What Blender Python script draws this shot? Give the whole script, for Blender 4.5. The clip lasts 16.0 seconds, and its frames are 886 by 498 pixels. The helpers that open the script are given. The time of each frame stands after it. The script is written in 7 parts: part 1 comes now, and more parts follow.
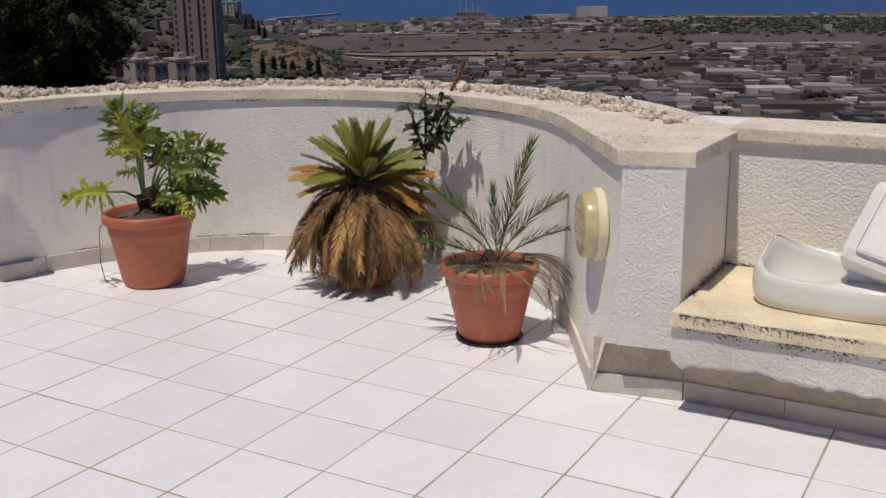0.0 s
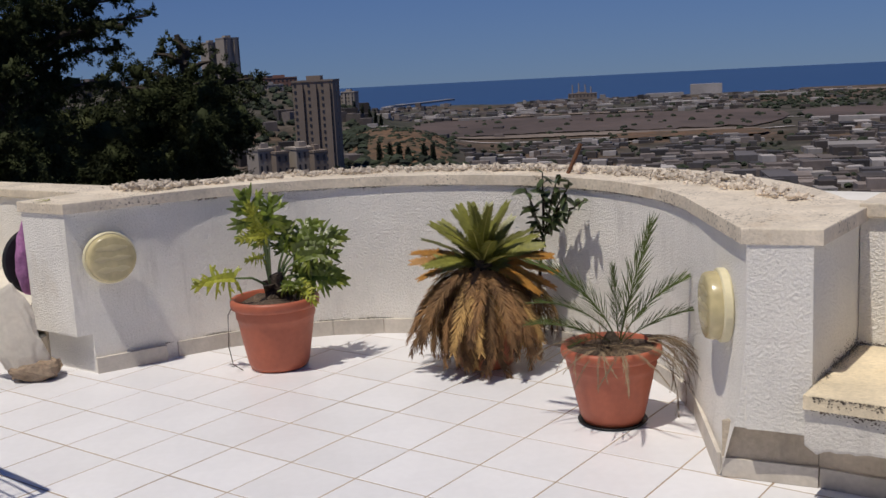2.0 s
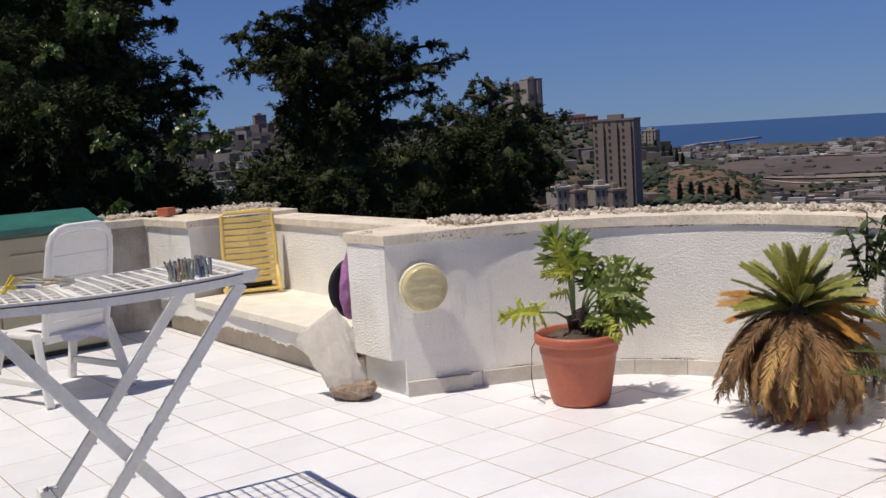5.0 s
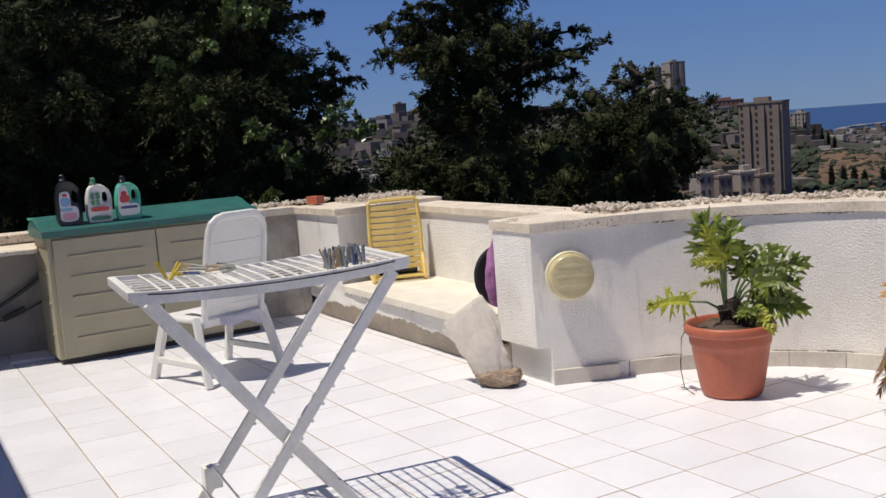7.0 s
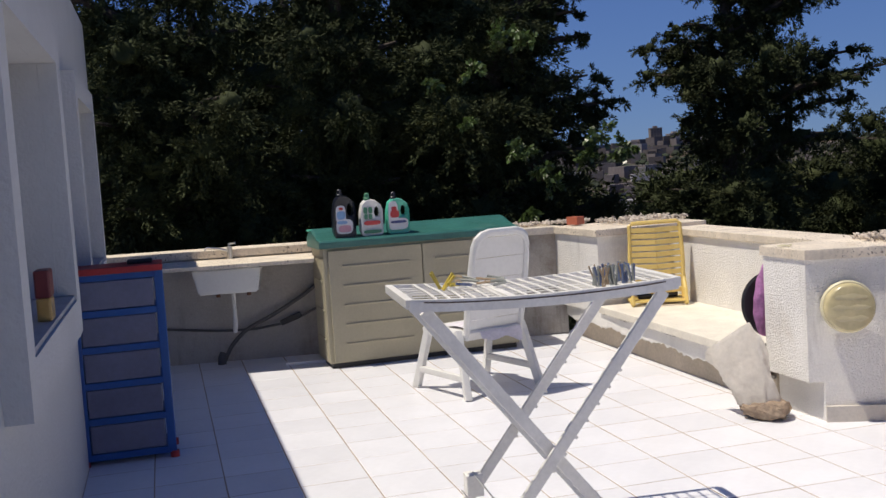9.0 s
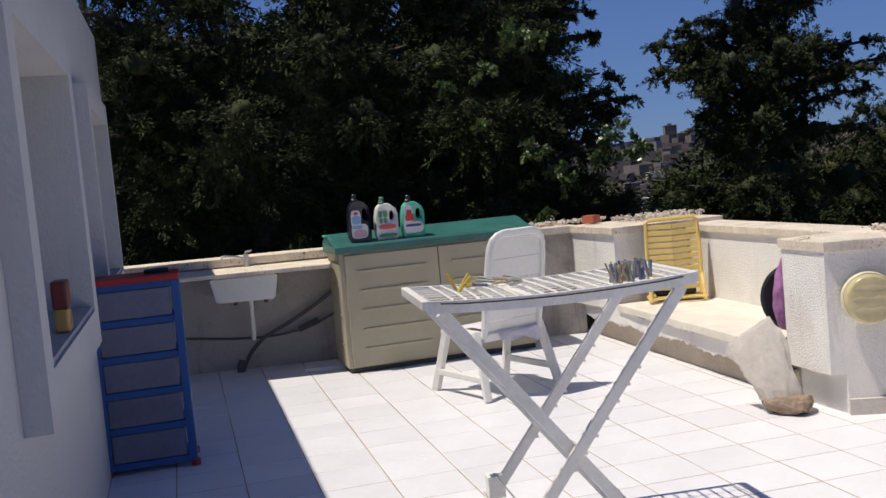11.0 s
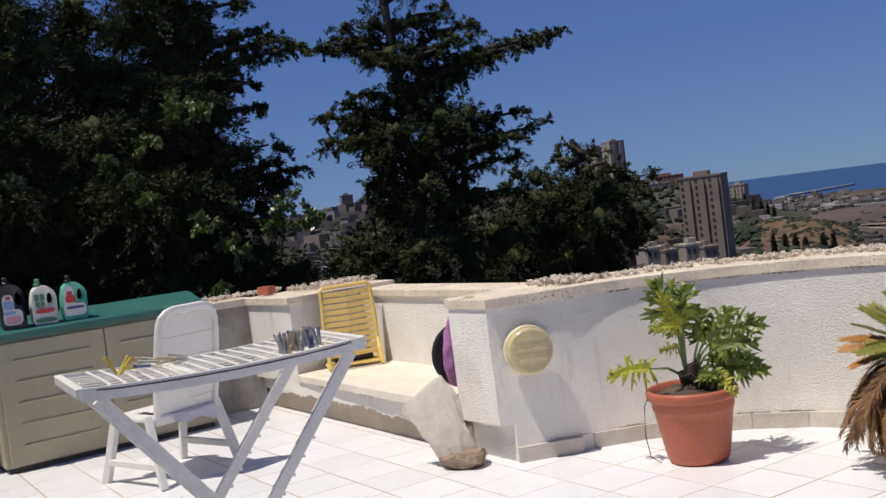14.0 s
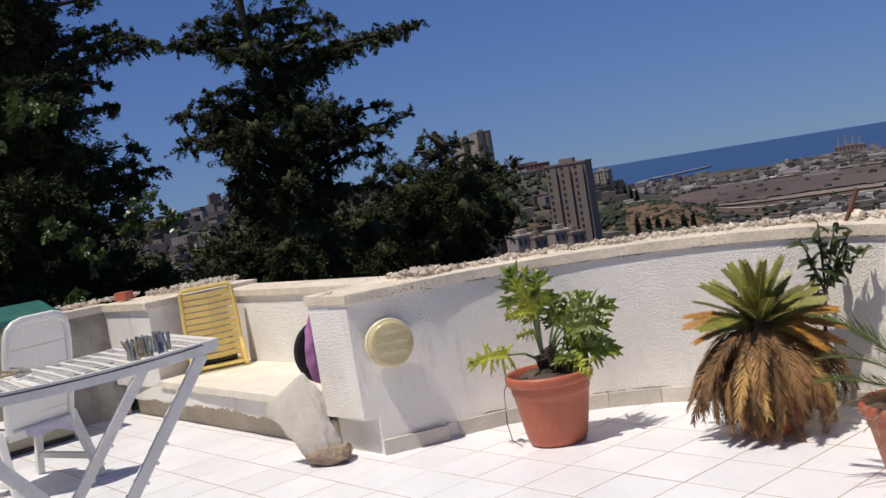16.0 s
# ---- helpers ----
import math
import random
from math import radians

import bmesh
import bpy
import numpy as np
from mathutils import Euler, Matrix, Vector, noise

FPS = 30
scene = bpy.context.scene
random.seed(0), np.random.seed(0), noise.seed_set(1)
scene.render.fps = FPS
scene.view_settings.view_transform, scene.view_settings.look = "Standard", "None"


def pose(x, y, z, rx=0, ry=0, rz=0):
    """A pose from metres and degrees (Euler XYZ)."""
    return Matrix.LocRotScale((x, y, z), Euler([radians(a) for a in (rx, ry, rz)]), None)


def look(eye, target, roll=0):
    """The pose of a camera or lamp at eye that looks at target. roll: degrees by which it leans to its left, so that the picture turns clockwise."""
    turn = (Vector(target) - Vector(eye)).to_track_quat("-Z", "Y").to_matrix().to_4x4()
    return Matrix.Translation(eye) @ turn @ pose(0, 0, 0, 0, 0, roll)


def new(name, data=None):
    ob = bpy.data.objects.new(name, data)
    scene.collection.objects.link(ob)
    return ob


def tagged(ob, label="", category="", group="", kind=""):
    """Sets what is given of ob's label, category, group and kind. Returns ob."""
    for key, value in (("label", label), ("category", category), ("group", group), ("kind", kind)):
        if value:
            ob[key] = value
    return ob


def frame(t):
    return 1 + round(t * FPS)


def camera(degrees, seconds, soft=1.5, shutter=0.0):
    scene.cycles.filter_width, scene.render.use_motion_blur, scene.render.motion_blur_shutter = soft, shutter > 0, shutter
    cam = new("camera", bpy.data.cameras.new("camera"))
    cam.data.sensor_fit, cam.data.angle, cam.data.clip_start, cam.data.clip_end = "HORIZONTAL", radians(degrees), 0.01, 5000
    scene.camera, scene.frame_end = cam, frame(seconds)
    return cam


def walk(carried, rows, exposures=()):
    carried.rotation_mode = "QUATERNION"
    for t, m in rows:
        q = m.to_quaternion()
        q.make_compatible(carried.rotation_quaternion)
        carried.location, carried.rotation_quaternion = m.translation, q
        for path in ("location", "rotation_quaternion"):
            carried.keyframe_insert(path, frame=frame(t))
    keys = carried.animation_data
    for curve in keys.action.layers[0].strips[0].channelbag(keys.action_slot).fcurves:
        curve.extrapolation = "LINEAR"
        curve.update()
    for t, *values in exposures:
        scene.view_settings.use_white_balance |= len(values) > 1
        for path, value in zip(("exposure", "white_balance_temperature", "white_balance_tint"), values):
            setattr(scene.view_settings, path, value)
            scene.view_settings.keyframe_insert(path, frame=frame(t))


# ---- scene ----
EXPOSURES = ((0.0, -0.45), (0.5, -0.47), (1.0, -0.51), (1.5, -0.53), (2.0, -0.45), (3.0, -0.24), (4.0, -0.08), (6.5, -0.06), (9.0, 0.0), (16.0, -0.04))
cam = camera(46.92, 16.0)
ROWS = [
    (0.0, 2.428, -2.630, 1.446, 29.87, -14.52, 0.77),
    (0.5, 2.419, -2.646, 1.441, 30.24, -14.12, 0.77),
    (1.0, 2.425, -2.640, 1.448, 31.47, -13.08, 1.21),
    (1.5, 2.423, -2.639, 1.452, 32.53, -11.56, 1.76),
    (2.0, 2.425, -2.658, 1.458, 36.03, -9.77, 2.89),
    (2.5, 2.424, -2.670, 1.455, 39.72, -9.17, 2.76),
    (3.0, 2.428, -2.674, 1.449, 42.52, -8.03, 2.87),
    (3.5, 2.409, -2.680, 1.448, 45.24, -7.49, 3.18),
    (4.0, 2.413, -2.686, 1.452, 47.73, -7.30, 3.30),
    (6.5, 2.407, -2.745, 1.458, 58.61, -6.62, 3.99),
    (7.0, 2.395, -2.749, 1.463, 60.37, -6.89, 4.34),
    (7.5, 2.419, -2.770, 1.463, 63.63, -6.12, 5.04),
    (8.0, 2.417, -2.795, 1.456, 66.42, -5.92, 4.70),
    (8.5, 2.410, -2.827, 1.452, 72.17, -5.13, 3.89),
    (9.0, 2.385, -2.830, 1.445, 74.47, -4.60, 3.56),
    (11.5, 2.373, -2.814, 1.434, 75.03, -4.28, 5.50),
    (12.0, 2.371, -2.803, 1.432, 73.02, -3.99, 5.90),
    (12.5, 2.386, -2.789, 1.427, 68.54, -3.49, 6.15),
    (13.0, 2.381, -2.778, 1.426, 65.54, -3.22, 6.17),
    (13.5, 2.371, -2.760, 1.421, 61.19, -2.72, 6.41),
    (14.0, 2.348, -2.742, 1.420, 57.40, -2.30, 7.23),
    (14.5, 2.359, -2.744, 1.421, 53.69, -2.91, 6.65),
    (15.0, 2.390, -2.774, 1.416, 50.70, -3.74, 6.65),
    (15.5, 2.394, -2.749, 1.415, 50.45, -4.27, 8.38),
    (16.0, 2.417, -2.686, 1.413, 50.10, -3.71, 9.24),
]
walk(cam, [(t, pose(x, y, z, 90 + pitch, roll, yaw)) for t, x, y, z, yaw, pitch, roll in ROWS], EXPOSURES)

# ---- light ----
SUN_EL, SUN_AZ = 69.5, 7.0      # degrees above the horizon; the way the light travels, from +y towards +x
world = bpy.data.worlds.new("sky")
scene.world = world
world.use_nodes = True
wn = world.node_tree
bg = wn.nodes["Background"]
sky = wn.nodes.new("ShaderNodeTexSky")
sky.sky_type = 'NISHITA'
sky.sun_disc = False
sky.sun_elevation = radians(SUN_EL)
sky.sun_rotation = radians(180 + SUN_AZ)
sky.altitude = 150
sky.air_density, sky.dust_density, sky.ozone_density = 1.0, 0.3, 3.0
aim_up = wn.nodes.new("ShaderNodeMapping")
aim_up.inputs["Location"].default_value = (0, 0, 0.05)
aim_up.inputs["Scale"].default_value = (1, 1, 0.75)
wn.links.new(wn.nodes.new("ShaderNodeTexCoord").outputs["Generated"], aim_up.inputs[0])
wn.links.new(aim_up.outputs[0], sky.inputs[0])
tint = wn.nodes.new("ShaderNodeMix")          # the deep summer blue of this coast
tint.data_type, tint.blend_type = 'RGBA', 'MULTIPLY'
tint.inputs[0].default_value = 1.0
tint.inputs[7].default_value = (0.69, 0.87, 1.44, 1)
wn.links.new(sky.outputs[0], tint.inputs[6])
wn.links.new(tint.outputs[2], bg.inputs[0])
bg.inputs[1].default_value = 0.049
sun_data = bpy.data.lights.new("sun", 'SUN')
sun_data.energy, sun_data.angle, sun_data.color = 4.35, radians(0.55), (1.0, 0.922, 0.795)
sun = new("sun", sun_data)
d_sun = Vector((math.sin(radians(SUN_AZ)) * math.cos(radians(SUN_EL)), math.cos(radians(SUN_AZ)) * math.cos(radians(SUN_EL)), -math.sin(radians(SUN_EL))))
sun.matrix_world = look(-30 * d_sun, (0, 0, 0))


# ---- materials ----
def material(name, color, rough=0.6, vary=0.12, scale=6.0, fine=60.0, bump=0.2, bump_scale=80.0, pits=None, grit=0.5, dirt=None, dirt_at=0.62, metal=0.0,
             per_object=0.0, per_island=0.0, spec=0.5, depth=0.01, trans=0.0, runs=None):
    """A surface with variation at a large and a fine scale, stains of their own colour and relief."""
    m = bpy.data.materials.new(name)
    m.use_nodes = True
    nt = m.node_tree
    N, L = nt.nodes, nt.links
    b = N["Principled BSDF"]
    b.inputs["Roughness"].default_value = rough
    b.inputs["Metallic"].default_value = metal
    b.inputs["Specular IOR Level"].default_value = spec
    tc = N.new("ShaderNodeTexCoord")

    def noise_tex(s, detail=4.0):
        n = N.new("ShaderNodeTexNoise")
        n.inputs["Scale"].default_value = s
        n.inputs["Detail"].default_value = detail
        L.new(tc.outputs["Object"], n.inputs["Vector"])
        return n

    def mixed(kind, a, c, fac):
        x = N.new("ShaderNodeMix")
        x.data_type, x.blend_type = 'RGBA', kind
        for sock, v in ((x.inputs[0], fac), (x.inputs[6], a), (x.inputs[7], c)):
            if isinstance(v, (tuple, float, int)):
                sock.default_value = v
            else:
                L.new(v, sock)
        return x.outputs[2]

    def ramp(src, lo, hi, c0=(0, 0, 0, 1), c1=(1, 1, 1, 1)):
        r = N.new("ShaderNodeValToRGB")
        r.color_ramp.elements[0].position, r.color_ramp.elements[1].position = lo, hi
        r.color_ramp.elements[0].color, r.color_ramp.elements[1].color = c0, c1
        L.new(src, r.inputs[0])
        return r.outputs[0]

    big, small = noise_tex(scale), noise_tex(fine, 6.0)
    lo = tuple(max(0.0, c * (1 - vary)) for c in color) + (1,)
    hi = tuple(min(1.0, c * (1 + vary)) for c in color) + (1,)
    col = ramp(big.outputs["Fac"], 0.3, 0.7, lo, hi)
    g = ramp(small.outputs["Fac"], 0.25, 0.75, (1 - vary,) * 3 + (1,), (1 + vary * 0.5,) * 3 + (1,))
    col = mixed('MULTIPLY', col, g, 1.0)
    if dirt:
        stain = noise_tex(scale * 0.45, 8.0)
        stain.inputs["Roughness"].default_value = 0.7
        col = mixed('MIX', col, tuple(dirt) + (1,), ramp(stain.outputs["Fac"], dirt_at, dirt_at + 0.22))
    if runs:                                         # grey rain runs, drawn out downwards
        mp = N.new("ShaderNodeMapping")
        mp.inputs["Scale"].default_value = (1.0, 1.0, 0.14)
        L.new(tc.outputs["Object"], mp.inputs[0])
        rn = N.new("ShaderNodeTexNoise")
        rn.inputs["Scale"].default_value, rn.inputs["Detail"].default_value, rn.inputs["Roughness"].default_value = 7.0, 7.0, 0.68
        L.new(mp.outputs[0], rn.inputs["Vector"])
        spread = noise_tex(1.7, 4.0)
        amount = mixed('MULTIPLY', ramp(rn.outputs["Fac"], 0.53, 0.75), ramp(spread.outputs["Fac"], 0.40, 0.62), 1.0)
        col = mixed('MIX', col, tuple(runs) + (1,), amount)
    if pits:                                         # small dark holes and specks in loose clusters
        speck, where = noise_tex(pits, 2.0), noise_tex(3.1, 3.0)
        hole = mixed('MULTIPLY', ramp(speck.outputs["Fac"], 0.60, 0.66), ramp(where.outputs["Fac"], 0.42, 0.60), 1.0)
        col = mixed('MIX', col, (0.12, 0.09, 0.065, 1), hole)
    for amount, kind in ((per_object, "o"), (per_island, "i")):
        if amount:
            if kind == "o":
                src = N.new("ShaderNodeObjectInfo").outputs["Random"]
            else:
                src = N.new("ShaderNodeNewGeometry").outputs["Random Per Island"]
            col = mixed('MULTIPLY', col, ramp(src, 0.0, 1.0, (1 - amount,) * 3 + (1,), (1 + amount * 0.6,) * 3 + (1,)), 1.0)
    L.new(col, b.inputs["Base Color"])
    if bump:
        bt = noise_tex(bump_scale, 8.0)
        bt.inputs["Roughness"].default_value = grit
        bn = N.new("ShaderNodeBump")
        bn.inputs["Strength"].default_value = bump
        bn.inputs["Distance"].default_value = depth
        L.new(bt.outputs["Fac"], bn.inputs["Height"])
        L.new(bn.outputs[0], b.inputs["Normal"])
    if trans:
        tr = N.new("ShaderNodeBsdfTranslucent")
        L.new(col, tr.inputs[0])
        ms = N.new("ShaderNodeMixShader")
        ms.inputs[0].default_value = trans
        L.new(b.outputs[0], ms.inputs[1])
        L.new(tr.outputs[0], ms.inputs[2])
        L.new(ms.outputs[0], N["Material Output"].inputs[0])
    return m


STUCCO = material("white_stucco", (0.885, 0.855, 0.805), 0.92, 0.07, 2.2, 110, 1.0, 92, grit=0.58, dirt=(0.66, 0.58, 0.47), dirt_at=0.60, depth=0.0115, runs=(0.60, 0.57, 0.53))
STUCCO_WORN = material("mouldy_white_stucco", (0.84, 0.80, 0.74), 0.92, 0.10, 3.0, 110, 1.0, 92, grit=0.60, dirt=(0.42, 0.36, 0.29), dirt_at=0.60, depth=0.014, runs=(0.20, 0.175, 0.14))
# white house plaster, its shade put into the mid-grey base colour
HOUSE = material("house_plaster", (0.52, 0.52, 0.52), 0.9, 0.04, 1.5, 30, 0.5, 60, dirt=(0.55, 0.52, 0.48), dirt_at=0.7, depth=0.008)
# brown stains and runs, on white plaster darkened in colour for its shade
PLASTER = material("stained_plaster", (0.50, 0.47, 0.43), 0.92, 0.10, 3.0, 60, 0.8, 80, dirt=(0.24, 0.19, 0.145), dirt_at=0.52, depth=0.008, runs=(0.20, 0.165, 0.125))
STONE = material("cream_marble_cap", (0.77, 0.675, 0.545), 0.6, 0.16, 6, 55, 0.4, 90, pits=80, dirt=(0.54, 0.40, 0.25), dirt_at=0.58, runs=(0.46, 0.38, 0.30))
SEAT = material("cream_marble_seat", (0.76, 0.65, 0.47), 0.55, 0.16, 6, 60, 0.35, 90, dirt=(0.60, 0.43, 0.22), dirt_at=0.56)
SEAT_PALE = material("pale_stone_seat", (0.78, 0.725, 0.62), 0.6, 0.10, 6, 60, 0.35, 90, dirt=(0.60, 0.50, 0.36), dirt_at=0.62)
PLINTH = material("grey_skirting", (0.60, 0.55, 0.49), 0.6, 0.12, 6, 50, 0.2, 70, dirt=(0.25, 0.22, 0.2), dirt_at=0.62, per_object=0.1)
RENDER = material("rough_cement", (0.52, 0.445, 0.355), 0.9, 0.16, 4, 50, 0.7, 60, dirt=(0.30, 0.27, 0.24), dirt_at=0.56, runs=(0.26, 0.23, 0.20))
TILE = material("white_floor_tile", (0.785, 0.782, 0.815), 0.32, 0.035, 3, 25, 0.05, 30, dirt=(0.70, 0.66, 0.64), dirt_at=0.6, per_object=0.05, per_island=0.05)
GROUT = material("tan_grout", (0.42, 0.33, 0.25), 0.9, 0.2, 2, 30, 0.3, 120)
TERRACOTTA = material("terracotta_plastic", (0.44, 0.122, 0.066), 0.5, 0.10, 4, 40, 0.1, 60, dirt=(0.52, 0.23, 0.15), dirt_at=0.62)


# ---- building tools ----
def part(name, bm, mtl, parent=None, label="", smooth=False):
    """Links a bmesh as one mesh object under a thing or a part."""
    me = bpy.data.meshes.new(name)
    bmesh.ops.recalc_face_normals(bm, faces=bm.faces)
    bm.to_mesh(me)
    bm.free()
    if smooth:
        me.polygons.foreach_set("use_smooth", [True] * len(me.polygons))
    me.materials.append(mtl)
    ob = new(name, me)
    ob.parent = parent
    if label:
        ob["label"] = label
    return ob


def holder(name, label, category, group="", m=None, kind=""):
    """An empty at a thing's base that carries its parts."""
    ob = new(name)
    ob.empty_display_size = 0.1
    if m is not None:
        ob.matrix_world = m
    return tagged(ob, label, category, group, kind)


def box(bm, x0, x1, y0, y1, z0, z1, bevel=0.0, m=None):
    vs = [bm.verts.new((x, y, z)) for z in (z0, z1) for x, y in ((x0, y0), (x1, y0), (x1, y1), (x0, y1))]
    fs = [bm.faces.new([vs[i] for i in q]) for q in ((3, 2, 1, 0), (4, 5, 6, 7), (0, 1, 5, 4), (1, 2, 6, 5), (2, 3, 7, 6), (3, 0, 4, 7))]
    if m is not None:
        bmesh.ops.transform(bm, matrix=m, verts=vs)
    if bevel:
        es = list({e for f in fs for e in f.edges})
        bmesh.ops.bevel(bm, geom=es, offset=bevel, segments=2, affect='EDGES', profile=0.6)
    return bm


def prism(bm, poly, z0, z1, bevel=0.0):
    """A plate or wall over a plan outline."""
    a = [bm.verts.new((x, y, z0)) for x, y in poly]
    b = [bm.verts.new((x, y, z1)) for x, y in poly]
    n = len(poly)
    fs = [bm.faces.new(a[::-1]), bm.faces.new(b)]
    for i in range(n):
        fs.append(bm.faces.new((a[i], a[(i + 1) % n], b[(i + 1) % n], b[i])))
    if bevel:
        bmesh.ops.bevel(bm, geom=list(fs[1].edges), offset=bevel, segments=2, affect='EDGES', profile=0.6)
    return bm


def tube(bm, pts, r, n=8, r1=None, flat=1.0):
    """A round bar through points, tapering from r to r1."""
    pts = [Vector(p) for p in pts]
    rings, up = [], Vector((0, 0, 1))
    for i, p in enumerate(pts):
        d = (pts[min(i + 1, len(pts) - 1)] - pts[max(i - 1, 0)]).normalized()
        s = d.cross(up)
        s = s.normalized() if s.length > 1e-4 else Vector((1, 0, 0))
        u = s.cross(d)
        k = r if r1 is None else r + (r1 - r) * i / (len(pts) - 1)
        rings.append([bm.verts.new(p + k * (math.cos(a) * s + flat * math.sin(a) * u)) for a in (math.tau * j / n for j in range(n))])
    for a, b in zip(rings, rings[1:]):
        for j in range(n):
            bm.faces.new((a[j], a[(j + 1) % n], b[(j + 1) % n], b[j]))
    bm.faces.new(rings[0][::-1])
    bm.faces.new(rings[-1])
    return bm


def bar(bm, p, q, w, h, up=(0, 0, 1), bevel=0.0):
    """A square bar of width w and height h from p to q."""
    p, q = Vector(p), Vector(q)
    d = (q - p).normalized()
    s = d.cross(Vector(up))
    s = s.normalized() if s.length > 1e-4 else Vector((1, 0, 0))
    u = s.cross(d)
    m = Matrix((s, d, u)).transposed().to_4x4()
    m.translation = p
    return box(bm, -w / 2, w / 2, 0, (q - p).length, -h / 2, h / 2, bevel, m)


def lathe(bm, profile, n=40, wobble=0.0):
    rings = []
    for r, z in profile:
        rings.append([bm.verts.new((r * math.cos(a), r * math.sin(a), z)) for a in (math.tau * j / n for j in range(n))] if r > 1e-5 else [bm.verts.new((0, 0, z))])
    for a, b in zip(rings, rings[1:]):
        for j in range(n):
            k = (j + 1) % n
            if len(a) == 1 and len(b) > 1:
                bm.faces.new((a[0], b[k], b[j]))
            elif len(b) == 1 and len(a) > 1:
                bm.faces.new((a[j], a[k], b[0]))
            elif len(a) > 1:
                bm.faces.new((a[j], a[k], b[k], b[j]))
    return bm


def mesh_from(name, verts, faces, mtl, parent=None, label="", smooth=False):
    """Links arrays of points and faces as one mesh object."""
    me = bpy.data.meshes.new(name)
    me.from_pydata([tuple(v) for v in verts], [], [tuple(f) for f in faces])
    me.materials.append(mtl)
    if smooth:
        me.polygons.foreach_set("use_smooth", [True] * len(me.polygons))
    ob = new(name, me)
    ob.parent = parent
    if label:
        ob["label"] = label
    return ob


# ---- terrace ----
T = 0.33                         # floor tiles
WALL_TOP, CAP_TOP, SEAT_TOP, SEAT_1 = 0.852, 0.905, 0.317, 0.385
LOW = -5.0                       # the garden under the terrace
NC, NR = (-0.50, 0.37), 1.57     # centre and radius of the round niche


def niche(a0, a1, r, n):
    return [(NC[0] + r * math.cos(radians(a0 + (a1 - a0) * i / n)), NC[1] + r * math.sin(radians(a0 + (a1 - a0) * i / n))) for i in range(n + 1)]


A0, A1 = 33.0, 166.0             # the arc, from the column beside the far bench to the other column
COL_R = (1.138, 0.663)           # foot of the column beside the empty bench
COL_L = (-2.14, 0.41)            # foot of the column beside the bench with the chair

floor = new("floor")
tagged(floor, "white square ceramic terrace tiles with tan grout, sunlit", "floor", kind="structure")
bm = bmesh.new()
prism(bm, [(-6.2, -3.5), (4.6, -3.5), (4.6, 2.2), (-5.4, 2.2)], -0.25, -0.0012)
part("grout_bed", bm, GROUT, floor)

inner = [COL_R] + niche(A0, A1, NR, 36) + [COL_L]
outer = niche(8, 186, NR + 0.85, 40)

# the round parapet between the two columns
wall_n = new("wall_niche")
tagged(wall_n, "curved white rough stucco parapet around the potted plants", "wall", kind="structure")
bm = bmesh.new()
up_l, up_r = (-2.17, 0.335), (1.255, 0.61)
top_in = [up_r] + niche(A0, A1, NR, 36) + [up_l]
back_l, back_r = (-2.55, 0.335), (1.46, 0.655)
shell = top_in + [back_l, (-2.55, 0.95)] + niche(160, 28, NR + 0.50, 30) + [(1.46, 1.389), back_r]
prism(bm, shell, 0.21, WALL_TOP)
part("upper_wall", bm, STUCCO, wall_n)
bm = bmesh.new()
prism(bm, [(1.24, 0.69)] + inner[1:] + [(-2.55, 0.41), (-2.55, 1.0)] + niche(160, 28, NR + 0.45, 30) + [(1.46, 1.3), (1.46, 0.762)], -0.25, 0.212)
part("foot_wall", bm, STUCCO, wall_n)
bm = bmesh.new()
prism(bm, [(1.145, 0.667), (1.461, 0.728), (1.461, 0.79), (1.18, 0.74)], -0.02, 0.206)
part("column_foot", bm, RENDER, wall_n, "bare grey cement foot")
e0 = niche(A0, A1, NR, 36)[0]
COL_Z = (0.0, 0.10, 0.205, 0.30, 0.40, 0.55, WALL_TOP - 0.001)


def column_edge(z):
    """The column's worn corner, which leans outwards towards the floor."""
    if z < 0.205:
        k = z / 0.205
        return Vector((COL_R[0] + 0.066 * k, COL_R[1] - 0.036 * k, z))
    k = min(1.0, (z - 0.205) / 0.35)
    return Vector((1.204 + (up_r[0] - 1.204) * k ** 0.7, 0.627 + (up_r[1] - 0.003 - 0.627) * k, z))


bm = bmesh.new()                                     # the lamp's side of the column, down to its foot
grid = []
for z in COL_Z:
    c = column_edge(z)
    a = Vector((e0[0] - 0.004, e0[1] - 0.003, z))
    grid.append([bm.verts.new(a.lerp(c, i / 8) + Vector((0.02, 0.012, 0)) * math.sin(math.pi * i / 8) * 0.1) for i in range(9)])
for a, b in zip(grid, grid[1:]):
    for i in range(8):
        bm.faces.new((a[i], a[i + 1], b[i + 1], b[i]))
front = [(row[-1], bm.verts.new(Vector((1.46, up_r[1] + 0.042, z)))) for row, z in zip(grid, COL_Z) if z > 0.2]
for (a, b), (c, d) in zip(front, front[1:]):         # the front face above the bare foot
    bm.faces.new((a, b, d, c))
under = [bm.verts.new((1.20, 0.70, 0.205)), bm.verts.new((1.46, 0.75, 0.205))]
bm.faces.new((front[0][0], front[0][1], under[1], under[0]))
part("column_face", bm, STUCCO, wall_n)
bm = bmesh.new()
cap_in = [(up_r[0] - 0.015, up_r[1] - 0.012)] + niche(A0, A1, NR - 0.014, 36) + [(up_l[0] + 0.014, up_l[1] - 0.010)]
cap_out = [(-2.565, 0.324), (-2.58, 0.96)] + niche(160, 28, NR + 0.55, 30) + [(1.49, 1.36), (1.49, 0.655)]
prism(bm, cap_in + cap_out, WALL_TOP, CAP_TOP, 0.006)
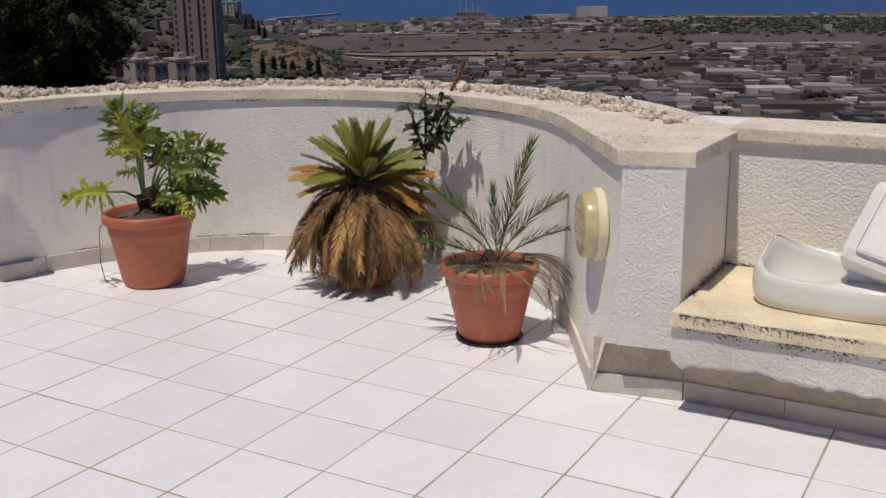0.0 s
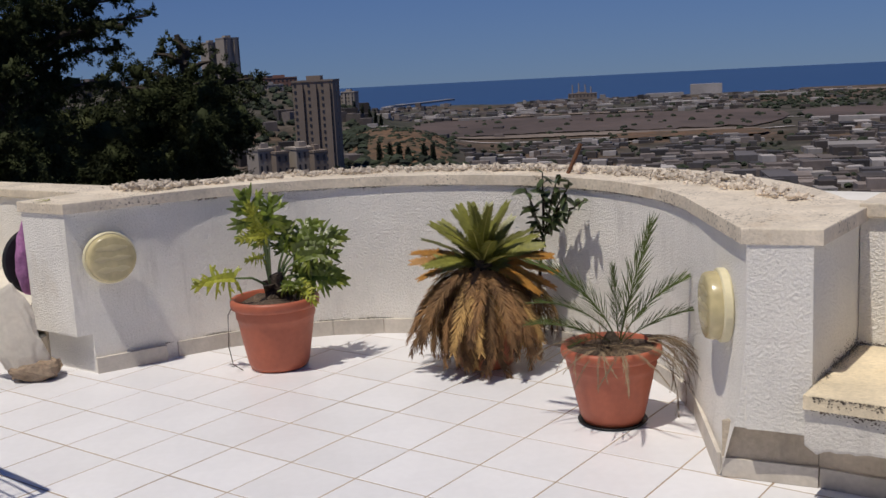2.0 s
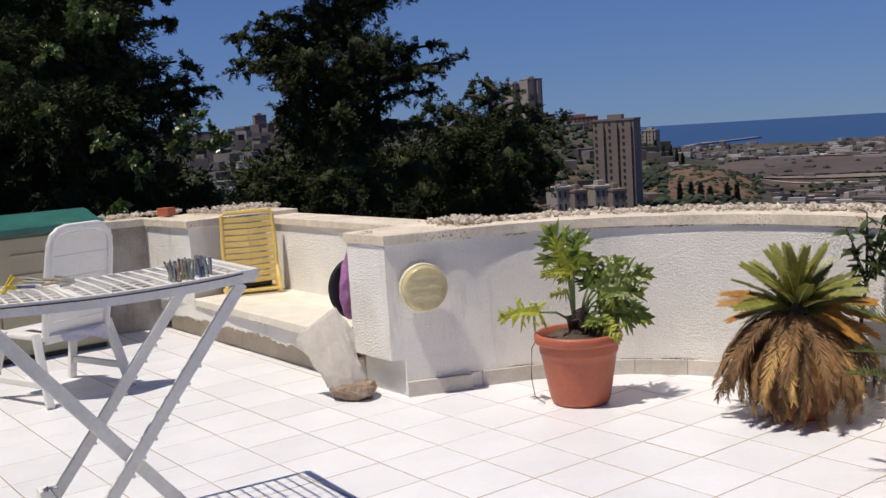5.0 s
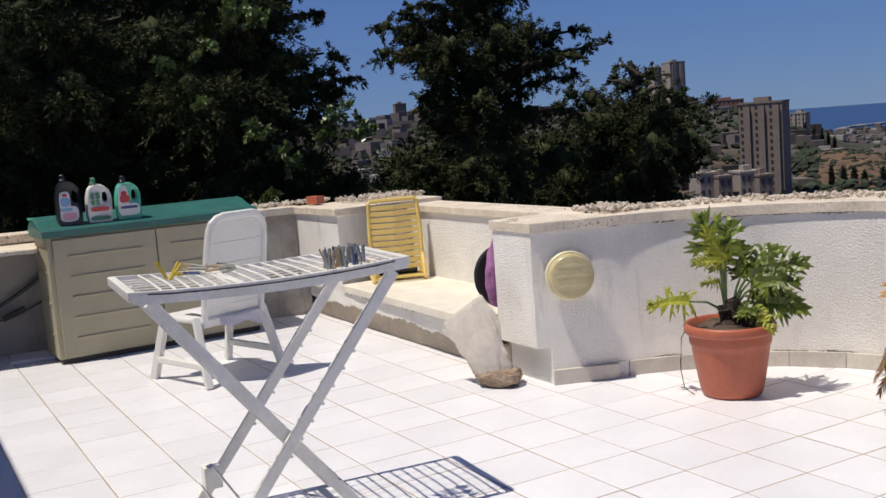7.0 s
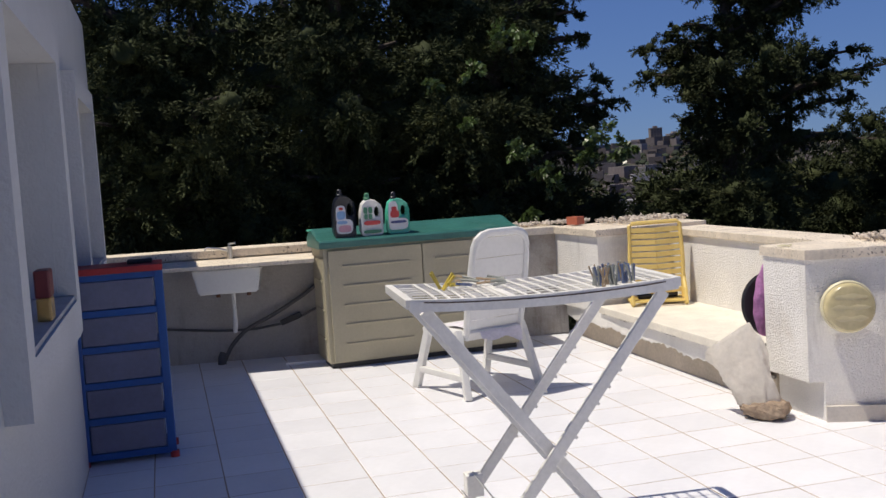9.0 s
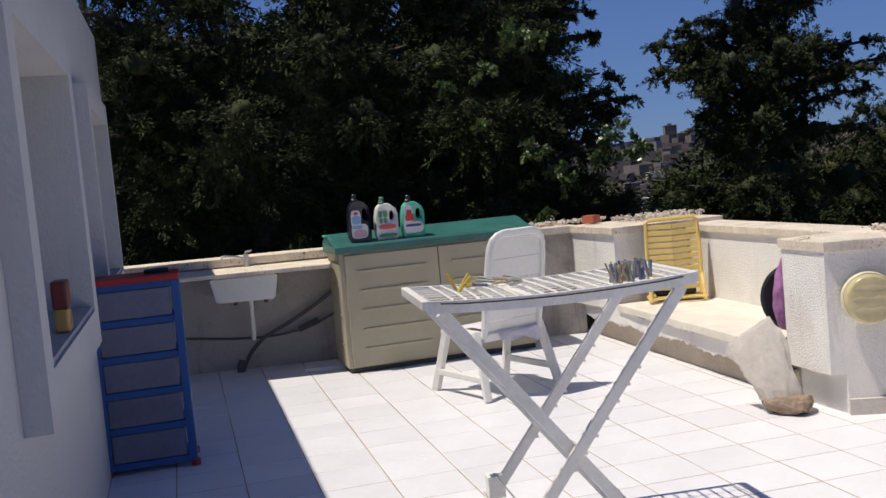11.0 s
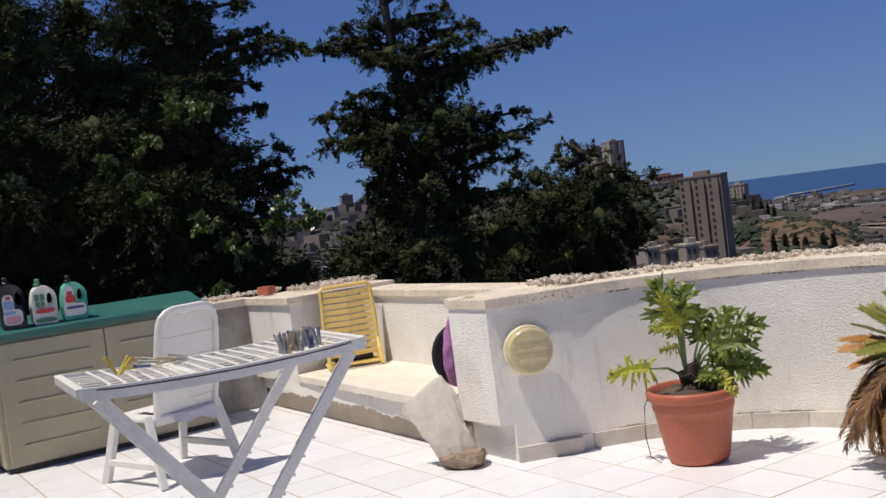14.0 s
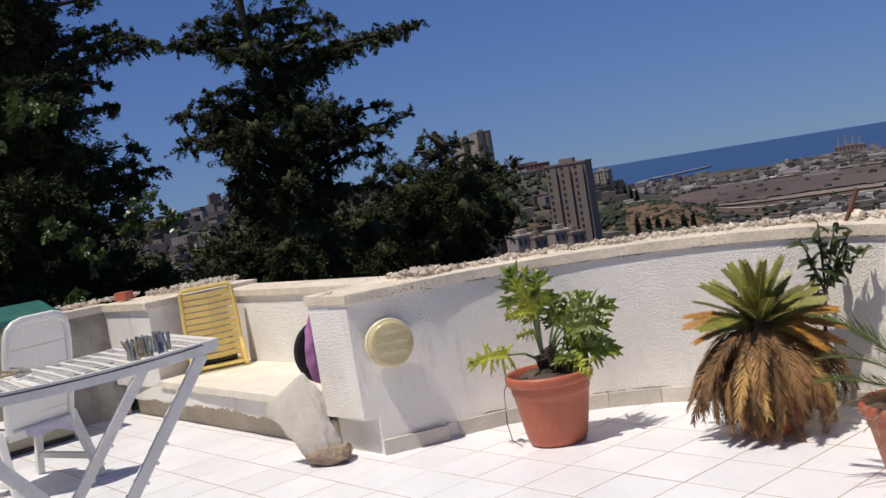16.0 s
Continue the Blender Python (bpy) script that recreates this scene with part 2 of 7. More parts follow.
part("cap", bm, STONE, wall_n, "cream stone coping with worn edges")
bm = bmesh.new()
box(bm, -2.6, 1.6, 2.3, 3.2, LOW, 0.7)
part("outer_wall", bm, STUCCO, wall_n)


def bench(name, x0, x1, y_foot, y_face, y_back, z_edge, top, wall_top, label, seat=SEAT, slab_x=None, skew=0.0, face=STUCCO_WORN):
    """A built bench: cement foot, stucco front, stone slab; and the parapet behind it with its coping."""
    b = new(name)
    tagged(b, label, "bench", kind="structure")
    bm = bmesh.new()
    box(bm, x0, x1, y_foot, y_back, -0.25, top - 0.06)
    part("foot_wall", bm, RENDER, b, "bare grey cement foot")
    bm = bmesh.new()                                 # stucco with a ragged lower edge
    n = int((x1 - x0) / 0.02)
    y_m = y_face + 0.02
    rows = []
    for i in range(n + 1):
        x = x0 + (x1 - x0) * i / n
        zb = z_edge + 0.022 * noise.noise((x * 6, 3, y_foot)) + 0.016 * noise.noise((x * 23, 1, y_foot)) + 0.010 * noise.noise((x * 60, 2, y_foot))
        dy = 0.006 * noise.noise((x * 5, 8, y_foot))
        rows.append([bm.verts.new(p) for p in ((x, y_foot + 0.02, zb + 0.012), (x, y_m, zb + 0.006), (x, y_face + 0.005 + dy, zb), (x, y_face + dy, zb + 0.010), (x, y_face + dy, top - 0.049))])
    for a, c in zip(rows, rows[1:]):
        for k in range(4):
            bm.faces.new((a[k], c[k], c[k + 1], a[k + 1]))
    part("front", bm, face, b)
    sx = x0 if slab_x is None else slab_x
    bm = bmesh.new()
    prism(bm, [(sx, y_face - 0.017), (x1, y_face - 0.017 - skew), (x1, y_back), (sx, y_back)], top - 0.05, top, 0.006)
    part("seat_slab", bm, seat, b, "cream stone slab with stains")
    bm = bmesh.new()
    box(bm, x0, x1, y_back, y_back + 0.25, LOW, wall_top)
    part("parapet", bm, STUCCO, b)
    bm = bmesh.new()
    box(bm, x0, x1, y_back - 0.022, y_back + 0.30, wall_top, wall_top + 0.053, 0.006)
    part("cap", bm, STONE, b, "cream stone coping with worn edges")
    return b


bench("bench_1", 1.463, 4.6, 0.730, 0.558, 1.21, 0.205, SEAT_1, 0.866, "built white stucco bench with an ochre-stained stone seat")
bench("bench_2", -5.42, -2.552, 0.398, 0.328, 0.985, 0.155, SEAT_TOP, 0.812, "built white stucco bench with a cream stone seat", SEAT_PALE, -4.74, 0.042, STUCCO)

# corner column at the end of the second bench
col = new("corner_column")
tagged(col, "white stucco corner planter wall with stone coping", "wall", kind="structure")
bm = bmesh.new()
prism(bm, [(-5.50, 0.285), (-4.775, 0.340), (-4.86, 1.2), (-5.6, 1.2)], SEAT_TOP - 0.06, WALL_TOP - 0.008)
part("wall", bm, STUCCO, col)
bm = bmesh.new()
prism(bm, [(-5.53, 0.262), (-4.752, 0.318), (-4.83, 1.3), (-5.53, 1.3)], WALL_TOP - 0.008, CAP_TOP - 0.008, 0.006)
part("cap", bm, STONE, col)

# the low wall that carries the sink
WX = lambda y: -5.54 + 0.15 * (y - 0.0)
ws = new("wall_west")
tagged(ws, "low white plastered wall with a stone coping", "wall", kind="structure")
bm = bmesh.new()
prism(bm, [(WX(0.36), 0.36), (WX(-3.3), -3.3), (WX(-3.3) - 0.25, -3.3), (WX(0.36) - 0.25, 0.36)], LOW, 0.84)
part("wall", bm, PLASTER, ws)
bm = bmesh.new()
prism(bm, [(WX(0.33) + 0.03, 0.33), (WX(-3.3) + 0.03, -3.3), (WX(-3.3) - 0.28, -3.3), (WX(0.33) - 0.28, 0.33)], 0.84, 0.90, 0.006)
part("cap", bm, STONE, ws)

# the house
hs = new("wall_house")
tagged(hs, "white plastered house wall with deep window surrounds", "wall", kind="structure")
bm = bmesh.new()
box(bm, -6.0, 4.6, -3.9, -3.47, LOW, 2.70)
box(bm, -6.0, 4.6, -3.47, -3.3, LOW, 0.96)
box(bm, -6.0, 4.6, -3.47, -3.3, 2.0, 2.70)
for x0, x1 in ((-6.0, -4.85), (-3.55, -2.38), (-0.80, 4.6)):
    box(bm, x0, x1, -3.47, -3.3, 0.96, 2.0)
box(bm, -4.85, -3.55, -3.47, -3.3, 1.95, 2.0)
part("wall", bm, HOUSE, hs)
we = new("wall_east")
tagged(we, "low white stucco parapet closing the terrace", "wall", kind="structure")
bm = bmesh.new()
box(bm, 4.602, 4.85, -3.3, 1.69, LOW, 0.84)
part("wall", bm, STUCCO, we)
bm = bmesh.new()
box(bm, 4.575, 4.88, -3.29, 1.69, 0.84, 0.90, 0.006)
part("cap", bm, STONE, we)


# ---- pots and plants ----
SOIL = material("dry_soil", (0.10, 0.07, 0.05), 0.95, 0.35, 12, 60, 0.8, 60, depth=0.02)
BLACK = material("black_plastic", (0.02, 0.02, 0.022), 0.45, 0.15, 8, 60, 0.1, 60)
LEAF_PHILO = material("glossy_lobed_leaf", (0.14, 0.19, 0.024), 0.38, 0.30, 14, 60, 0.2, 40, dirt=(0.38, 0.38, 0.05), dirt_at=0.55, per_object=0.3, trans=0.22)
LEAF_YELLOW = material("yellow_green_leaf", (0.42, 0.43, 0.05), 0.45, 0.25, 14, 60, 0.2, 40, dirt=(0.08, 0.14, 0.02), dirt_at=0.49, per_object=0.2, trans=0.25)
LEAF_CYCAD = material("cycad_leaf", (0.245, 0.245, 0.055), 0.42, 0.25, 9, 60, 0.1, 40, dirt=(0.33, 0.27, 0.08), dirt_at=0.60, per_object=0.3, trans=0.12)
LEAF_RUST = material("rusty_cycad_leaf", (0.42, 0.20, 0.035), 0.55, 0.3, 9, 60, 0.1, 40, dirt=(0.30, 0.15, 0.05), dirt_at=0.58, per_object=0.25, trans=0.12)
LEAF_DRY = material("dry_brown_frond", (0.30, 0.165, 0.068), 0.8, 0.35, 10, 60, 0.2, 40, dirt=(0.085, 0.040, 0.02), dirt_at=0.46, per_object=0.6, trans=0.1)
LEAF_STRAW = material("straw_palm_frond", (0.34, 0.25, 0.155), 0.8, 0.3, 10, 60, 0.2, 40, dirt=(0.22, 0.17, 0.10), dirt_at=0.55, per_object=0.35, trans=0.1)
LEAF_PALM = material("palm_leaf", (0.075, 0.098, 0.028), 0.75, 0.25, 9, 60, 0.1, 40, spec=0.2, dirt=(0.24, 0.25, 0.08), dirt_at=0.62, per_object=0.3, trans=0.12)
LEAF_DARK = material("dark_oval_leaf", (0.085, 0.115, 0.04), 0.35, 0.25, 14, 60, 0.1, 40, per_object=0.4, trans=0.12)
LEAF_GOLD = material("golden_dry_frond", (0.50, 0.31, 0.11), 0.8, 0.3, 10, 60, 0.2, 40, dirt=(0.26, 0.14, 0.05), dirt_at=0.52, per_object=0.3, trans=0.1)
RIB = material("yellow_midrib", (0.46, 0.41, 0.14), 0.5, 0.2, 14, 60, 0.1, 60)
STALK = material("green_stalk", (0.12, 0.17, 0.055), 0.5, 0.2, 14, 60, 0.2, 60)
BARK = material("dark_fibrous_trunk", (0.07, 0.05, 0.035), 0.95, 0.4, 20, 80, 0.9, 70, depth=0.02)


def pot(x, y, h, r_rim, r_foot, label, saucer=False):
    """A round plastic pot with a rolled rim, a raised band and soil."""
    p = holder("flower_pot", label, "flower pot", "pots on the terrace", pose(x, y, 0))
    bm = bmesh.new()
    rr = lambda z: r_foot + (r_rim * 0.90 - r_foot) * (z / (h * 0.86)) ** 0.85
    prof = [(0, 0.002), (r_foot * 0.93, 0.002), (r_foot, 0.012)]
    for z in (0.1, 0.25, 0.45, 0.62):
        prof.append((rr(z * h), z * h))
    prof += [(rr(0.7 * h), 0.70 * h), (rr(0.71 * h) + 0.004, 0.715 * h), (rr(0.75 * h) + 0.005, 0.75 * h), (rr(0.86 * h), 0.86 * h)]
    lathe(bm, prof, 48)
    part("body", bm, TERRACOTTA, p, smooth=True)
    bm = bmesh.new()
    rt = rr(0.86 * h)
    lathe(bm, [(rt - 0.002, 0.855 * h), (r_rim - 0.006, 0.865 * h), (r_rim, 0.90 * h), (r_rim, 0.965 * h), (r_rim - 0.006, 0.995 * h), (r_rim - 0.016, h),
               (r_rim - 0.024, 0.985 * h), (r_rim - 0.03, 0.82 * h)], 48)
    part("rim", bm, TERRACOTTA, p, smooth=True)
    bm = bmesh.new()
    n = 20
    rings = []
    for i in range(1, 6):
        rings.append([bm.verts.new((q * math.cos(a), q * math.sin(a), 0.915 * h + 0.025 * noise.noise((9 * q * math.cos(a) + x, 9 * q * math.sin(a), y)) + 0.02 * (1 - i / 5)))
                      for q, a in ((i / 5 * (r_rim - 0.025), math.tau * j / n) for j in range(n))])
    for a, b in zip(rings, rings[1:]):
        for j in range(n):
            bm.faces.new((a[j], b[j], b[(j + 1) % n], a[(j + 1) % n]))
    bm.faces.new(rings[0])
    part("soil", bm, SOIL, p, smooth=True)
    if saucer:
        bm = bmesh.new()
        lathe(bm, [(0, 0.001), (r_foot + 0.012, 0.001), (r_foot + 0.022, 0.012), (r_foot + 0.018, 0.012), (r_foot + 0.01, 0.006), (0, 0.006)], 40)
        part("saucer", bm, BLACK, p, "thin black saucer", smooth=True)
    return p


pot(-1.345, 0.955, 0.375, 0.228, 0.148, "terracotta plastic pot holding a lobed-leaf plant")
pot(-0.39, 1.46, 0.33, 0.20, 0.135, "terracotta pot hidden under a skirt of dry fronds")
pot(0.545, 1.005, 0.33, 0.207, 0.122, "terracotta pot with straw hanging over its rim", saucer=True)


def strip_leaf(vs, fs, root, along, side, up, length, width, sag, n=3, point=0.15):
    """Adds a narrow blade of n quads to the lists."""
    k = len(vs)
    for i in range(n + 1):
        s = i / n
        w = width * (0.55 + 1.5 * s * (1 - s) * 1.2) * (1 - (1 - point) * s ** 3) * 0.5
        c = root + along * (length * s) - up * (sag * length * s * s)
        vs += [c - side * w, c + side * w]
    for i in range(n):
        fs.append((k + 2 * i, k + 2 * i + 1, k + 2 * i + 3, k + 2 * i + 2))


def frond_data(name, length, count, leaflet, width, e0, e1, mtl, seed, vee=35.0, sweep=55.0, bare=0.12, power=1.0, messy=0.0, stem=0.006, tip=None, tip_from=0.55, rib=None, loose=7.0):
    """A feather-like frond along +x that bends from rise e0 to e1 degrees, with leaflets in two rows."""
    rnd = random.Random(seed)
    vs, fs = [], []
    steps = 14
    pts, ang = [Vector((0, 0, 0))], []
    for i in range(steps):
        s = (i + 0.5) / steps
        a = radians(e0 + (e1 - e0) * s ** power)
        ang.append(a)
        pts.append(pts[-1] + Vector((math.cos(a), 0, math.sin(a))) * (length / steps))
    for i, p in enumerate(pts):                      # midrib, three-sided
        q = stem * (1 - 0.8 * i / steps)
        vs += [p + Vector((0, q, 0)), p + Vector((0, -q, 0)), p + Vector((0, 0, -1.6 * q))]
    for i in range(steps):
        for j in range(3):
            fs.append((3 * i + j, 3 * i + (j + 1) % 3, 3 * i + 3 + (j + 1) % 3, 3 * i + 3 + j))
    for i in range(count):
        s = bare + (1 - bare) * (i + 0.5) / count
        f = s * steps
        k = min(int(f), steps - 1)
        p = pts[k].lerp(pts[k + 1], f - k)
        t = Vector((math.cos(ang[k]), 0, math.sin(ang[k])))
        n = Vector((-math.sin(ang[k]), 0, math.cos(ang[k])))
        L = leaflet * (0.45 + 0.55 * math.sin(math.pi * min(1.0, 0.12 + 0.80 * s))) * rnd.uniform(0.85, 1.1)
        for sg in (1, -1):
            sw, vv = radians(sweep + rnd.uniform(-loose, loose) - 22 * s), radians(vee + rnd.uniform(-loose, loose) * 1.2 + messy * rnd.uniform(-60, 60))
            out = Vector((0, sg, 0)) * math.cos(vv) + n * math.sin(vv)
            d = (t * math.cos(sw) + out * math.sin(sw)).normalized()
            strip_leaf(vs, fs, p, d, (d.cross(n)).normalized(), n, L, width, 0.10 + 0.3 * messy * rnd.random(), 2, 0.1)
    me = bpy.data.meshes.new(name)
    me.from_pydata([tuple(v) for v in vs], [], fs)
    for x in (mtl, rib or mtl, tip or mtl):          # leaflets, midrib, the discoloured end of the frond
        me.materials.append(x)
    first = 3 * steps
    last = first + int((tip_from - bare) / (1 - bare) * count) * 4
    me.polygons.foreach_set("material_index", [1 if i < first else 0 if i < last else 2 for i in range(len(me.polygons))])
    return me


def placed(name, me, parent, m):
    ob = new(name, me)
    ob.parent = parent
    ob.matrix_local = m
    return ob


def aim(x, y, z, az, rise=0.0, roll=0.0, s=1.0):
    """A pose whose +x points along azimuth az (degrees from +x) and rises."""
    return pose(x, y, z, 0, 0, az) @ pose(0, 0, 0, 0, -rise, 0) @ pose(0, 0, 0, roll, 0, 0) @ Matrix.Scale(s, 4)


# cycad
rnd = random.Random(4)
cyc = holder("cycad", "cycad with a green crown over a skirt of dry brown fronds", "plant", m=pose(-0.39, 1.46, 0.28))
bm = bmesh.new()
lathe(bm, [(0, -0.02), (0.075, -0.02), (0.085, 0.06), (0.078, 0.16), (0.07, 0.24), (0.03, 0.28), (0, 0.285)], 18)
for v in bm.verts:
    v.co += v.co.normalized() * 0.02 * noise.noise(v.co * 40)
part("trunk", bm, BARK, cyc, "dark fibrous trunk")
green = [frond_data("green_frond", 0.335, 92, 0.052, 0.0090, e0, e1, LEAF_CYCAD, i, vee=12, sweep=64, bare=0.10, stem=0.0045, rib=RIB) for i, (e0, e1) in enumerate(((14, -12), (10, -24), (16, -6)))]
rusty = [frond_data("rusty_frond", 0.34, 80, 0.060, 0.0092, 10, -22, LEAF_CYCAD, 9, vee=12, sweep=52, tip=LEAF_RUST, tip_from=f, rib=RIB) for f in (0.35, 0.62)]
dry = [frond_data("dry_frond", 0.60, 60, 0.082, 0.0074, e0, e1, mtl, 20 + i, vee=12, sweep=46, power=0.8, messy=0.55, stem=0.006) for i, (e0, e1, mtl) in enumerate(((6, -92, LEAF_DRY), (-6, -90, LEAF_DRY), (-20, -84, LEAF_DRY), (0, -78, LEAF_DRY), (2, -88, LEAF_GOLD)))]
for i in range(30):
    az = i * 137.5
    rise = 78 - 66 * (i / 29) ** 0.8 + rnd.uniform(-5, 5)
    placed("green_frond", green[i % 3], cyc, aim(0, 0, 0.215 + 0.02 * rnd.random(), az, rise, 24 * math.cos(radians(az - 33)) + rnd.uniform(-15, 15), rnd.uniform(0.90, 1.04)))
for k, (az, rise) in enumerate(((18, 14), (222, 10), (20, 0), (40, 8), (350, -8), (70, 6), (30, -14), (5, -16), (205, 16), (245, 2))):
    placed("rusty_frond", rusty[k % 2], cyc, aim(0, 0, 0.23, az, rise, 30 * math.cos(radians(az - 33)) + rnd.uniform(-12, 12), rnd.uniform(0.95, 1.12)))
for i in range(250):
    az = i * 137.5 + rnd.uniform(-8, 8)
    placed("dry_frond", dry[4 if i % 6 == 5 else i % 4], cyc, aim(0.03 * math.cos(radians(az)), 0.03 * math.sin(radians(az)), 0.15 + 0.09 * rnd.random(), az, rnd.uniform(-16, 8), rnd.uniform(-24, 24), rnd.uniform(0.60, 0.90)))

# small date palm
palm = holder("date_palm", "young date palm with drooping dry fronds", "plant", m=pose(0.545, 1.005, 0.29))
bm = bmesh.new()
lathe(bm, [(0, -0.02), (0.05, -0.02), (0.055, 0.02), (0.035, 0.06), (0.015, 0.09), (0, 0.09)], 12)
part("stump", bm, BARK, palm)
pg = [frond_data("palm_frond", 0.58, 40, 0.135, 0.0056, e0, e1, LEAF_PALM, 40 + i, vee=v, sweep=36, bare=0.22, loose=11.0, stem=0.0045) for i, (e0, e1, v) in enumerate(((8, -6, 22), (14, -58, 28), (6, -44, 34)))]
# which frond; its heading and rise; how it is turned; scale
for m_i, az, rise, turn, s in ((0, 36, 74, 60, 0.88), (0, 150, 84, -20, 0.55), (1, 36, 56, 34, 0.80), (2, 30, 38, 24, 0.66), (1, 216, 62, -40, 0.90), (1, 226, 50, -34, 0.72), (2, 200, 26, -25, 0.70), (2, 255, 30, 0, 0.48), (0, 330, 66, 30, 0.42)):
    placed("palm_frond", pg[m_i], palm, aim(0.025, 0.02, 0.03, az, rise, turn + rnd.uniform(-8, 8), s))
pd = [frond_data("straw_frond", 0.52, 40, 0.085, 0.0022, e0, e1, LEAF_STRAW, 60 + i, vee=8, sweep=22, bare=0.2, power=0.6, messy=0.8, stem=0.0022, loose=12.0) for i, (e0, e1) in enumerate(((20, -95), (5, -88), (-5, -100)))]
for i in range(30):                              # the thick bundle that falls over one side
    az = rnd.gauss(34, 9)
    placed("straw_frond", pd[i % 3], palm, aim(0.15 * math.cos(radians(az)), 0.15 * math.sin(radians(az)), 0.06, az, rnd.uniform(-12, 16), rnd.uniform(-40, 40), rnd.uniform(0.60, 0.84)))
for az0, count, s in ((285, 5, 0.50), (312, 4, 0.58), (345, 5, 0.56), (215, 5, 0.52), (248, 4, 0.46)):
    for i in range(count):                       # tufts that hang over the rim
        az = az0 + rnd.gauss(0, 4)
        placed("straw_frond", pd[i % 3], palm, aim(0.125 * math.cos(radians(az)), 0.125 * math.sin(radians(az)), 0.04, az, rnd.uniform(24, 40), rnd.uniform(-40, 40), s * rnd.uniform(0.75, 1.05)))
for i in range(80):                              # the litter in the pot
    az = rnd.uniform(0, 360)
    q = rnd.uniform(0.02, 0.13)
    placed("straw_frond", pd[1], palm, aim(q * math.cos(radians(az)), q * math.sin(radians(az)), 0.03, az + rnd.uniform(-90, 90), rnd.uniform(0, 24), rnd.uniform(0, 360), rnd.uniform(0.18, 0.32)))


def lobed_leaf(name, length, width, lobes, mtl, seed, droop=0.35):
    """A feathery leaf along +x: a narrow web on a midrib and many ruffled, forked fingers."""
    rnd = random.Random(seed)
    vs, fs = [], []
    mid = lambda s: Vector((length * s * (1 - 0.12 * s), 0, length * (0.20 * s - droop * s * s)))
    n = 12
    for i in range(n + 1):                           # the folded web
        s = i / n
        w = 0.26 * width * (1 - 0.75 * s) + 0.005
        c = mid(s)
        vs += [c + Vector((0, -w, 0.5 * w)), c, c + Vector((0, w, 0.5 * w))]
    for i in range(n):
        a = 3 * i
        fs += [(a, a + 1, a + 4, a + 3), (a + 1, a + 2, a + 5, a + 4)]
    for i in range(lobes):
        s = 0.02 + 0.94 * i / (lobes - 1)
        for sg in (-1, 1):
            L = width * (0.50 + 0.55 * math.sin(math.pi * (0.22 + 0.62 * s))) * (1 - 0.5 * s ** 2.5) * rnd.uniform(0.7, 1.2)
            ang = radians(112 - 88 * s + rnd.uniform(-12, 12))
            tilt = rnd.uniform(-0.15, 0.75)
            d = Vector((math.cos(ang), sg * math.sin(ang), tilt)).normalized()
            nrm = Vector((rnd.uniform(-0.5, 0.5), rnd.uniform(-0.5, 0.5), 1))
            side = nrm.cross(d).normalized()
            root = mid(s)
            w = width * rnd.uniform(0.17, 0.25)
            strip_leaf(vs, fs, root, d, side, Vector((0, 0, 1)), L, w, 0.35 + rnd.uniform(0, 0.55), 5, 0.25)
            for f, back in ((0.50, 1 if i % 2 else -1),):  # small forks on the finger
                if L > width * 0.45:
                    dd = (d + side * (0.8 * back) + Vector((0, 0, rnd.uniform(-0.2, 0.3)))).normalized()
                    p = root + d * (L * f) - Vector((0, 0, (0.35 * f * f) * L))
                    strip_leaf(vs, fs, p, dd, nrm.cross(dd).normalized(), Vector((0, 0, 1)), L * rnd.uniform(0.30, 0.45), w * 0.75, 0.4, 3, 0.3)
    me = bpy.data.meshes.new(name)
    me.from_pydata([tuple(v) for v in vs], [], fs)
    me.materials.append(mtl)
    return me


# lobed-leaf plant
phi = holder("philodendron", "lobed-leaf philodendron with some yellowing leaves", "plant", m=pose(-1.345, 0.955, 0.32))
R_, F_ = Vector((0.77, 0.64, 0)), Vector((0.64, -0.77, 0))
bm = bmesh.new()
for a, b, q in (((-0.035, 0, -0.02), (-0.06, 0.01, 0.13), 0.030), ((0.03, 0.02, -0.02), (0.02, 0, 0.17), 0.042), ((0.07, 0.01, -0.02), (0.075, 0.02, 0.10), 0.03), ((0.0, -0.03, -0.02), (0.0, -0.03, 0.12), 0.04)):
    tube(bm, [Vector(a), Vector(a).lerp(Vector(b), 0.5) + Vector((0.01, 0.01, 0)), b], q, 10, q * 0.8)
for v in bm.verts:
    v.co += Vector((1, 1, 0)) * 0.010 * noise.noise(v.co * 60)
part("stump", bm, BARK, phi, "dark knotty stem")
leaves = [lobed_leaf("leaf", 0.235, 0.128, 10, LEAF_PHILO, i, 0.42) for i in (1, 2, 3)]
lights = [lobed_leaf("leaf", 0.225, 0.100, 9, LEAF_YELLOW, i, 0.45) for i in (5, 6)]
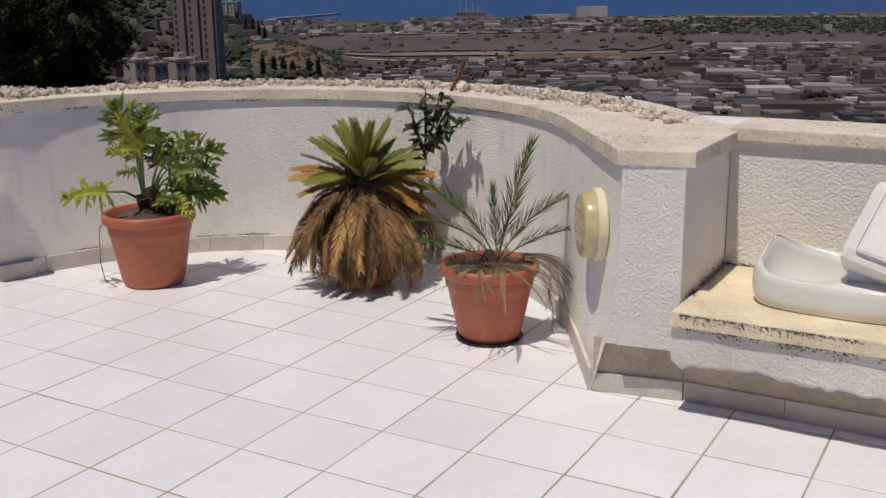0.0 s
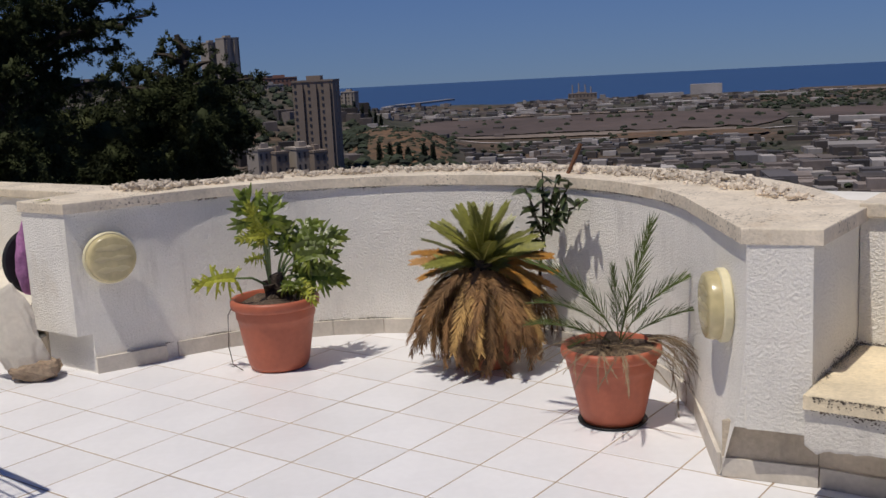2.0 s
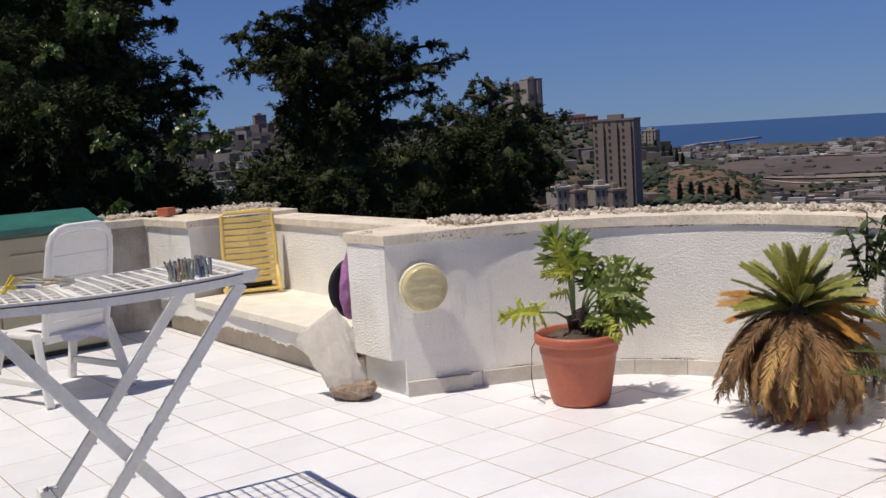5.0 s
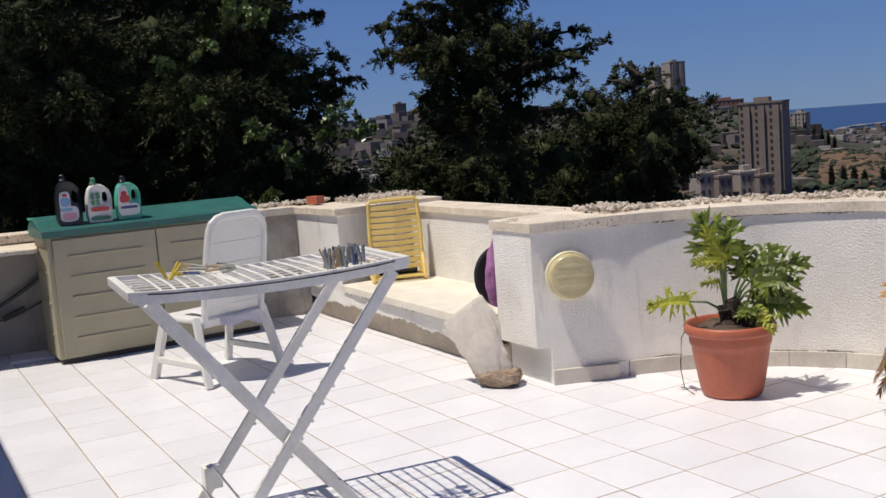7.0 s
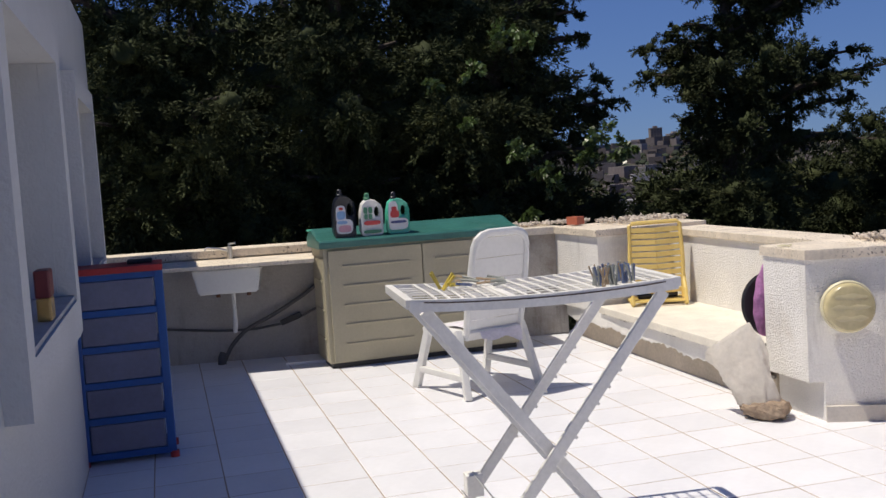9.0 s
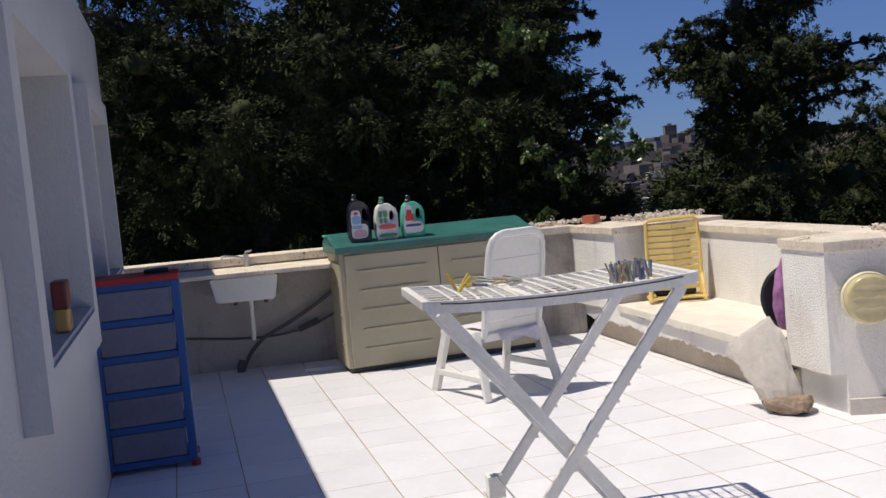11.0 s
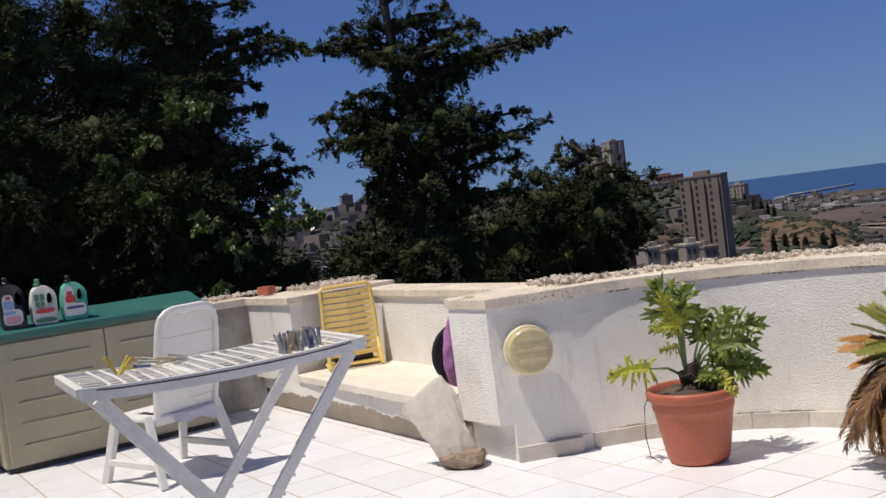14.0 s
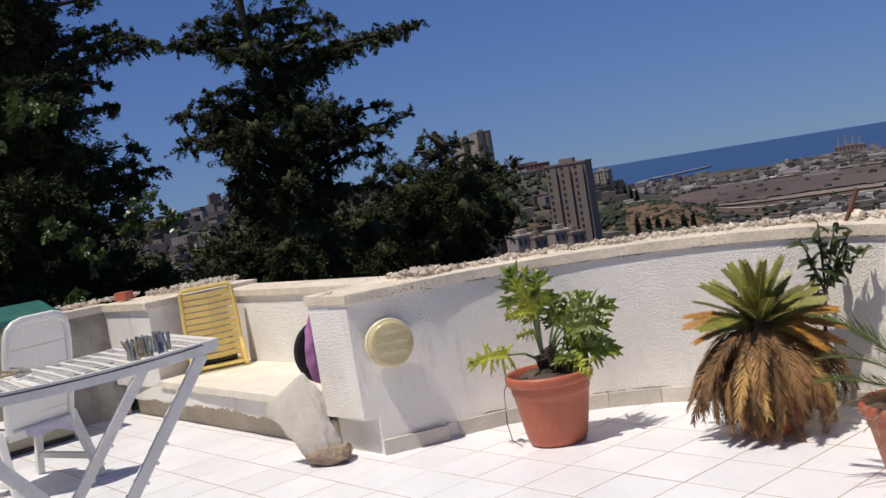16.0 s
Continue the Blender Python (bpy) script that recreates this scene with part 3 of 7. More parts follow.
# where a leaf starts: across, towards the viewer, height; its heading; how far its face turns to the terrace; scale; pale or not
for u, w, z, hu, hw, hz, face, s, pale in ((-0.03, 0.0, 0.36, -0.36, 0.05, 0.90, 1.0, 1.15, 0), (-0.01, -0.03, 0.37, 0.12, -0.15, 0.95, 0.9, 0.90, 0), (-0.04, 0.02, 0.39, -0.25, 0.30, 0.80, 1.0, 0.75, 1), (-0.02, 0.04, 0.37, -0.80, 0.35, 0.10, 0.9, 0.66, 1), (0.0, 0.05, 0.38, -0.20, 0.50, 0.35, 1.0, 0.55, 1),
                                           (-0.04, 0.02, 0.26, -0.95, 0.15, 0.0, 0.8, 0.42, 1), (-0.19, 0.04, 0.165, -0.90, 0.15, 0.02, 0.8, 0.95, 1),
                                           (0.12, 0.0, 0.27, 0.88, 0.05, 0.36, 1.3, 1.15, 0), (0.15, 0.03, 0.25, 0.95, 0.25, 0.16, 1.2, 0.85, 0), (0.10, -0.05, 0.29, 0.60, -0.4, 0.62, 1.0, 0.95, 0), (0.06, -0.03, 0.28, 0.10, -0.3, 0.8, 0.9, 0.75, 0),
                                           (0.13, 0.0, 0.145, 0.92, 0.05, -0.02, 0.9, 1.05, 0), (0.14, -0.04, 0.15, 0.80, -0.4, 0.12, 0.7, 0.95, 0), (0.13, 0.06, 0.12, 0.50, 0.62, -0.38, 1.1, 0.68, 1), (0.05, 0.05, 0.12, 0.55, 0.5, 0.1, 1.0, 0.55, 0)):
    root = R_ * u + F_ * w + Vector((0, 0, z))
    head = (R_ * hu + F_ * hw + Vector((0, 0, hz))).normalized()
    nrm = F_ * face + Vector((0, 0, 0.55))
    nrm = (nrm - head * nrm.dot(head)).normalized()
    m = Matrix((head, nrm.cross(head), nrm)).transposed().to_4x4() @ Matrix.Scale(s, 4)
    m.translation = root
    placed("leaf", (lights if pale else leaves)[(int(100 * (u + z))) % 2], phi, m)
    bm = bmesh.new()
    st = Vector((R_ * 0.015 * (1 if u > 0 else -1))) + Vector((0, 0, 0.10))
    tube(bm, [st, st.lerp(root, 0.5) + Vector((0, 0, 0.025)), root], 0.008, 6, 0.005)
    part("leaf_stalk", bm, STALK, phi)
bm = bmesh.new()
p0 = R_ * -0.20 + F_ * 0.06
tube(bm, [p0 + Vector((0, 0, 0.04)), p0 + R_ * -0.035 + Vector((0, 0, -0.02)), p0 + R_ * -0.045 + Vector((0, 0, -0.18)), p0 + R_ * -0.03 + Vector((0, 0, -0.28)), p0 + R_ * 0.02 + Vector((0, 0, -0.315))], 0.0025, 5)
part("root", bm, BARK, phi, "thin hanging air root")

# dark-leaved shrub behind the cycad
bush = holder("rubber_shrub", "dark oval-leaved shrub leaning on the stucco wall", "plant", m=pose(-0.29, 1.825, 0))
bm = bmesh.new()
tips = []
fork = Vector((0.06, -0.03, 0.60))
tube(bm, [(0, 0, 0), (0.0, 0.0, 0.28), (0.03, -0.02, 0.46), fork], 0.012, 7, 0.008)
for b in ((-0.011, -0.08, 0.867), (0.097, -0.08, 0.944), (0.188, -0.08, 0.936), (0.256, -0.08, 0.896), (0.339, -0.08, 0.82), (0.006, -0.08, 0.766), (0.155, -0.08, 0.712), (0.061, -0.08, 0.665), (0.235, -0.08, 0.823), (0.104, -0.08, 0.844), (0.038, -0.08, 0.594)):
    a = fork.lerp(Vector(b), 0.12)
    tube(bm, [a, a.lerp(Vector(b), 0.5) + Vector((0, 0, 0.02)), b], 0.006, 6, 0.003)
    tips.append((a, Vector(b)))
part("stem", bm, BARK, bush, "thin brown stem")
vs, fs = [], []
strip_leaf(vs, fs, Vector((0, 0, 0)), Vector((1, 0, 0)), Vector((0, 1, 0)), Vector((0, 0, 1)), 0.082, 0.042, 0.30, 5, 0.2)
oval = bpy.data.meshes.new("leaf")
oval.from_pydata([tuple(v) for v in vs], [], fs)
oval.materials.append(LEAF_DARK)
for a, b in tips:
    for j in range(11):
        p = a.lerp(b, 0.45 + 0.55 * j / 10)
        placed("leaf", oval, bush, aim(p.x, p.y, p.z, rnd.uniform(0, 360), rnd.uniform(-55, 50), rnd.uniform(-40, 40), rnd.uniform(0.6, 1.0)))


# ---- lamps and things on the terrace ----
WHITE = material("white_plastic", (0.74, 0.73, 0.70), 0.45, 0.05, 4, 40, 0.1, 60, dirt=(0.55, 0.50, 0.43), dirt_at=0.66)
RACK = material("worn_white_enamel", (0.80, 0.78, 0.735), 0.5, 0.1, 5, 60, 0.1, 60, dirt=(0.40, 0.36, 0.31), dirt_at=0.64)
CREAM = material("cream_plastic", (0.72, 0.66, 0.45), 0.4, 0.06, 5, 50, 0.1, 40)
LAMPGLASS = material("yellowed_lamp_cover", (0.56, 0.48, 0.27), 0.25, 0.16, 3.5, 30, 0.15, 20, dirt=(0.62, 0.54, 0.32), dirt_at=0.52)
# reflected light on the lamp covers, painted as a paler tone
LAMP_SHINE = material("painted_lamp_shine", (0.595, 0.515, 0.30), 0.3, 0.10, 6, 30, 0.1, 20)
BEIGE = material("beige_resin", (0.42, 0.38, 0.27), 0.6, 0.06, 3, 50, 0.15, 90, dirt=(0.33, 0.29, 0.2), dirt_at=0.64)
GREEN = material("green_resin_lid", (0.036, 0.145, 0.126), 0.36, 0.14, 4, 50, 0.15, 80, dirt=(0.13, 0.24, 0.21), dirt_at=0.58)
MINT = material("mint_plastic", (0.10, 0.50, 0.36), 0.35, 0.08, 5, 50, 0.05, 50)
NAVY = material("navy_plastic", (0.012, 0.014, 0.024), 0.3, 0.1, 5, 50, 0.05, 50)
RED = material("red_plastic", (0.38, 0.025, 0.025), 0.45, 0.08, 5, 50, 0.05, 50)
BLUE = material("blue_plastic", (0.012, 0.080, 0.29), 0.4, 0.08, 5, 50, 0.05, 50)
FROST = material("frosted_drawer", (0.15, 0.155, 0.225), 0.35, 0.12, 4, 40, 0.1, 40)
YELLOW = material("yellow_plastic", (0.74, 0.54, 0.17), 0.5, 0.08, 5, 50, 0.1, 50, dirt=(0.66, 0.50, 0.2), dirt_at=0.62)
PURPLE = material("purple_cloth", (0.56, 0.25, 0.52), 0.6, 0.25, 10, 60, 0.4, 40, dirt=(0.66, 0.48, 0.64), dirt_at=0.52, trans=0.3)
CERAMIC = material("white_glazed_ceramic", (0.72, 0.71, 0.67), 0.12, 0.04, 4, 40, 0.0, 40, dirt=(0.62, 0.55, 0.42), dirt_at=0.66)
METAL = material("chromed_metal", (0.62, 0.61, 0.58), 0.3, 0.1, 6, 60, 0.05, 60, metal=0.9)
RUST = material("rusty_brown", (0.16, 0.07, 0.035), 0.8, 0.3, 12, 60, 0.4, 70)
HOSE = material("grey_hose", (0.10, 0.10, 0.10), 0.6, 0.15, 8, 60, 0.2, 90)
SACK = material("pale_plastic_sack", (0.90, 0.86, 0.80), 0.4, 0.08, 9, 50, 0.5, 25, dirt=(0.74, 0.66, 0.56), dirt_at=0.60, trans=0.55, depth=0.02)
ROCK = material("tan_rock", (0.33, 0.245, 0.175), 0.9, 0.25, 10, 60, 0.8, 35, dirt=(0.26, 0.21, 0.16), dirt_at=0.52, depth=0.02)
PEBBLE = material("pale_gravel", (0.70, 0.61, 0.51), 0.9, 0.2, 20, 80, 0.3, 60, per_object=0.3, per_island=0.3)
CLOTH = material("printed_cloth", (0.70, 0.66, 0.70), 0.85, 0.1, 14, 60, 0.3, 60, dirt=(0.22, 0.19, 0.30), dirt_at=0.58)
PEG_B = material("blue_peg", (0.12, 0.16, 0.29), 0.45, 0.1, 5, 50, 0.05, 50)
PEG_G = material("grey_green_peg", (0.33, 0.34, 0.30), 0.5, 0.1, 5, 50, 0.05, 50)
PEG_Y = material("yellow_peg", (0.62, 0.48, 0.08), 0.45, 0.1, 5, 50, 0.05, 50)
PEG_W = material("wood_peg", (0.42, 0.31, 0.19), 0.7, 0.15, 8, 60, 0.2, 60)
PRINT_B = material("blue_print", (0.22, 0.38, 0.62), 0.5, 0.1)
PRINT_W = material("white_print", (0.66, 0.66, 0.68), 0.5, 0.06)
PRINT_B2 = material("dark_blue_print", (0.05, 0.07, 0.20), 0.5, 0.06)
PRINT_R = material("red_print", (0.52, 0.05, 0.05), 0.5, 0.1)
PRINT_G = material("green_print", (0.08, 0.25, 0.14), 0.5, 0.1)
PRINT_P = material("pink_print", (0.62, 0.32, 0.40), 0.5, 0.1)


def wall_lamp(x, y, z, az, label):
    """A round bulkhead lamp, its axis along azimuth az."""
    l = holder("wall_lamp", label, "wall lamp", "round lamps of the niche", pose(x, y, z, 0, 0, az) @ pose(0, 0, 0, 0, 90, 0))
    bm = bmesh.new()
    lathe(bm, [(0, 0), (0.130, 0), (0.135, 0.006), (0.135, 0.030), (0.130, 0.035), (0, 0.035)], 48)
    part("base_ring", bm, CREAM, l, "cream plastic base ring", smooth=False)
    bm = bmesh.new()
    lathe(bm, [(0.125, 0.035), (0.123, 0.066), (0.118, 0.078), (0.110, 0.082), (0.06, 0.084), (0, 0.085)], 48)
    part("cover", bm, LAMPGLASS, l, "yellowed cover with painted reflection bands", smooth=True)
    for x, hw in ((-0.058, 0.085), (-0.004, 0.100), (0.052, 0.086)):
        bm = bmesh.new()                             # low ridges in a paler colour, painting reflected light across the cover
        rows = []
        for i in range(15):
            y = -hw + 2 * hw * i / 14
            k = (1 - (y / hw) ** 4) * (0.8 + 0.2 * math.sin(y * 70 + x * 90))
            rows.append([bm.verts.new((x + dx * k, y, 0.0838 + dz * k)) for dx, dz in ((-0.019, 0.0), (-0.008, 0.002), (0.008, 0.002), (0.019, 0.0))])
        for a, b in zip(rows, rows[1:]):
            for j in range(3):
                bm.faces.new((a[j], a[j + 1], b[j + 1], b[j]))
        part("rib", bm, LAMP_SHINE, l, "paler band of painted reflection", smooth=True)
    return l


wall_lamp(-2.085, 0.515, 0.605, -22, "round cream wall lamp with a yellowed cover")
wall_lamp(1.103, 0.826, 0.585, 213, "round cream wall lamp with a yellowed cover")

# storage box
BOX = pose(-5.06, -1.715, 0, 0, 0, 2.0)     # front corner; +y along the front, -x into the depth
sb = holder("storage_cabinet", "beige resin storage box with a green sloping lid", "storage box", m=BOX)
BW, BD, BH = 1.51, 0.47, 0.90
bm = bmesh.new()
box(bm, -BD, -0.02, 0.0, BW, 0.035, BH, 0.012)
for i in range(3):
    z = 0.2 + 0.22 * i
    box(bm, -BD + 0.08, -0.10, -0.008, 0.004, z, z + 0.018, 0.003)
part("body", bm, BEIGE, sb)
bm = bmesh.new()
box(bm, -BD + 0.02, -0.03, 0.02, BW - 0.02, 0.0, 0.04)
part("base", bm, BLACK, sb, "dark recessed base")
for k in range(2):
    y0 = 0.035 + k * (BW - 0.06) / 2
    y1 = y0 + (BW - 0.06) / 2 - 0.008
    bm = bmesh.new()
    box(bm, -0.022, 0.0, y0, y1, 0.045, BH - 0.02, 0.006)
    door = part("door", bm, BEIGE, sb)
    for i in range(5):
        z = 0.17 + 0.145 * i
        bm = bmesh.new()
        box(bm, -0.001, 0.009, y0 + 0.10, y1 - 0.10, z, z + 0.016, 0.004)
        part("rib", bm, BEIGE, door)
bm = bmesh.new()                                     # a moulded lid: straight skirt, then a dome that falls to the back
prof = [(0.025, BH), (0.027, BH + 0.045), (0.015, BH + 0.058), (-0.10, BH + 0.072), (-0.20, BH + 0.100), (-0.27, BH + 0.128), (-0.33, BH + 0.134), (-0.40, BH + 0.118), (-BD - 0.02, BH + 0.07), (-BD - 0.02, BH)]
ends = []
for y, k in ((-0.03, 0.0), (-0.028, 0.75), (-0.01, 1.0), (BW + 0.01, 1.0), (BW + 0.028, 0.75), (BW + 0.03, 0.0)):
    ends.append([bm.verts.new((x, y, BH + min(z - BH, 0.04) + (max(0.0, z - BH - 0.04)) * (0.5 + 0.5 * k) - (0.004 if k < 0.5 else 0))) for x, z in prof])
for a, b in zip(ends, ends[1:]):
    for q in range(len(prof)):
        w = (q + 1) % len(prof)
        bm.faces.new((a[q], a[w], b[w], b[q]))
bm.faces.new(ends[0][::-1])
bm.faces.new(ends[-1])
part("lid", bm, GREEN, sb, "green weathered lid")
for y0 in (-0.034, BW - 0.10):
    bm = bmesh.new()
    box(bm, -BD * 0.98, -BD * 0.72, y0, y0 + 0.13, BH + 0.112, BH + 0.126, 0.004)
    part("hinge_plate", bm, MINT, sb, "bright green hinge plate")


def bottle(m, body, capm, h, w, d, label, prints):
    """A detergent bottle with a loop handle: an outline with a hole, rounded in depth."""
    b = holder("detergent_bottle", label, "bottle", "detergent bottles on the box", m)
    bm = bmesh.new()
    outline = [(-0.46, 0.0), (0.46, 0.0), (0.5, 0.04), (0.5, 0.62), (0.42, 0.76), (0.22, 0.86), (-0.02, 0.90), (-0.28, 0.88), (-0.42, 0.78), (-0.5, 0.55), (-0.5, 0.04)]
    hole = [(0.18, 0.46), (0.34, 0.46), (0.38, 0.52), (0.36, 0.64), (0.26, 0.72), (0.16, 0.68), (0.13, 0.56)]
    n = 44
    ring_o, ring_i = [], []
    cx, cz = 0.25, 0.58

    def cut(poly, a):
        dx, dz = math.cos(a), math.sin(a)
        best = 9.0
        for (x0, z0), (x1, z1) in zip(poly, poly[1:] + poly[:1]):
            ex, ez = x1 - x0, z1 - z0
            den = dx * ez - dz * ex
            if abs(den) > 1e-9:
                t = ((x0 - cx) * ez - (z0 - cz) * ex) / den
                u = ((x0 - cx) * dz - (z0 - cz) * dx) / den
                if t > 0 and -1e-6 <= u <= 1 + 1e-6:
                    best = min(best, t)
        return (cx + dx * best, cz + dz * best)
    layers = ((-0.5, 0.80), (-0.42, 0.93), (-0.2, 1.0), (0.2, 1.0), (0.42, 0.93), (0.5, 0.80))
    rings = []
    for off, k in layers:
        ro, ri = [], []
        for j in range(n):
            a = math.tau * j / n
            ox, oz = cut(outline, a)
            ix, iz = cut(hole, a)
            ox, oz = ox * (0.9 + 0.1 * k), 0.42 + (oz - 0.42) * (0.94 + 0.06 * k)
            ix, iz = cx + (ix - cx) * (2 - k), cz + (iz - cz) * (2 - k)
            ro.append(bm.verts.new((ox * w, off * d * (0.55 + 0.45 * min(1, (1.15 - oz) * 1.4)), max(0.0, oz) * h)))
            ri.append(bm.verts.new((ix * w, off * d * 0.55, iz * h)))
        rings.append((ro, ri))
    for (o0, i0), (o1, i1) in zip(rings, rings[1:]):
        for j in range(n):
            k = (j + 1) % n
            bm.faces.new((o0[j], o0[k], o1[k], o1[j]))
            bm.faces.new((i0[k], i0[j], i1[j], i1[k]))
    for ro, ri in (rings[0], rings[-1]):
        for j in range(n):
            k = (j + 1) % n
            bm.faces.new((ro[j], ro[k], ri[k], ri[j]))
    body_ob = part("body", bm, body, b, smooth=False)
    bm = bmesh.new()
    lathe(bm, [(0.02, 0), (0.024, 0.004), (0.024, 0.018), (0.019, 0.022), (0.017, 0.05), (0.012, 0.054), (0, 0.054)], 18)
    c = part("cap", bm, capm, b)
    c.matrix_local = pose(-0.16 * w, 0, 0.875 * h)
    for layer, (mtl, x0, x1, z0, z1) in enumerate(prints):
        bm = bmesh.new()                             # a rounded patch that follows the bottle's bulge
        q = 8
        edge = []
        for i in range(28):
            a = math.tau * i / 28
            ca, sa = math.cos(a), math.sin(a)
            ex, ez = abs(ca) ** 0.6 * (1 if ca > 0 else -1), abs(sa) ** 0.6 * (1 if sa > 0 else -1)
            edge.append(((x0 + x1) / 2 + ex * (x1 - x0) / 2, (z0 + z1) / 2 + ez * (z1 - z0) / 2))
        lift = lambda z: d * 0.5 * (0.55 + 0.45 * min(1, (1.15 - z) * 1.4)) + 0.0025 + 0.0012 * layer
        vv = [bm.verts.new((x * w, lift(z), z * h)) for x, z in edge]
        zc = (z0 + z1) / 2
        mid = bm.verts.new(((x0 + x1) / 2 * w, lift(zc), zc * h))
        for i in range(28):
            bm.faces.new((vv[i], vv[(i + 1) % 28], mid))
        part("label_print", bm, mtl, b)
    return b


LZ = BH + 0.072
facing = lambda x, y: BOX @ pose(x, y, LZ, 0, 0, -90) @ pose(0, 0, 0, -7, 0, 0)
bottle(facing(-0.10, 0.19), NAVY, NAVY, 0.345, -0.17, 0.09, "dark navy detergent bottle with a pale printed label",
       ((PRINT_W, -0.40, 0.34, 0.08, 0.40), (PRINT_W, -0.40, 0.04, 0.30, 0.70), (PRINT_B, -0.36, 0.02, 0.40, 0.58), (PRINT_P, -0.30, 0.26, 0.12, 0.27), (PRINT_B, -0.36, 0.10, 0.30, 0.37), (PRINT_R, -0.26, -0.08, 0.60, 0.66)))
bottle(facing(-0.09, 0.395), WHITE, PRINT_G, 0.30, -0.172, 0.09, "white detergent bottle with green and red print",
       ((PRINT_G, -0.38, -0.20, 0.56, 0.72), (PRINT_G, -0.16, 0.02, 0.56, 0.72), (PRINT_G, -0.36, -0.20, 0.42, 0.55), (PRINT_G, -0.16, 0.0, 0.42, 0.55), (PRINT_R, -0.38, 0.36, 0.27, 0.38), (PRINT_G, -0.40, 0.40, 0.06, 0.15)))
bottle(facing(-0.09, 0.60), MINT, NAVY, 0.295, -0.172, 0.09, "mint green softener bottle with a red printed figure",
       ((PRINT_W, -0.46, -0.02, 0.10, 0.84), (PRINT_W, -0.44, 0.42, 0.10, 0.40), (PRINT_R, -0.32, -0.08, 0.58, 0.70), (PRINT_R, -0.38, 0.02, 0.42, 0.60), (PRINT_B2, -0.38, 0.34, 0.27, 0.34)))

# white high-back chair
wc = holder("garden_chair", "white plastic high-back garden chair seen from behind", "chair", m=pose(-3.93, -0.93, 0, 0, 0, 108))
# +y is where a sitter looks
bm = bmesh.new()
prof = [(-0.235, 0.36), (-0.245, 0.62), (-0.235, 0.88), (-0.228, 0.94), (-0.21, 0.985), (-0.175, 1.012), (-0.12, 1.025), (0.12, 1.025), (0.175, 1.012), (0.21, 0.985), (0.228, 0.94), (0.235, 0.88), (0.245, 0.62), (0.235, 0.36)]
back = lambda x, z: (0.88 * x, -0.20 - 0.24 * (z - 0.36), z)
tube(bm, [back(x, z) for x, z in prof], 0.020, 8, flat=1.3)
tube(bm, [back(-0.235, 0.40), back(0.235, 0.40)], 0.018, 8)
part("back_frame", bm, WHITE, wc)
bm = bmesh.new()
for i in range(5):
    z0 = 0.35 + 0.130 * i
    a = [bm.verts.new(Vector(back(x, z)) + Vector((0, yy, 0))) for yy in (0.0, 0.012) for x, z in ((-0.222, z0), (0.222, z0), (0.215 if i < 4 else 0.20, z0 + 0.126), (-0.215 if i < 4 else -0.20, z0 + 0.126))]
    for q in ((0, 1, 2, 3), (7, 6, 5, 4), (0, 1, 5, 4), (1, 2, 6, 5), (2, 3, 7, 6), (3, 0, 4, 7)):
        bm.faces.new([a[k] for k in q])
part("back_panel", bm, WHITE, wc)
bm = bmesh.new()
box(bm, -0.24, 0.24, -0.22, 0.26, 0.375, 0.405, 0.012)
part("seat", bm, WHITE, wc)
for sx in (-1, 1):
    for y0, y1 in ((-0.30, -0.17), (0.30, 0.16)):
        bm = bmesh.new()
        bar(bm, (sx * 0.285, y0, 0.0), (sx * 0.245, y1, 0.42), 0.045, 0.05, bevel=0.008)
        part("leg", bm, WHITE, wc)
    bm = bmesh.new()
    bar(bm, (sx * 0.275, -0.255, 0.13), (sx * 0.275, 0.255, 0.13), 0.035, 0.04, bevel=0.008)
    part("stretcher", bm, WHITE, wc)
cl = holder("seat_cloth", "crumpled printed cloth on the white chair seat", "cloth", m=pose(-3.93, -0.93, 0, 0, 0, 108))
n = 16
vs = [(x, y - 0.02, 0.412 + 0.012 * noise.noise((9 * x, 9 * y, 2)) + (0.0 if abs(y) < 0.2 else -1.2 * (abs(y) - 0.2)) + 0.01) for x in np.linspace(-0.16, 0.17, n) for y in np.linspace(-0.19, 0.12, n)]
fs = [(i * n + j, i * n + j + 1, (i + 1) * n + j + 1, (i + 1) * n + j) for i in range(n - 1) for j in range(n - 1)]
mesh_from("fabric", vs, fs, CLOTH, cl, smooth=True)
vs = []
for i in range(15):                                  # the edge that hangs out under the backrest
    x = -0.13 + 0.32 * i / 14
    for j in range(6):
        z = 0.405 - (0.045 + 0.03 * noise.noise((x * 9, 4, 1)) + 0.03 * i / 14) * j / 5
        vs.append((x, -0.245 - 0.012 * noise.noise((x * 22, j * 0.4, 3)) - 0.004 * j, z))
fs = [(i * 6 + j, i * 6 + j + 1, (i + 1) * 6 + j + 1, (i + 1) * 6 + j) for i in range(14) for j in range(5)]
mesh_from("hanging_edge", vs, fs, CLOTH, cl, smooth=True)
vs = []
for i in range(7):                                   # a corner that falls over the seat's side
    for j in range(9):
        z = 0.415 - 0.075 * j / 8 * (0.75 + 0.25 * i / 6)
        vs.append((0.262 + 0.010 * noise.noise((i * 0.7, j * 0.5, 6)), -0.12 + 0.075 * i / 6, z))
fs = [(i * 9 + j, i * 9 + j + 1, (i + 1) * 9 + j + 1, (i + 1) * 9 + j) for i in range(6) for j in range(8)]
mesh_from("hanging_corner", vs, fs, CLOTH, cl, smooth=True)

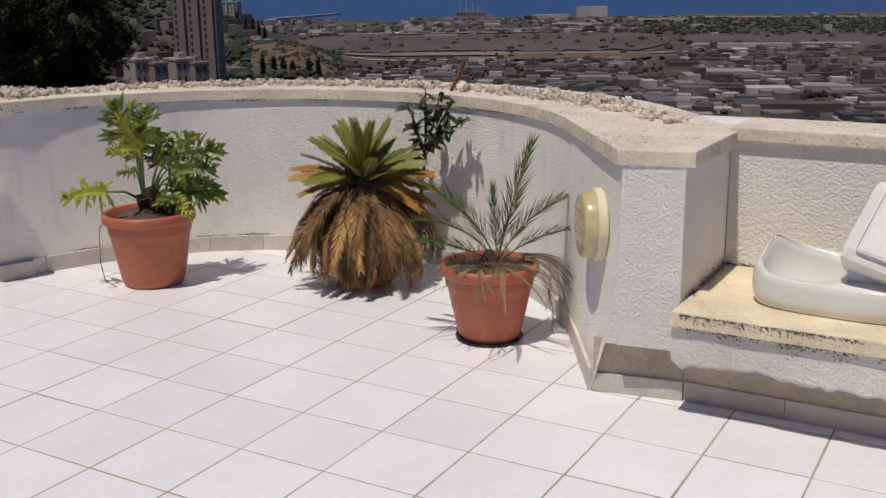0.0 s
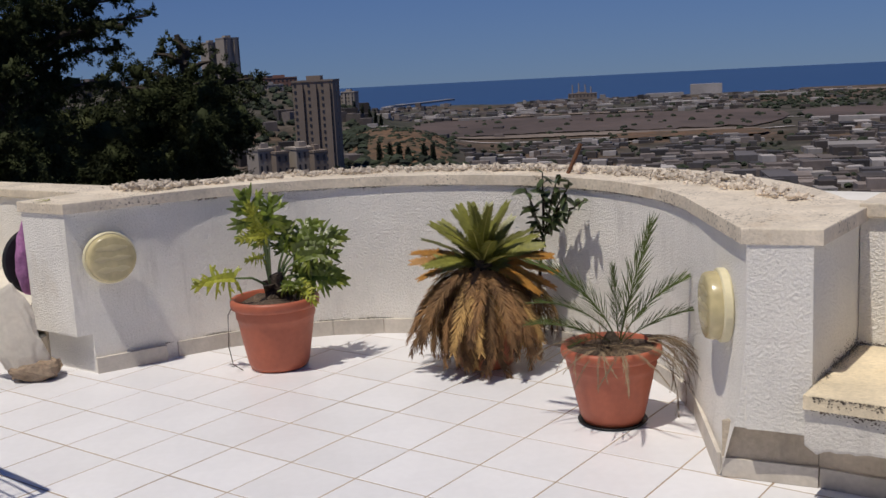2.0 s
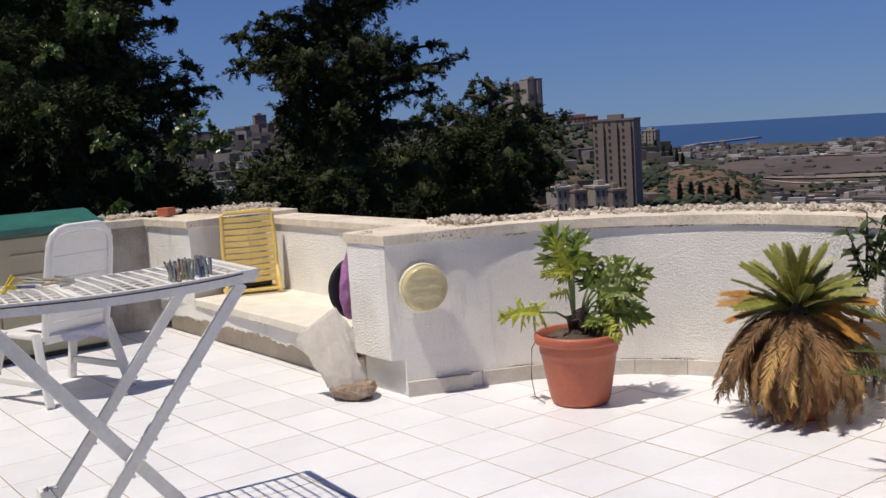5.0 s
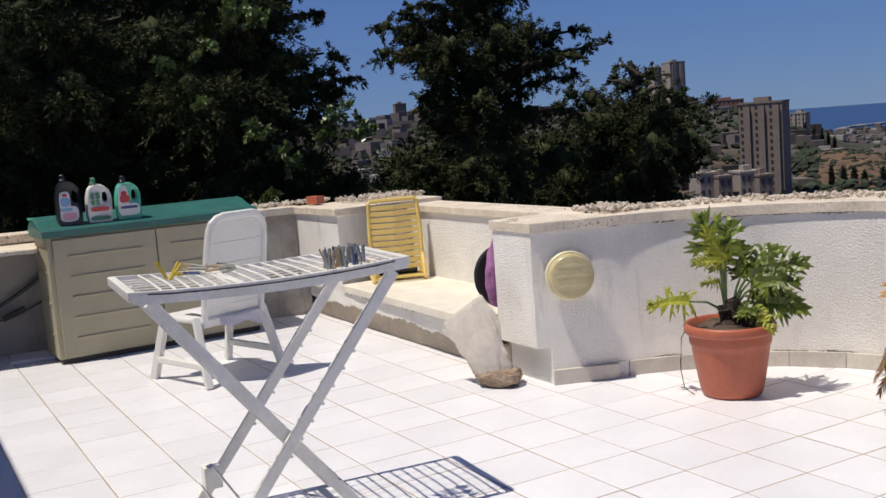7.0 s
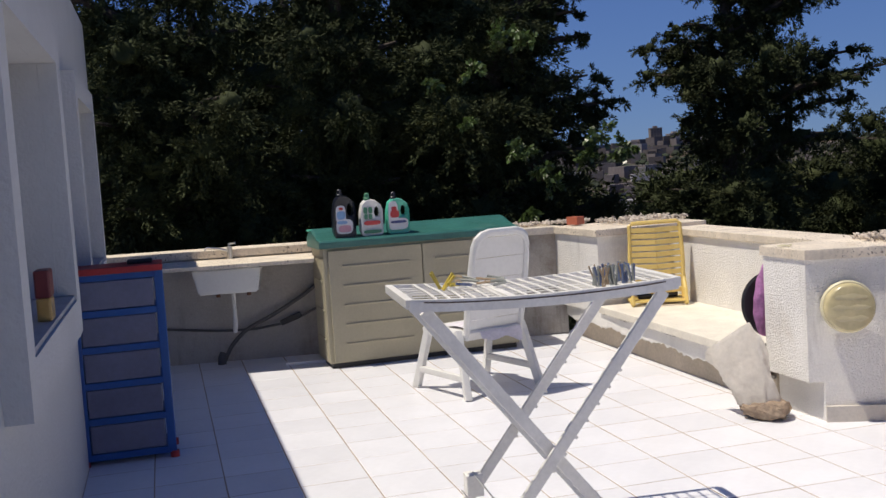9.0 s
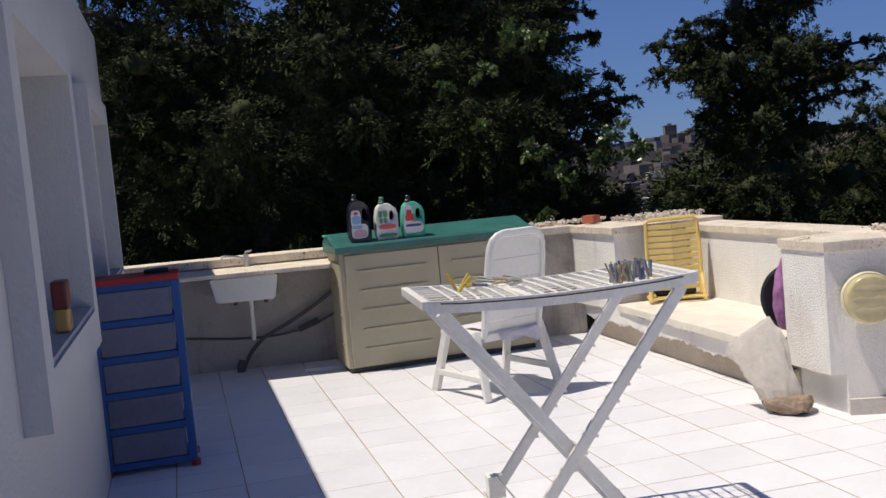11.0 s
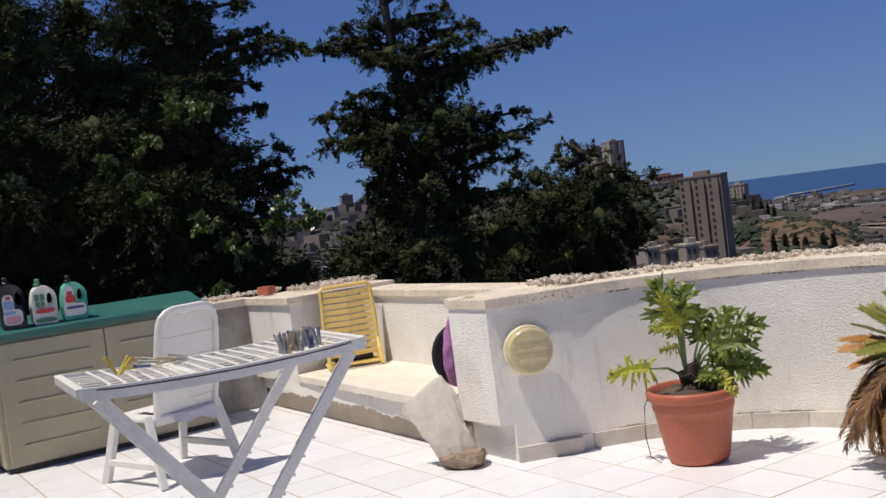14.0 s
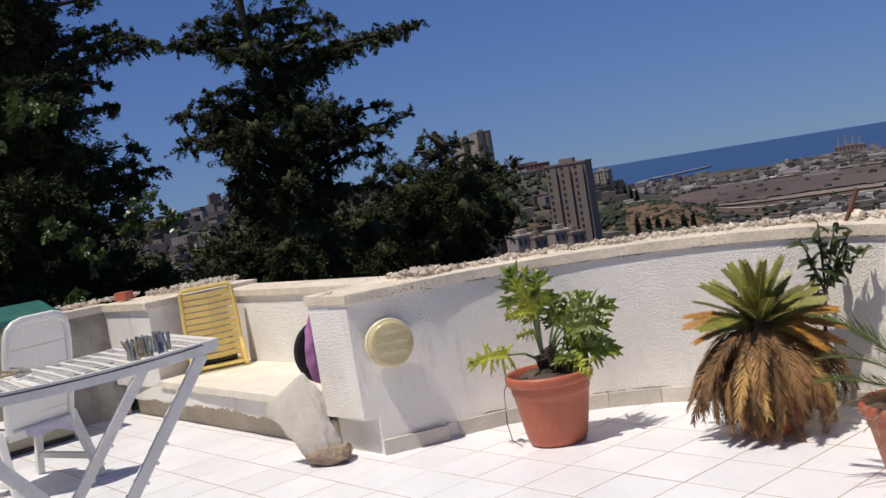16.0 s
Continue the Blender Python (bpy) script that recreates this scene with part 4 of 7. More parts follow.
# clothes drying rack: the long way along y
RACK_AT = pose(-1.285, -1.505, 0, 0, 0, -4.4)
dr = holder("drying_rack", "white folding clothes drying rack with pegs on it", "drying rack", m=RACK_AT)
RW, RL = 0.262, 0.50
sag = lambda y: 0.985 - 0.020 * math.cos(y / RL * 1.5)
for sx in (-1, 1):
    bm = bmesh.new()
    ys = [-RL + 2 * RL * i / 8 for i in range(9)]
    sec = [[bm.verts.new((sx * RW + dx, y, sag(y) - 0.016 + dz)) for dx, dz in ((-0.007, -0.022), (0.007, -0.022), (0.007, 0.022), (-0.007, 0.022))] for y in ys]
    for a, b in zip(sec, sec[1:]):
        for j in range(4):
            bm.faces.new((a[j], a[(j + 1) % 4], b[(j + 1) % 4], b[j]))
    bm.faces.new(sec[0][::-1])
    bm.faces.new(sec[-1])
    rail = part("side_rail", bm, RACK, dr)
    bm = bmesh.new()                                 # the dark joint along the rail's outer edge
    for a, b in zip(ys[:-1], ys[1:]):
        bar(bm, (sx * (RW + 0.0075), a + 0.01 * (a == ys[0]) * 5, sag(a) - 0.006), (sx * (RW + 0.0075), b - 0.01 * (b == ys[-1]) * 5, sag(b) - 0.006), 0.003, 0.0045)
    part("rail_joint", bm, SOIL, rail, "thin dark joint")
for y in (-RL, -0.125, RL):
    bm = bmesh.new()
    bar(bm, (-RW, y, sag(y) - 0.010), (RW, y, sag(y) - 0.010), 0.028, 0.034 if y else 0.016, bevel=0.004)
    part("cross_bar", bm, RACK, dr)
rod_ys = [-RL + 0.10 + i * 0.047 for i in range(6)] + [-0.125 + 0.052 * (i + 1) for i in range(11)]
for i, yy in enumerate(rod_ys):
    bm = bmesh.new()
    bow = 0.004 + 0.003 * ((i * 7) % 3)
    tube(bm, [(-RW, yy, sag(yy) + 0.004), (0, yy + bow, sag(yy) + 0.004), (RW, yy, sag(yy) + 0.004)], 0.0046, 6)
    part("rod", bm, RACK, dr)
for i in range(6):
    x = -RW + (i + 1) * 2 * RW / 7
    bm = bmesh.new()
    tube(bm, [(x, RL * s, sag(RL * s) - 0.004) for s in (-1, -0.6, -0.2, 0.2, 0.6, 1)], 0.0026, 5)
    part("wire", bm, RACK, dr)
foot_y = 0.285
for sx, o in ((1, 0.0), (-1, 0.0)):
    for sg in (1, -1):
        x = sx * (RW - (0.004 if sg > 0 else 0.032))
        hi, lo = Vector((x, sg * 0.445, sag(0.4) - 0.035)), Vector((x, -sg * foot_y, 0.012))
        bm = bmesh.new()
        bar(bm, hi, lo, 0.044, 0.022, up=(1, 0, 0), bevel=0.004)
        part("leg", bm, RACK, dr)
        if sg > 0:
            ax = (lo - hi).normalized()
            for i in range(7):
                c = hi.lerp(lo, 0.28 + 0.062 * i) + Vector((0, -ax.z, ax.y)) * 0.018
                bm = bmesh.new()
                bar(bm, c, c + Vector((0, -ax.z, ax.y)) * 0.014, 0.010, 0.012)
                part("notch_hook", bm, RACK, dr)
for y in (-foot_y, foot_y):
    bm = bmesh.new()
    bar(bm, (-RW, y, 0.02), (RW, y, 0.02), 0.02, 0.024)
    part("foot_bar", bm, RACK, dr)
for y, z in ((-0.19, 0.17), (-0.24, 0.10), (0.17, 0.19)):
    bm = bmesh.new()
    tube(bm, [(-RW, y, z), (RW, y, z)], 0.004, 6)
    for i in range(13):
        x = -RW + 0.03 + i * (2 * RW - 0.06) / 12
        tube(bm, [(x, y - 0.02, z + 0.03), (x, y + 0.02, z - 0.03)], 0.003, 4)
    part("sock_comb", bm, METAL, dr, "thin metal comb bar")
bm = bmesh.new()
box(bm, -RW - 0.02, -RW + 0.05, -0.24, -0.17, 0.10, 0.19, 0.004)
part("hinge_block", bm, RACK, dr)


def peg_mesh(name, mtl):
    bm = bmesh.new()
    for sg in (1, -1):
        bar(bm, (sg * 0.003, 0, -0.03), (sg * 0.011, 0, 0.045), 0.010, 0.006, up=(1, 0, 0))
    bar(bm, (-0.009, 0, 0.010), (0.009, 0, 0.010), 0.005, 0.005)
    me = bpy.data.meshes.new(name)
    bm.to_mesh(me)
    bm.free()
    me.materials.append(mtl)
    return me


rnd = random.Random(12)
pegs = [peg_mesh("clothes_peg", m) for m in (PEG_B, PEG_G, PEG_W, PEG_Y, PEG_B, PEG_G)]
words = ("blue", "grey-green", "wooden", "yellow", "blue", "grey-green")
for i in range(22):
    k = rnd.choice((0, 1, 1, 2, 4, 5, 0))
    x, y = rnd.uniform(0.09, 0.225), RL - 0.15 - 0.055 * (i % 3) - rnd.uniform(0, 0.02)
    o = new("clothes_peg", pegs[k])
    o.matrix_world = RACK_AT @ pose(x, y, sag(y) + 0.026, rnd.uniform(-16, 16), rnd.uniform(-14, 14), rnd.uniform(60, 120))
    tagged(o, words[k] + " clothes peg clipped on a rack rod", "clothes peg", "pegs on the drying rack")
for x, y, k, tx, ty in ((-0.12, -0.33, 3, 25, 10), (-0.06, -0.30, 3, -30, 24), (-0.02, -0.27, 3, 85, 10), (0.0, -0.24, 0, 80, 0), (-0.16, -0.18, 1, 80, 30), (-0.1, -0.13, 2, 84, 60), (-0.15, -0.08, 1, 82, 20), (-0.02, -0.10, 5, 86, 45), (-0.2, -0.2, 2, 80, 70)):
    o = new("clothes_peg", pegs[k])
    o.matrix_world = RACK_AT @ pose(x, y, sag(y) + 0.026, tx, ty, 40 + 500 * x)
    tagged(o, words[k] + " clothes peg lying across the rack rods", "clothes peg", "pegs on the drying rack")

# yellow slatted chair on the bench
yc = holder("yellow_chair", "yellow plastic slatted low chair on the bench", "chair", m=pose(-4.505, 0.695, SEAT_TOP, 0, 0, -20))
ybk = lambda y, z: (-0.02 - 0.11 * z, y, z)
bm = bmesh.new()
tube(bm, [ybk(-0.187, 0.05), ybk(-0.196, 0.35), ybk(-0.187, 0.595), ybk(-0.165, 0.612), ybk(0.165, 0.618), ybk(0.187, 0.602), ybk(0.196, 0.35), ybk(0.187, 0.05)], 0.016, 8)
part("back_frame", bm, YELLOW, yc)
for i in range(11):
    z = 0.105 + 0.0455 * i
    bm = bmesh.new()
    a, b = Vector(ybk(-0.187, z)), Vector(ybk(0.187, z + 0.004))
    mid = (a + b) / 2 + Vector((0.02, 0, -0.004))
    for p, q in ((a, mid), (mid, b)):
        bar(bm, p, q, 0.012, 0.035 if i < 10 else 0.036, up=(-0.11, 0, 1), bevel=0.003)
    part("back_slat", bm, YELLOW, yc)
for y in (-0.196, 0.196):
    bm = bmesh.new()
    tube(bm, [(-0.09, y, 0.26), (0.02, y, 0.12), (0.06, y, 0.015)], 0.015, 8)
    part("leg", bm, YELLOW, yc)
    bm = bmesh.new()
    tube(bm, [(-0.30, y, 0.015), (-0.10, y, 0.03), (0.06, y, 0.015)], 0.015, 8)
    part("seat_rail", bm, YELLOW, yc)
for i in range(5):
    x = 0.05 - 0.065 * i
    bm = bmesh.new()
    bar(bm, (x, -0.196, 0.035), (x, 0.196, 0.035), 0.035, 0.014, bevel=0.003)
    part("seat_slat", bm, YELLOW, yc)
bt = holder("blue_cloth", "folded dark blue cloth on the yellow chair seat", "cloth", m=pose(-4.57, 0.72, SEAT_TOP + 0.044, 0, 0, -20))
bm = bmesh.new()
box(bm, -0.14, 0.02, -0.15, 0.15, 0.0, 0.05, 0.018)
for v in bm.verts:
    v.co.z += 0.015 * noise.noise(v.co * 14)
part("fold", bm, NAVY, bt, smooth=True)

# round black fan and purple bag leaning behind the column
fan = holder("round_mesh_fan", "round black disc leaning against the bench column", "disc", m=pose(-2.66, 0.46, SEAT_TOP + 0.02, 0, 0, -8))
bm = bmesh.new()
lathe(bm, [(0, -0.008), (0.175, -0.008), (0.19, 0.0), (0.175, 0.008), (0, 0.008)], 36)
o = part("disc", bm, BLACK, fan)
o.matrix_local = pose(0, 0, 0.22, 0, 84, 0) @ pose(0, 0, 0, 0, 0, 0)
bm = bmesh.new()
tube(bm, [(0, 0, 0.035), (0.0, -0.05, -0.018)], 0.012, 7)
part("stand", bm, BLACK, fan)
bag = holder("purple_bag", "purple cloth bag hanging beside the white column", "bag", m=pose(-2.60, 0.395, SEAT_TOP))
bm = bmesh.new()
bmesh.ops.create_icosphere(bm, subdivisions=4, radius=1.0)
for v in bm.verts:
    c = v.co.copy()
    s = 0.55 + 0.45 * (1 - (c.z + 1) / 2) ** 0.6
    v.co = Vector((c.x * 0.045, c.y * 0.090 * s - 0.02 + 0.035 * (c.z > 0) * c.z, 0.07 + 0.22 * (c.z + 1)))
    v.co += 0.016 * noise.noise_vector(v.co * 14)
part("cloth", bm, PURPLE, bag, smooth=True)

# sack on a rock at the column's foot
rk = holder("foot_stone", "rough tan stone block at the column foot", "stone", m=pose(-2.36, 0.20, 0, 0, 0, 40))
bm = bmesh.new()
bmesh.ops.create_cube(bm, size=1.0)
bmesh.ops.subdivide_edges(bm, edges=bm.edges, cuts=6, use_grid_fill=True)
for v in bm.verts:
    c = v.co.copy()
    c = c.lerp(c.normalized() * 0.52, 0.72)
    v.co = Vector((c.x * 0.25, c.y * 0.20, (c.z + 0.5) * 0.105)) + 0.020 * noise.noise_vector(c * 4) + 0.008 * noise.noise_vector(c * 12)
    v.co.z = max(0.0, v.co.z)
part("stone", bm, ROCK, rk)
sk = holder("plastic_sack", "pale crumpled plastic sack draped over a stone", "sack", m=pose(-2.38, 0.165, 0.05, 0, 0, 36))
n, mcount = 44, 30
vs = []
for j in range(mcount):
    s = j / (mcount - 1)
    for i in range(n):
        a = math.tau * i / n
        ca, sa = math.cos(a), math.sin(a)
        w = 0.112 + 0.040 * math.sin(math.pi * 0.62 * s) - 0.02 * s ** 6
        r = w * (1 + 0.16 * noise.noise((2.2 * ca, 2.2 * sa, 3.2 * s)) + 0.12 * noise.noise((5 * ca, 5 * sa, 7 * s)) + 0.05 * noise.noise((14 * ca, 14 * sa, 18 * s)))
        deep = 0.50 - 0.36 * s
        top = 0.36 * s + 0.085 * ca * s ** 2 + 0.02 * noise.noise((6 * ca, 3 * sa, 9)) * s
        vs.append((-0.17 * s ** 1.15 + r * ca, 0.02 * s + deep * r * sa, 0.015 + top))
fs = [(j * n + i, j * n + (i + 1) % n, (j + 1) * n + (i + 1) % n, (j + 1) * n + i) for j in range(mcount - 1) for i in range(n)]
fs.append(tuple((mcount - 1) * n + i for i in range(n)))
mesh_from("sack_film", vs, fs, SACK, sk, smooth=True)

# toilet parts left on the bench
sstep_b = lambda z: min(1.0, z / 0.1) ** 2
tb = holder("toilet_bowl", "old white glazed toilet bowl lying on the bench", "toilet", m=pose(1.936, 0.845, SEAT_1, 0, 0, -3))
n = 48


def squircle(a, hx, hy, p=0.62):
    c, q = math.cos(a), math.sin(a)
    return Vector((hx * abs(c) ** p * (1 if c > 0 else -1), hy * abs(q) ** p * (1 if q > 0 else -1), 0))


well = Vector((-0.112, 0.012, 0))
horn = lambda a: (0.052 * max(0.0, math.cos(a - radians(148))) ** 8 + 0.034 * max(0.0, math.cos(a - radians(120))) ** 2
                  + 0.026 * max(0.0, math.cos(a - radians(204))) ** 40 - 0.020 * max(0.0, math.cos(a + radians(85))) ** 2)
shell = ((0.90, 0.0), (0.95, 0.008), (0.985, 0.035), (1.0, 0.055), (0.99, 0.10), (0.965, 0.118), (0.93, 0.125))
vs = []
for k, z in shell:
    for i in range(n):
        a = math.tau * i / n
        lift = horn(a) * sstep_b(z)
        p = squircle(a, 0.275 * k, 0.152 * (k - 0.02 * (1 - math.cos(a)) * (z > 0.05)))
        vs.append((p.x, p.y, z + lift))
for k, z, up in ((1.06, 0.124, 0.95), (1.02, 0.120, 0.9), (0.99, 0.108, 0.75), (0.93, 0.040, 0), (0.70, 0.014, 0)):
    for i in range(n):
        a = math.tau * i / n
        lift = horn(a) * up
        p = well + squircle(a, 0.135 * k, 0.116 * k, 0.75)
        vs.append((p.x, p.y, z + lift))
k = len(vs) // n
fs = [(j * n + i, j * n + (i + 1) % n, (j + 1) * n + (i + 1) % n, (j + 1) * n + i) for j in range(k - 1) for i in range(n)]
fs += [tuple(range(n))[::-1], tuple((k - 1) * n + i for i in range(n))]
mesh_from("bowl", vs, fs, CERAMIC, tb, smooth=True)
bm = bmesh.new()
for x0, x1, y0, y1 in ((0.035, 0.135, -0.075, -0.062), (0.035, 0.135, 0.012, 0.025), (0.035, 0.048, -0.062, 0.012), (0.122, 0.135, -0.062, 0.012)):
    box(bm, x0, x1, y0, y1, 0.105, 0.150 + 0.03 * (y0 > 0), 0.004)
part("inlet_edge", bm, CERAMIC, tb)
bm = bmesh.new()
box(bm, 0.046, 0.124, -0.064, 0.014, 0.112, 0.131)
part("inlet_hole", bm, RUST, tb, "rust-stained inlet hole")
ct = holder("toilet_cistern", "white plastic toilet cistern resting tilted on the bowl", "cistern", m=pose(2.190, 0.815, SEAT_1 + 0.228) @ pose(0, 0, 0, 58, 0, 0) @ pose(0, 0, 0, 0, 0, -17))
bm = bmesh.new()
box(bm, -0.22, 0.22, -0.15, 0.15, -0.085, 0.095, 0.045)
part("tank", bm, WHITE, ct)
bm = bmesh.new()
box(bm, -0.17, 0.17, -0.11, 0.11, 0.093, 0.103, 0.012)
part("lid_panel", bm, WHITE, ct)
bm = bmesh.new()
for i in range(4):
    tube(bm, [(-0.13, -0.08, -0.087 - 0.012 * i), (-0.13, -0.08, -0.094 - 0.012 * i)], 0.024, 14)
tube(bm, [(-0.13, -0.08, -0.08), (-0.13, -0.08, -0.135)], 0.018, 12)
part("threaded_outlet", bm, WHITE, ct)

# sink with its counter against the low wall
SINK = pose(WX(-2.27), -2.27, 0, 0, 0, -8.5)
sn = holder("utility_sink", "white wall-hung utility sink with a stone counter", "sink", m=SINK)
bm = bmesh.new()
box(bm, 0.003, 0.60, -0.58, 0.60, 0.795, 0.825, 0.004)
part("counter", bm, STONE, sn, "worn cream stone counter")
bm = bmesh.new()
for z0, z1, k0, k1 in ((0.60, 0.795, 0.86, 1.0),):
    x0, x1, y0, y1 = 0.18, 0.56, -0.31, 0.20
    lo = [bm.verts.new((0.37 + (x - 0.37) * k0, -0.035 + (y + 0.035) * k0, z0)) for x, y in ((x0, y0), (x1, y0), (x1, y1), (x0, y1))]
    hi = [bm.verts.new((x, y, z1)) for x, y in ((x0, y0), (x1, y0), (x1, y1), (x0, y1))]
    for i in range(4):
        bm.faces.new((lo[i], lo[(i + 1) % 4], hi[(i + 1) % 4], hi[i]))
    bm.faces.new(lo[::-1])
    bm.faces.new(hi)
bmesh.ops.bevel(bm, geom=list(bm.edges), offset=0.012, segments=2, affect='EDGES')
part("basin", bm, CERAMIC, sn)
bm = bmesh.new()
tube(bm, [(0.36, -0.03, 0.60), (0.36, -0.03, 0.36), (0.33, -0.04, 0.28)], 0.018, 10)
part("drain_pipe", bm, WHITE, sn)
for y in (-0.14, 0.09):
    bm = bmesh.new()
    tube(bm, [(0.40, y, 0.605), (0.40, y, 0.565)], 0.016, 8)
    part("bracket_bolt", bm, RUST, sn)
tp = holder("tap", "chrome mixer tap above the utility sink", "tap", m=SINK @ pose(0.06, -0.06, 0.825))
bm = bmesh.new()
tube(bm, [(0, 0, 0), (0, 0, 0.10)], 0.022, 12)
part("body", bm, METAL, tp)
bm = bmesh.new()
tube(bm, [(0, 0, 0.06), (0.02, -0.07, 0.085), (0.04, -0.17, 0.10), (0.05, -0.19, 0.085)], 0.010, 8)
part("spout", bm, METAL, tp)
bm = bmesh.new()
tube(bm, [(0, 0, 0.10), (0, 0, 0.118), (0.03, 0.05, 0.125)], 0.013, 8, 0.007)
part("lever", bm, METAL, tp)
for pts, r, nm, lab in (([(0.03, -0.62, 0.30), (0.05, -0.2, 0.255), (0.06, 0.1, 0.25), (0.07, 0.38, 0.29), (0.06, 0.62, 0.40)], 0.010, "garden_hose", "thin dark hose running along the low wall"),
                        ([(0.10, -0.16, 0.02), (0.12, -0.10, 0.14), (0.10, 0.02, 0.26), (0.08, 0.25, 0.36), (0.06, 0.5, 0.50), (0.05, 0.66, 0.62)], 0.016, "waste_hose", "thick grey waste hose beneath the sink")):
    bm = bmesh.new()
    path = [Vector(pts[0])]
    for a, b in zip(pts, pts[1:]):
        for i in range(1, 6):
            path.append(Vector(a).lerp(Vector(b), i / 5))
    for _ in range(3):
        path = [path[0]] + [(path[i - 1] + path[i] * 2 + path[i + 1]) / 4 for i in range(1, len(path) - 1)] + [path[-1]]
    tube(bm, path, r, 8)
    o = part(nm, bm, HOSE, smooth=True)
    o.matrix_world = SINK
    tagged(o, lab, "hose")
bm = bmesh.new()
bar(bm, (0.075, 0.30, 0.285), (0.075, 0.46, 0.345), 0.04, 0.045, bevel=0.006)
o = tagged(part("plug_box", bm, BLACK), "small black box on the thin hose", "box")
o.matrix_world = SINK
bm = bmesh.new()
tube(bm, [(0.12, -0.18, 0.0), (0.12, -0.18, 0.05), (0.12, -0.165, 0.09)], 0.034, 12, 0.028)
o = tagged(part("floor_trap", bm, HOSE), "dark grey waste trap standing under the sink", "drain")
o.matrix_world = SINK
bm = bmesh.new()
box(bm, 0.12, 0.42, 0.33, 0.78, 0.0, 0.022, 0.004)
o = tagged(part("loose_tile", bm, TILE), "loose floor tile lying in the shade", "tile")
o.matrix_world = SINK

# drawer tower
du = holder("drawer_tower", "blue plastic drawer tower with frosted drawers", "drawers", m=pose(-3.14, -3.09, 0, 0, 0, 0))
DW, DD, DH = 0.43, 0.30, 1.00
for sy in (-1, 1):
    for x in (-0.02, -DD + 0.02):
        bm = bmesh.new()
        box(bm, x - 0.018, x + 0.018, sy * DW / 2 - 0.022, sy * DW / 2 + 0.022, 0.03, DH, 0.005)
        part("post", bm, BLUE, du)
        bm = bmesh.new()
        tube(bm, [(x, sy * (DW / 2 + 0.01), 0.0), (x, sy * (DW / 2 + 0.01), 0.035)], 0.024, 12)
        part("foot", bm, RED, du, "red plastic foot")
for i in range(6):
    z = 0.045 + i * (DH - 0.06) / 5
    bm = bmesh.new()
    box(bm, -DD, -0.005, -DW / 2, DW / 2, z - 0.018, z + 0.018, 0.004)
    part("shelf_rail", bm, BLUE, du)
for i in range(5):
    z = 0.045 + i * (DH - 0.06) / 5
    bm = bmesh.new()
    box(bm, -DD + 0.01, -0.008, -DW / 2 + 0.026, DW / 2 - 0.03, z + 0.021, z + 0.168, 0.006)
    part("drawer", bm, FROST, du, "frosted grey-blue drawer")
bm = bmesh.new()
box(bm, -DD - 0.01, 0.012, -DW / 2 - 0.025, DW / 2 + 0.025, DH, DH + 0.035, 0.008)
part("top", bm, RED, du, "red plastic top")
bm = bmesh.new()
box(bm, -0.18, -0.10, 0.06, 0.19, DH + 0.035, DH + 0.058, 0.008)
o = tagged(part("small_case", bm, BLACK), "small black case on the drawer tower", "case")
o.matrix_world = pose(-3.14, -3.09, 0)

# things on the copings
for x, y, turn in ((-2.42, 0.364, 20), (-2.395, 0.325, 75), (-2.38, 0.39, 140)):
    vs, fs = [], []
    strip_leaf(vs, fs, Vector((0, 0, 0.006)), Vector((1, 0, 0.10)), Vector((0, 1, 0)), Vector((0, 0, 1)), 0.055, 0.022, 0.25, 5, 0.2)
    o = tagged(mesh_from("fallen_leaf", vs, fs, LEAF_YELLOW), "yellow fallen leaf lying on the stone coping", "leaf", "fallen leaves on the coping")
    o.matrix_world = pose(x, y, CAP_TOP + 0.003, 0, 0, turn)
bm = bmesh.new()
box(bm, -0.06, 0.06, -0.045, 0.045, 0, 0.065, 0.005)
o = tagged(part("brick", bm, TERRACOTTA), "single red clay brick on the gravel bed", "brick")
o.matrix_world = pose(-5.42, 0.44, CAP_TOP, 0, 0, 25)
bm = bmesh.new()
bmesh.ops.create_icosphere(bm, subdivisions=3, radius=0.030)
for v in bm.verts:
    v.co += 0.022 * noise.noise_vector(v.co * 16)
o = tagged(part("white_stone", bm, PEBBLE), "white stone on the niche coping", "stone")
o.matrix_world = pose(-0.15, 2.05, CAP_TOP + 0.03)
bm = bmesh.new()
tube(bm, [(0, 0, 0), (0.025, 0.015, 0.06), (0.06, 0.04, 0.155)], 0.010, 8, 0.012)
o = tagged(part("rusty_stake", bm, RUST), "short rusty stake standing in the gravel", "stake")
o.matrix_world = pose(-0.22, 2.05, CAP_TOP)


# ---- house details ----
GLASSY = material("pale_grey_blind", (0.45, 0.47, 0.50), 0.5, 0.06, 3, 30, 0.1, 30)
OCHRE = material("ochre_oil", (0.42, 0.27, 0.09), 0.3, 0.1, 8, 50, 0.0, 40)
MAROON = material("maroon_label", (0.14, 0.022, 0.025), 0.5, 0.1, 8, 50, 0.0, 40)
SASH = material("grey_metal_sash", (0.30, 0.30, 0.31), 0.4, 0.08, 5, 50, 0.05, 60, metal=0.4)
SILL = material("grey_sill", (0.34, 0.34, 0.36), 0.7, 0.12, 5, 50, 0.2, 60)


